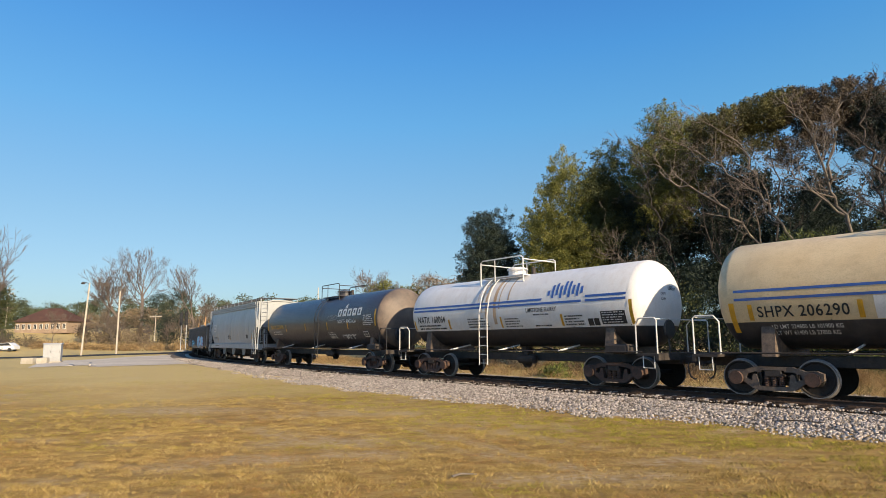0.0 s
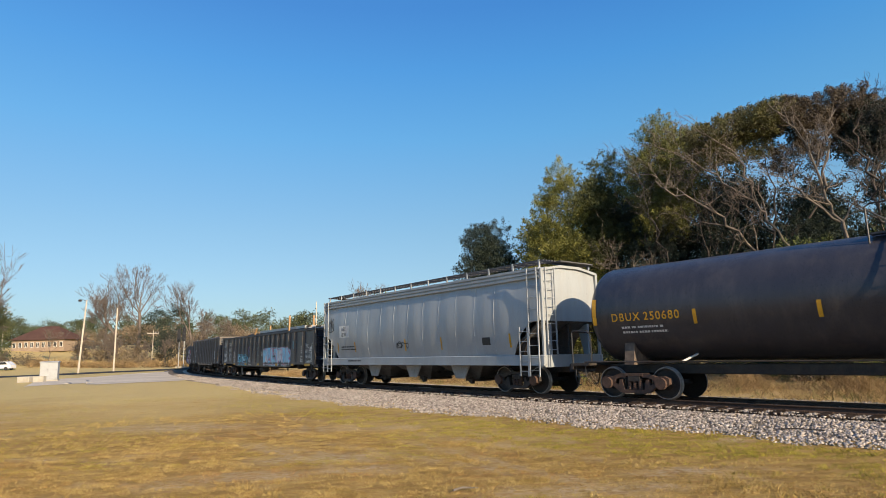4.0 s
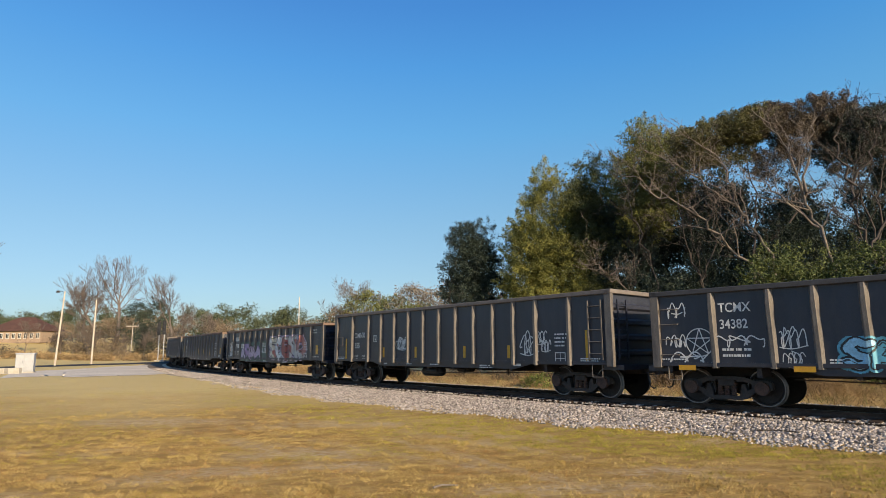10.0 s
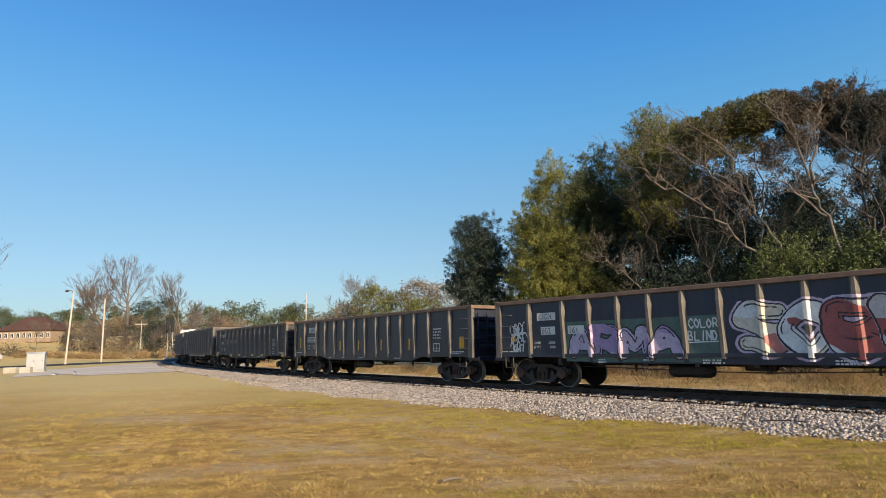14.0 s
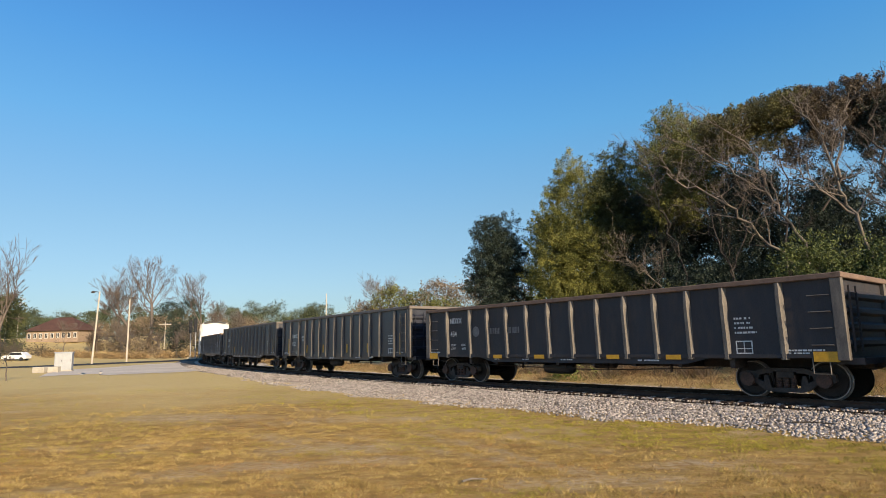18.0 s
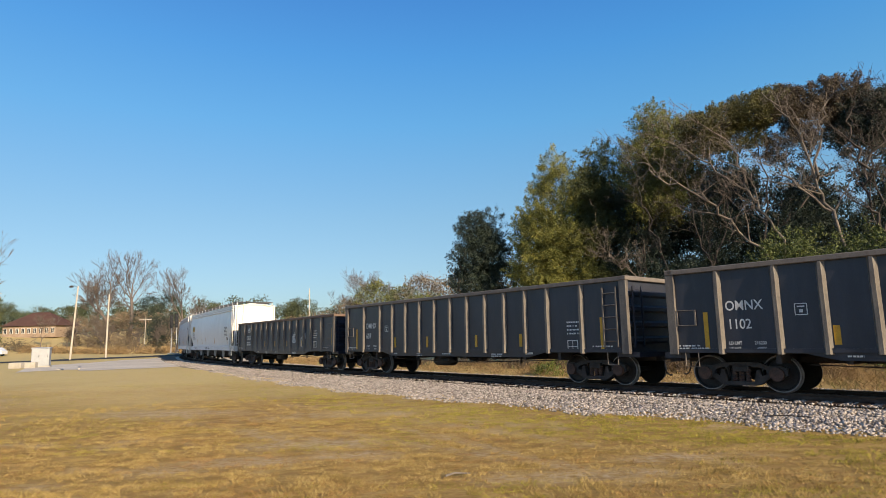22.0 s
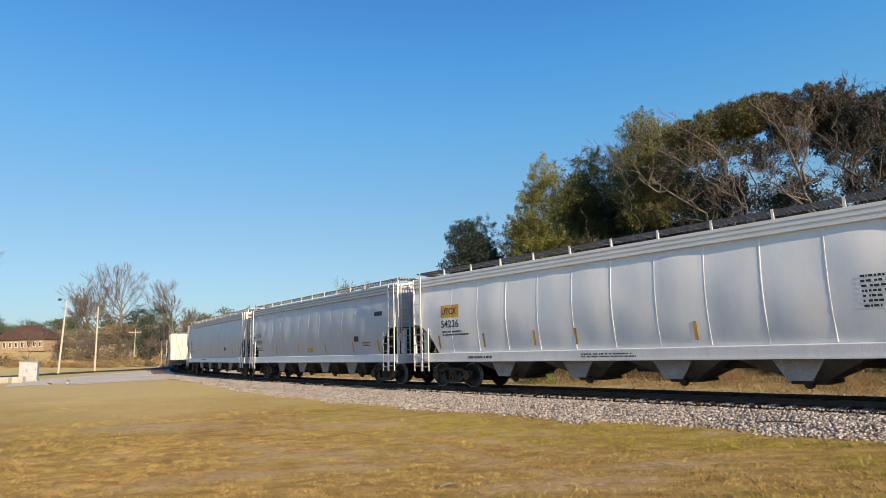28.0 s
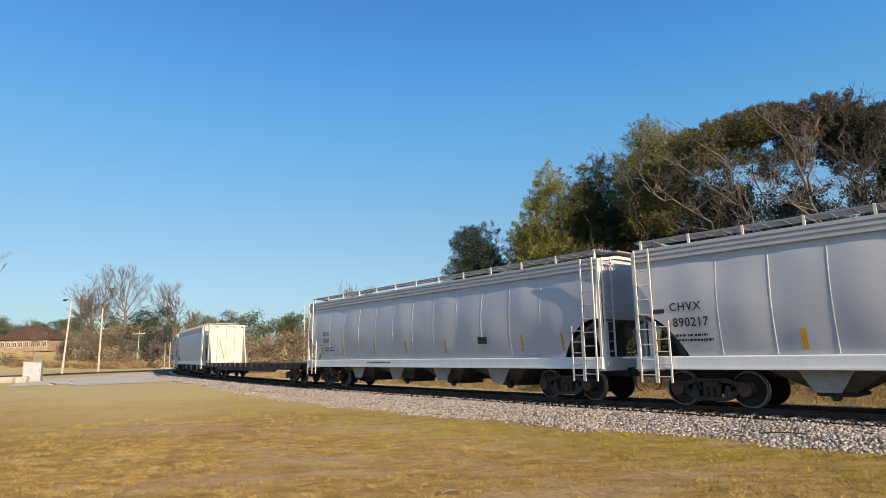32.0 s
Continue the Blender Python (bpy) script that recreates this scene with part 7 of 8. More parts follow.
for k, (x, y, w) in enumerate(((12.0, 24.1, 0.9), (8.4, 28.6, 0.6), (14.4, 21.2, 0.9), (10.4, 26.2, 0.5), (6.0, 33.5, 0.7))):
    g = np.random.default_rng(570 + k)
    n = int(1500 * w)
    heap = np.c_[x + g.normal(0, w * 0.5, n), y + g.normal(0, w * 0.5, n), np.zeros(n)]
    heap[:, 2] = np.abs(g.normal(0, 0.22, n)) * np.exp(-((heap[:, 0] - x) ** 2 + (heap[:, 1] - y) ** 2) / w ** 2)
    blades("brush_heap", heap, 0.4, 0.006, straw if k % 2 == 0 else straw_brown, 580 + k, "heap of tangled dry straw brush beside the track", "brush", 1.3)
g = np.random.default_rng(53)
weed = np.concatenate([beside(240, s, s + g.uniform(0.8, 2.0), o, o + 0.9, 530 + k) for k, (s, o) in enumerate(zip(g.uniform(-18, 24, 14), g.uniform(5.0, 9.0, 14)))])
blades("weed_clumps", weed, 0.85, 0.012, leaf_brown, 54, "brown weed clumps behind the track", "weeds", 0.7)

# ---- lawn blades and loose stones ----
def blade_shade(name, a, b):
    return shade(name, a, b, 0.9, scale=3.4, fine=14, bump=0, island=0.42, contrast=0.85, grit=0.5, stretch=(0.6, 1.3, 1))


lawn_tan = blade_shade("straw_blades", (0.48, 0.345, 0.13), (0.31, 0.215, 0.072))
lawn_green = blade_shade("olive_blades", (0.39, 0.325, 0.058), (0.24, 0.21, 0.036))
lawn_rust = blade_shade("rusty_blades", (0.40, 0.225, 0.082), (0.215, 0.12, 0.046))
lawn_pale = blade_shade("pale_straw_blades", (0.51, 0.375, 0.145), (0.38, 0.27, 0.095))


def lawn_points(n, r0, r1, seed):
    g = np.random.default_rng(seed)
    r = np.sqrt(g.uniform(r0 ** 1.2, r1 ** 1.2, n) ** (2 / 1.2))
    a = np.radians(g.uniform(-40, 41, n))
    x, y = r * np.sin(a), r * np.cos(a)
    s_, lat = track_offset(x, y)
    rim = lat - ballast_edge(s_)          # negative out on the lawn
    ok = rim < g.normal(-0.05, 0.16, len(x))
    return x[ok], y[ok], rim[ok]


for n, r0, r1, tall, wide, seed in ((300000, 6.0, 15.0, 0.026, 0.0032, 61), (130000, 15.0, 32.0, 0.028, 0.0055, 62), (25000, 32.0, 50.0, 0.030, 0.009, 63)):
    x, y, rim = lawn_points(n, r0, r1, seed)
    g = np.random.default_rng(seed)
    z = ground_z(x, y)
    green = ripple(x, y, 0.16, 3.0, 2.4) + 0.5 * ripple(x, y, 0.7, 5.0) - 0.06 + 0.62 * np.exp(-((rim + 1.5) / 1.5) ** 2) + 0.16 * g.normal(0, 1, len(x))
    rust = ripple(x, y, 0.3, 9.0, 2.2) + 0.5 * ripple(x, y, 1.4, 6.0) + 0.2 * g.normal(0, 1, len(x))
    bare = bare_spots(x, y) * 0.75 > g.random(len(x))
    tuft = ripple(x, y, 3.1, 2.0) + 0.5 * ripple(x, y, 7.5, 4.0, 1.2) + 0.3 * ripple(x, y, 0.9, 8.0)
    kind_ = np.where(green > 0.09, 1, np.where(rust > 0.12, 2, 0))
    for k, (m, label) in enumerate(((lawn_tan if r0 < 15 else lawn_pale, "dormant straw-coloured turf blades"), (lawn_green, "olive-green turf blades"), (lawn_rust, "rusty-brown turf blades"))):
        on = (kind_ == k) & ~bare & (tuft > -0.02 + 0.1 * g.normal(0, 1, len(x)))
        blades("turf", np.c_[x, y, z][on], tall * (1.15 if k == 1 else 1.0), wide, m, seed + k, label, "grass", 0.8)


x, y, rim = lawn_points(15000, 5.5, 21.0, 67)
shaggy = (ripple(x, y, 0.9, 21.0) + 0.5 * ripple(x, y, 3.0, 22.0) > 0.0) & (bare_spots(x, y) < 0.3)
x, y, rim = x[shaggy], y[shaggy], rim[shaggy]
g = np.random.default_rng(68)
for k, m, label in ((0, lawn_tan, "taller straw-coloured grass tufts"), (1, lawn_green, "taller olive grass tufts")):
    pick = (np.exp(-((rim + 1.5) / 1.6) ** 2) + 0.35 * g.random(len(x)) > 0.5) == bool(k)
    px_, py_ = np.repeat(x[pick], 10), np.repeat(y[pick], 10)
    px_, py_ = px_ + g.normal(0, 0.035, len(px_)), py_ + g.normal(0, 0.035, len(py_))
    blades("grass_tufts", np.c_[px_, py_, ground_z(px_, py_)], 0.055, 0.0038, m, 69 + k, label, "grass", 0.9)


def stones(name, pts, size, material, seed, label):
    """Angular stones: eight-sided lumps, each stretched and turned."""
    g = np.random.default_rng(seed)
    p = np.asarray(pts, float)
    n = len(p)
    base = np.array([(1, 0, 0), (-1, 0, 0), (0, 1, 0), (0, -1, 0), (0, 0, 1), (0, 0, -1)], float)
    v = base[None] * g.uniform(0.55, 1.25, (n, 6, 1)) + g.normal(0, 0.16, (n, 6, 3))
    q = g.normal(0, 1, (n, 4))
    q /= np.linalg.norm(q, axis=1, keepdims=True)
    w, x, y, z = q.T
    rot = np.stack([1 - 2 * (y * y + z * z), 2 * (x * y - z * w), 2 * (x * z + y * w), 2 * (x * y + z * w), 1 - 2 * (x * x + z * z), 2 * (y * z - x * w), 2 * (x * z - y * w), 2 * (y * z + x * w), 1 - 2 * (x * x + y * y)], 1).reshape(n, 3, 3)
    v = np.einsum("nij,nkj->nki", rot, v) * (size * g.uniform(0.6, 1.35, (n, 1, 1)))
    v[..., 2] *= 0.8
    v = v + p[:, None]
    tri = np.array([(0, 2, 4), (2, 1, 4), (1, 3, 4), (3, 0, 4), (2, 0, 5), (1, 2, 5), (3, 1, 5), (0, 3, 5)])
    fs = (np.arange(n)[:, None, None] * 6 + tri[None]).reshape(-1, 3)
    return tagged(link_mesh(name, raw_mesh(name, v.reshape(-1, 3), fs, material)), label, "ballast stones", kind="stuff")


def bed_height(o):
    return np.maximum(0.0, np.interp(o, [b[0] for b in BED], [b[1] for b in BED]))


def bed_points(n, s0, s1, o0, o1, seed, thin_out=False):
    g = np.random.default_rng(seed)
    ss, oo = g.uniform(s0, s1, n), g.uniform(o0, o1, n)
    if thin_out:
        keep_ = g.random(n) < np.clip((oo - ballast_edge(ss) + 0.15) / 0.7, 0, 1)
        ss, oo = ss[keep_], oo[keep_]
    gap = np.abs((ss + 30.25) % 0.5 - 0.25)
    clear = ~((gap < 0.125) & (np.abs(oo) < 1.42))
    ss, oo = ss[clear], oo[clear]
    return np.array([on_line(a, b, c) for a, b, c in zip(ss, oo, bed_height(oo) + 0.008 + 0.05 * (np.abs(oo) < 1.5))])


stones("ballast_stones", bed_points(46000, -13, 20, -6.6, -0.82, 71, True), 0.037, MAT["ballast_stone"], 71, "loose pale crushed-stone ballast beside the rails")
stones("ballast_stones", bed_points(17000, 20, 62, -6.8, -0.82, 72, True), 0.047, MAT["ballast_stone"], 72, "loose pale crushed-stone ballast beside the rails")
stones("ballast_stones", bed_points(9000, -13, 40, 0.6, 3.2, 73), 0.042, MAT["ballast_stone"], 73, "loose pale crushed-stone ballast behind the rails")

# ---- yard, road and far things ----
strip("gravel_yard", [(-31.5, 46.5, -37.5, 56.5), (-29.0, 50.5, -40.5, 64.0), (-26.5, 46.8, -38.5, 68.0), (-20.8, 48.5, -36.5, 82.0), (-17.8, 51.5, -35.5, 96.0), (-18.5, 60.0, -36.5, 108.0)], MAT["gravel"], "pale grey gravel yard between lawn and road", "gravel", 0.02, 1.6)
strip("road", [(-110, 52, -112, 64), (-74, 64, -78, 76), (-57, 73, -62, 84), (-47, 82, -53, 93), (-37, 93, -43, 104), (-24, 108, -30, 118)], MAT["road"], "dark asphalt road crossing beyond the yard", "road", 0.035)

cabinet_grey = shade("pale_grey_metal", (0.38, 0.39, 0.40), (0.33, 0.34, 0.35), 0.5, 0.1, scale=2, fine=25, bump=0.05)
concrete = shade("concrete", (0.48, 0.44, 0.37), (0.38, 0.35, 0.29), 0.9, scale=2, fine=25, bump=0.4)
cab = tagged(new("signal_cabinet"), "pale grey metal signal cabinet on the gravel yard", "cabinet")
cab.matrix_basis = pose(-37.4, 58.2, 0.02, 0, 0, 24)
bm = bmesh.new()
box(bm, -0.72, 0.72, -0.55, 0.55, 0.1, 1.72, 0.02)
part("body", bm, cabinet_grey, cab)
bm = bmesh.new()
prism(bm, [(-0.62, 1.72), (0.62, 1.72), (0.6, 1.78), (0, 1.83), (-0.6, 1.78)], -0.78, 0.78, "x")
part("roof", bm, cabinet_grey, cab)
for x in (-0.36, 0.36):
    bm = bmesh.new()
    box(bm, x - 0.33, x + 0.33, -0.575, -0.55, 0.2, 1.64, 0.006)
    d_ = part("door", bm, cabinet_grey, cab)
    bm = bmesh.new()
    rod(bm, [(x + 0.24, -0.61, 0.9), (x + 0.24, -0.61, 1.1)], 0.015, 5)
    part("handle", bm, MAT["steel"], d_)
bm = bmesh.new()
box(bm, -0.8, 0.8, -0.62, 0.62, 0.0, 0.1)
part("base", bm, concrete, cab)
for k, (x, y, w) in enumerate(((-37.7, 55.3, 1.1), (-36.2, 55.0, 0.9))):
    bm = bmesh.new()
    box(bm, -w / 2, w / 2, -0.3, 0.3, 0, 0.55, 0.04)
    tagged(link_mesh("concrete_block", to_mesh("concrete_block", bm, concrete), at=pose(x, y, 0.0, 0, 0, 8 * k)), "weathered tan concrete block beside the cabinet", "concrete block", "blocks by the cabinet")

wood_pole = shade("grey_wooden_pole", (0.58, 0.51, 0.42), (0.46, 0.40, 0.32), 0.9, scale=2, fine=20, stretch=(4, 4, 0.5))


def pole(label, x, y, height, top_x, arms=0, lamp=False, r=0.14):
    z = float(ground_z(x, y)[0])
    p = tagged(new("utility_pole"), label, "utility pole", "poles along the road")
    p.location = (x, y, z - 0.1)
    bm = bmesh.new()
    rod(bm, [(0, 0, 0), (top_x, 0, height)], r, 8, r2=r * 0.65)
    part("pole", bm, wood_pole, p)
    for k in range(arms):
        bm = bmesh.new()
        box(bm, top_x - 1.3, top_x + 1.3, -0.2, -0.08, height - 0.7 - k * 0.9, height - 0.55 - k * 0.9)
        arm = part("crossarm", bm, wood_pole, p)
        for q in (-1.15, -0.5, 0.5, 1.15):
            bm = bmesh.new()
            lathe(bm, [(height - 0.55 - k * 0.9, 0.05), (height - 0.4 - k * 0.9, 0.07), (height - 0.34 - k * 0.9, 0.02)], 6, "z", at=(top_x + q, -0.14, 0))
            part("insulator", bm, cabinet_grey, arm)
    if lamp:
        bm = bmesh.new()
        rod(bm, [(top_x, 0, height - 0.2), (top_x - 0.5, 0, height + 0.05), (top_x - 0.9, 0, height + 0.05)], 0.04, 5)
        lathe(bm, [(height - 0.18, 0.24), (height - 0.05, 0.28), (height + 0.12, 0.1)], 10, "z", at=(top_x - 0.95, 0, 0))
        part("lamp_head", bm, MAT["steel"], p, "dark floodlight head")
    return p


pole("leaning wooden pole with a floodlight", -51.1, 85.7, 10.4, 0.55, lamp=True)
pole("plain upright wooden pole", -50.3, 93.4, 9.8, 0.05)
pole("wooden power pole with crossarms", -101.5, 140.0, 11.5, 0.2, 2)
pole("wooden power pole with crossarms", -108.0, 145.0, 9.5, 0.1, 1)
pole("thin tall pole beyond the trees", -31.1, 150.0, 14.2, 0.0, 0, r=0.16)
pole("thin wooden pole in the thicket", -62.0, 130.0, 7.6, 0.1, 1, r=0.09)
for x, y in ((-44.6, 105.0), (-47.2, 109.0)):
    sgl = tagged(new("railway_signal"), "dark railway signal head on a pale mast", "railway signal", "signals at the crossing")
    sgl.location = (x, y, 0)
    bm = bmesh.new()
    rod(bm, [(0, 0, 0), (0, 0, 6.7)], 0.08, 8)
    part("mast", bm, cabinet_grey, sgl)
    bm = bmesh.new()
    box(bm, -0.3, 0.3, -0.2, -0.12, 4.6, 6.9, 0.02)
    hd = part("backboard", bm, MAT["black"], sgl)
    for z in (5.0, 5.75, 6.5):
        bm = bmesh.new()
        lathe(bm, [(-0.45, 0.14), (-0.2, 0.14), (-0.2, 0.02)], 10, "y", at=(0, 0, z))
        part("lamp_hood", bm, MAT["black"], hd)
    bm = bmesh.new()
    box(bm, -0.4, 0.4, -0.4, 0.4, 0, 0.25)
    part("base", bm, concrete, sgl)

brick = shade("tan_brick", (0.36, 0.28, 0.21), (0.28, 0.21, 0.155), 0.9, scale=0.8, fine=9)
roof_brown = shade("brown_shingles", (0.12, 0.066, 0.052), (0.085, 0.05, 0.042), 0.9, scale=0.8, fine=6)
roof_orange = shade("orange_roof", (0.40, 0.13, 0.06), (0.30, 0.10, 0.05), 0.9, scale=0.8, fine=6)
pane_dark = shade("dark_window_glass", (0.03, 0.035, 0.04), (0.02, 0.022, 0.025), 0.1, scale=1, fine=5, bump=0)


def house(label, x, y, w, d, eave, rise, wall_m, roof_m, windows):
    z = float(ground_z(x, y)[0])
    h = tagged(new("house"), label, "house", "far houses")
    h.location = (x, y, z - 0.3)
    bm = bmesh.new()
    box(bm, -w / 2, w / 2, -d / 2, d / 2, 0, eave)
    part("wall", bm, wall_m, h)
    bm = bmesh.new()
    e = 0.6
    lo = [bm.verts.new(p) for p in ((-w / 2 - e, -d / 2 - e, eave), (w / 2 + e, -d / 2 - e, eave), (w / 2 + e, d / 2 + e, eave), (-w / 2 - e, d / 2 + e, eave))]
    hi = [bm.verts.new(p) for p in ((-w / 2 + d * 0.5, 0, eave + rise), (w / 2 - d * 0.5, 0, eave + rise))]
    for q in ((lo[0], lo[1], hi[1], hi[0]), (lo[1], lo[2], hi[1]), (lo[2], lo[3], hi[0], hi[1]), (lo[3], lo[0], hi[0]), (lo[3], lo[2], lo[1], lo[0])):
        bm.faces.new(q)
    part("roof", bm, roof_m, h)
    for k in range(windows):
        wx = -w / 2 + w * (k + 0.5) / windows
        bm = bmesh.new()
        box(bm, wx - 0.4, wx + 0.4, -d / 2 - 0.06, -d / 2 + 0.04, eave * 0.35, eave * 0.8)
        wn = part("window", bm, MAT["white"], h)
        for sx in (-0.18, 0.18):
            bm = bmesh.new()
            box(bm, wx + sx - 0.13, wx + sx + 0.13, -d / 2 - 0.1, -d / 2 - 0.062, eave * 0.38, eave * 0.77)
            part("pane", bm, pane_dark, wn)
    return h


house("low tan brick house with a brown hipped roof", -100.2, 155.0, 13.0, 9.0, 2.9, 3.5, brick, roof_brown, 9)
house("brick house with an orange roof among trees", -59.0, 172.0, 12.0, 8.0, 3.0, 2.2, brick, roof_orange, 4)

van_white = shade("white_car_paint", (0.75, 0.75, 0.74), (0.68, 0.68, 0.67), 0.25, scale=1, fine=20, bump=0)
car_ = tagged(new("parked_car"), "white car parked beyond the road", "car")
car_.matrix_basis = pose(-79.5, 110, float(ground_z(-79.5, 110)[0]), 0, 0, 6)
bm = bmesh.new()
prism(bm, [(-2.1, 0.35), (-2.1, 0.8), (-1.9, 0.95), (-1.2, 1.0), (-0.6, 1.5), (1.2, 1.55), (1.9, 1.0), (2.1, 0.9), (2.1, 0.35)], -0.85, 0.85)
part("body", bm, van_white, car_)
bm = bmesh.new()
prism(bm, [(-1.0, 1.03), (-0.55, 1.43), (1.1, 1.47), (1.5, 1.03)], -0.87, 0.87)
part("glazing", bm, pane_dark, car_)
for x in (-1.35, 1.3):
    for y in (-0.8, 0.8):
        bm = bmesh.new()
        lathe(bm, [(-0.1, 0.05), (-0.1, 0.32), (0.1, 0.32), (0.1, 0.05)], 12, "y", at=(x, y, 0.32))
        part("wheel", bm, MAT["black"], car_)

# bare trees and thickets round the far houses
haze_bark = shade("winter_twigs", (0.20, 0.165, 0.14), (0.13, 0.105, 0.09), 0.9, scale=1, fine=6, bump=0)
for k, (x, y, h, r, ln) in enumerate(((-75.5, 150, 24.0, 0.6, 0.02), (-79.5, 148, 21.5, 0.5, -0.03), (-61.5, 150, 21.0, 0.5, 0.03), (-88.0, 158, 15.0, 0.35, 0), (-61.0, 156, 14, 0.35, 0.05), (-84.8, 112, 24.0, 0.5, 0.02), (-100.0, 124, 18, 0.4, 0.1), (-56.0, 165, 12.5, 0.3, 0))):
    bare_tree("tall bare winter tree near the far houses", x, y, h, r, (ln, 0), 140 + k, haze_bark, 6, 0.42, 0.026, 3, 0.2, "bare winter trees", 0.17, 0.8)
bare_tree("small bare shrub at the lawn's edge", -30.2, 41.0, 2.9, 0.05, (0.1, 0), 120, bark, 5, 0.6, 0.010, 3, 0.2)
bare_tree("bare winter tree behind the train", -14.5, 120, 15.5, 0.25, (-0.1, 0), 121, haze_bark, 6, 0.52, 0.022, 3, 0.15, "bare winter trees", 0.16, 0.80)
bare_tree("bare winter tree behind the train", -8.5, 112, 14.5, 0.25, (0.05, 0), 122, haze_bark, 6, 0.52, 0.022, 3, 0.15, "bare winter trees", 0.16, 0.80)
bare_tree("bare winter tree behind the train", -17.5, 124, 11.5, 0.2, (-0.2, 0), 123, haze_bark, 6, 0.52, 0.022, 3, 0.15, "bare winter trees", 0.16, 0.80)


for k in range(13):
    gq = random.Random(700 + k)
    bare_tree("brushy bare winter shrub on the bank", -82 + 2.6 * k + gq.uniform(-1, 1), 130 + gq.uniform(-4, 6), gq.uniform(4.0, 8.5), 0.1, (gq.uniform(-0.2, 0.2), 0), 700 + k, haze_bark, 5, 0.5, 0.022, 3, 0.12, "bare winter shrubs", 0.18, 0.8)


def far_clumps(name, label, material, spots, per, blob, size, seed, category="woods"):
    """Distant foliage: clumps of leaves round lobes (x, y, foot, top, half width)."""
    g = np.random.default_rng(seed)
    pts = []
    for x, y, z0, z1, w, n in spots:
        z0 = z0 + float(ground_z(x, y)[0])
        z1 = z1 + float(ground_z(x, y)[0])
        u = g.random(n) ** 0.8
        rad = w * np.sqrt(np.clip(1 - (2 * u - 0.9) ** 2 * 0.75, 0.05, 1)) * np.sqrt(g.random(n))
        a = g.uniform(0, 6.28, n)
        pts.append(np.c_[x + rad * np.cos(a), y + rad * np.sin(a), z0 + (z1 - z0) * u])
    return tagged(link_mesh(name, leaf_mesh(name, np.concatenate(pts), per, blob, size, material, seed)), label, category, kind="stuff")


# pine green lightened: the haze of distance is mixed into the leaf colour
leaf_far = leaf_shade("far_hazy_pine_green", (0.095, 0.110, 0.050), (0.055, 0.068, 0.036), 0.3)
leaf_tan = leaf_shade("tan_winter_twigs", (0.24, 0.18, 0.115), (0.16, 0.12, 0.08), 0.3)
g = np.random.default_rng(90)
spots = [(-250 + 3.1 * k + g.normal(0, 2), 270 + g.normal(0, 14), 0, g.uniform(9.0, 15.5), g.uniform(3.5, 6), 50) for k in range(100)]
far_clumps("far_woods", "distant line of dark green pines", leaf_far, spots, 22, 1.0, 0.45, 91)
spots = [(-150 + 5 * k + g.normal(0, 2), 215 + g.normal(0, 8), 0, g.uniform(3, 8), g.uniform(3, 5), 30) for k in range(32)]
far_clumps("far_thicket", "distant brown winter thicket", leaf_tan, spots, 22, 0.9, 0.35, 92, "thicket")
spots = [(-80 + 3.0 * k, 138 + g.normal(0, 3), 0, g.uniform(3.5, 7.5), g.uniform(1.8, 3.2), 26) for k in range(12)]
far_clumps("thicket", "brown winter thicket on the bank", leaf_brown, spots, 26, 0.6, 0.2, 93, "thicket")
far_clumps("thicket", "tan dry brush on the bank", leaf_tan, [(-80 + 3.2 * k, 133 + g.normal(0, 2), 0, g.uniform(1.5, 3.5), 2.2, 18) for k in range(10)], 26, 0.5, 0.18, 94, "thicket")
far_clumps("evergreen_shrubs", "dark evergreen shrubs by the crossing", leaf_dark, [(-60, 132, 0, 7.5, 3.0, 60), (-55.5, 134, 0, 5, 2.2, 36), (-66, 140, 4, 12, 3.4, 60), (-66, 150, 5, 14, 3.5, 60)], 40, 0.5, 0.17, 95, "shrub")
far_clumps("pine_clump", "dark pines beside the far road", leaf_mixed, [(-90.5, 122, 0.5, 11.8, 3.4, 130), (-95.5, 124, 1, 11.0, 4.0, 120), (-101, 126, 1, 10.5, 4.0, 100), (-107, 128, 1, 12, 5, 110)], 40, 0.6, 0.2, 96, "trees")
far_clumps("scrub", "olive scrub behind the train", leaf_olive, [(-11.0, 112, 0, 12, 4.5, 110), (-5.5, 108, 0, 10.5, 4.5, 110), (-1.0, 104, 0, 9.0, 4.5, 100)], 40, 0.6, 0.2, 97, "shrub")
far_clumps("scrub", "tan scrub behind the train", leaf_tan, [(-16, 114, 0, 9, 4.0, 70), (-2, 106, 0, 12.0, 5, 100), (5, 104, 0, 12.5, 6, 120), (-22, 118, 0, 7, 4, 60), (-28, 122, 0, 6, 4, 60), (-34, 127, 0, 4.5, 4, 60), (-40, 131, 0, 4.5, 4, 60), (-46, 136, 0, 4, 4, 50), (10, 100, 0, 11, 6, 90)], 40, 0.7, 0.2, 98, "shrub")
far_clumps("thicket", "low brown winter thicket on the slope", leaf_brown, [(-112 + 2.4 * k, 121 + g.normal(0, 4), 0, g.uniform(0.8, 2.2), 2.2, 16) for k in range(14)], 26, 0.5, 0.16, 88, "thicket")
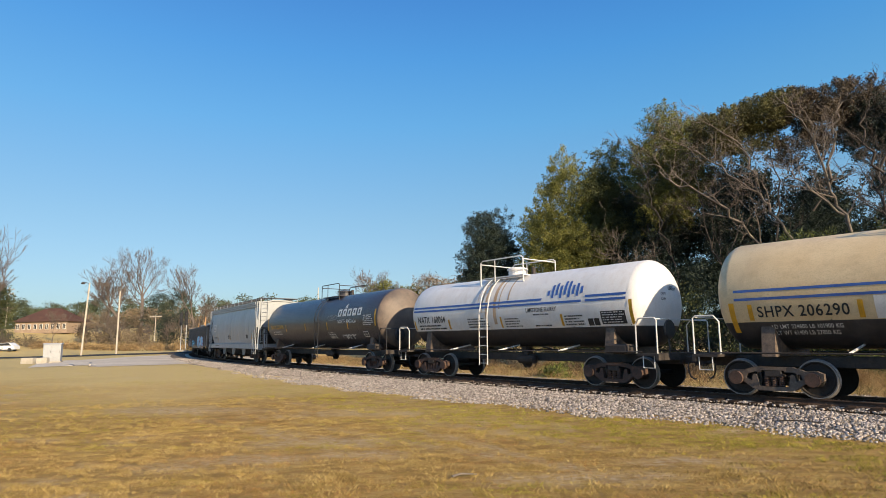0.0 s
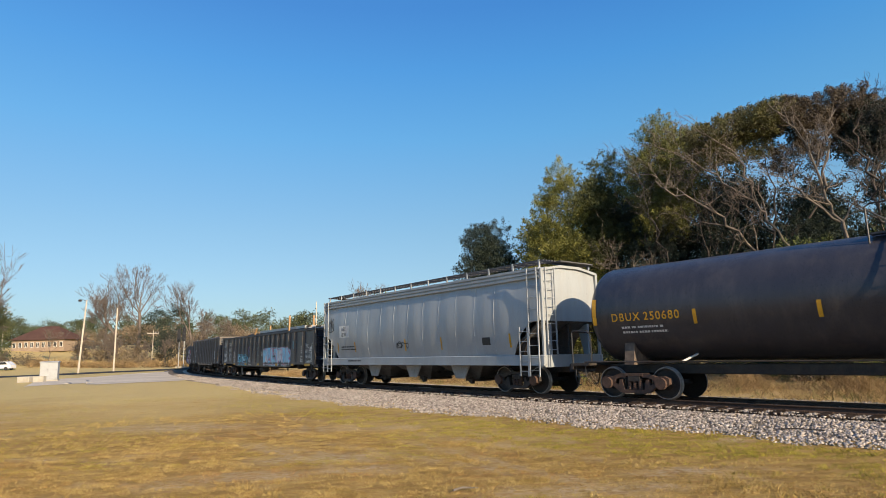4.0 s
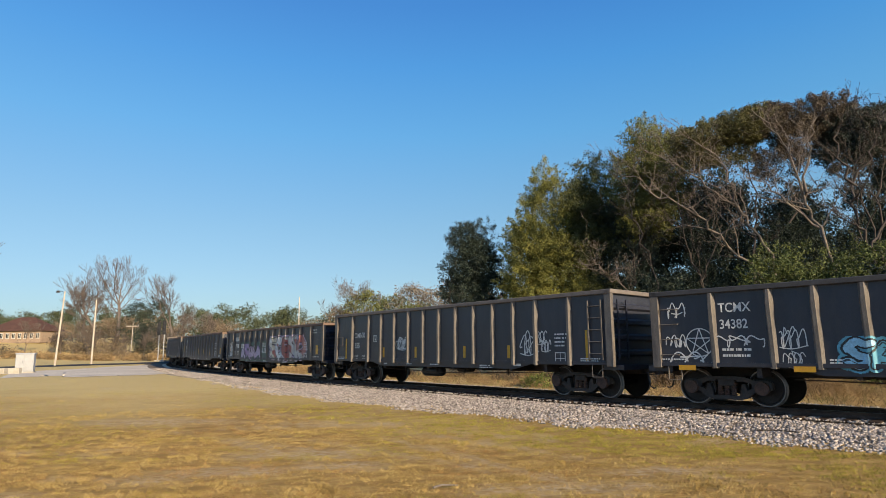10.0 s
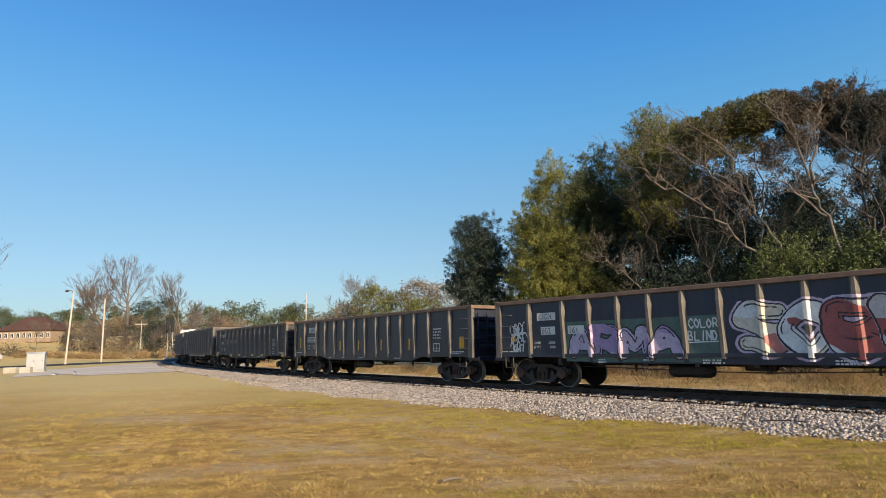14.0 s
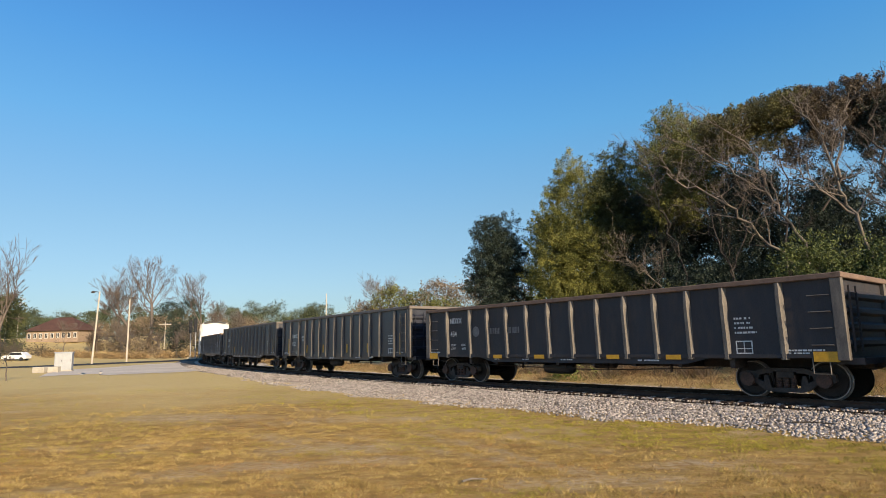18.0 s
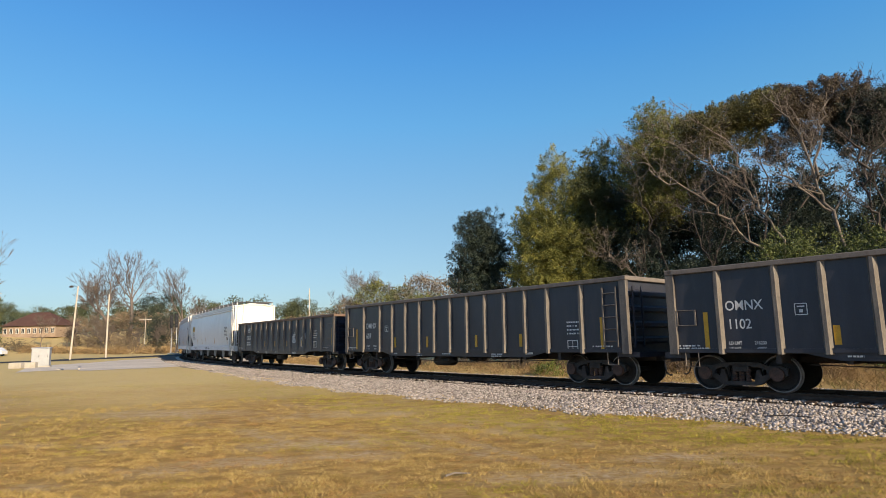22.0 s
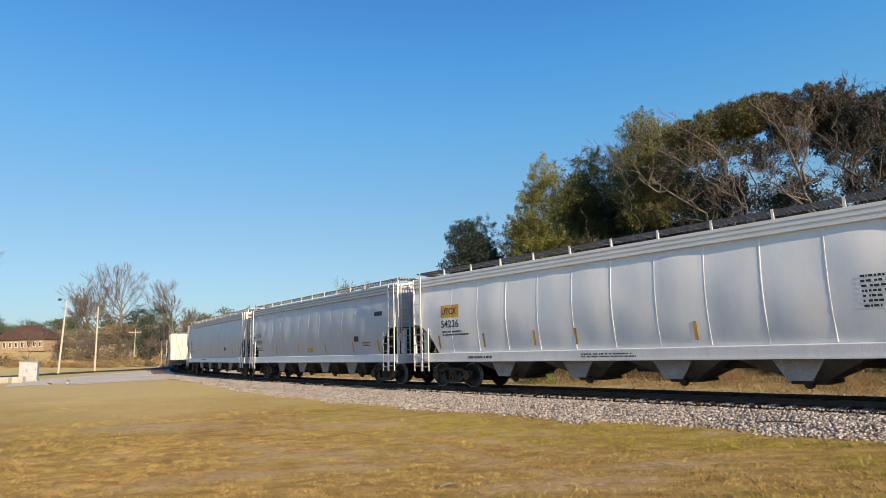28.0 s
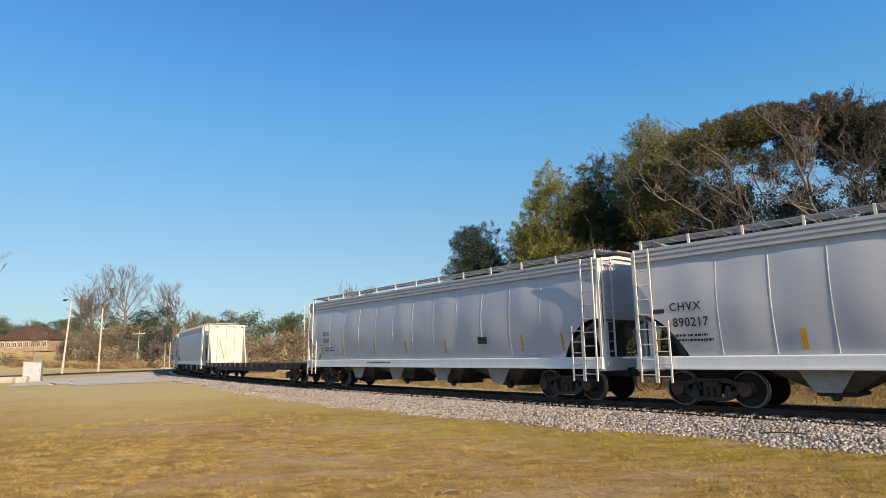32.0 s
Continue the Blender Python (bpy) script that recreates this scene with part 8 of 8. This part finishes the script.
tan_bank = [(-80 + 2.2 * k, 120 + g.normal(0, 1.5), 0, 0.8, 2.0, 20) for k in range(16)]
far_clumps("bank_grass", "tan dry grass on the road bank", straw, tan_bank, 30, 0.5, 0.16, 99, "grass")

# fallen sticks
for k, (x, y, turn, ln) in enumerate(((0.25, 8.2, 20, 0.34), (10.0, 10.9, -52, 0.9), (7.1, 12.3, -30, 0.75))):
    z = float(ground_z(x, y)[0]) + (0.03 if k == 0 else 0.06)
    bm = bmesh.new()
    rod(bm, [(-ln / 2, 0, 0), (-ln * 0.1, 0.03, 0.015), (ln / 2, -0.02, 0.0)], 0.018, 6, r2=0.010)
    tagged(link_mesh("stick", to_mesh("stick", bm, pale_bark if k == 0 else dark_bark), at=pose(x, y, z, 0, 0, turn)), "fallen broken stick lying on the ground", "stick", "fallen sticks")



# ---- the whole train rolls forward along the line ----
RUN = [(0.0, 0.0), (4.0, 27.44), (8.0, 54.91), (12.0, 83.03), (16.0, 111.21), (20.0, 139.6), (24.0, 168.66), (28.0, 198.0), (32.0, 227.03)]


def rolled(t):
    """Metres that the train has gone after t seconds."""
    for (t0, a), (t1, b) in zip(RUN, RUN[1:]):
        if t <= t1 + 1e-6:
            return a + (b - a) * (t - t0) / (t1 - t0)
    return RUN[-1][1]


def car_pose(mid, truck_at, t):
    s = mid - rolled(t)
    z = RAIL_Z - math.sin(radians(CANT)) * 0.75
    front, back = on_line(s - truck_at, 0, z), on_line(s + truck_at, 0, z)
    c, d = (front + back) / 2, front - back
    return Matrix.Translation(c) @ Matrix.Rotation(math.atan2(d.y, d.x), 4, "Z") @ Matrix.Rotation(radians(-CANT), 4, "X")


def motions():
    times = [k * 0.5 for k in range(65)]
    for car, truck_at, mid in FLEET:
        walk(car, [(t, car_pose(mid, truck_at, t)) for t in times])
    turn_times = [k / 15 for k in range(481)]
    for w in WHEELS:
        x = w.location.x
        walk(w, [(t, pose(x, 0, 0.457, 0, math.degrees(rolled(t) / 0.457), 0)) for t in turn_times])


motions()
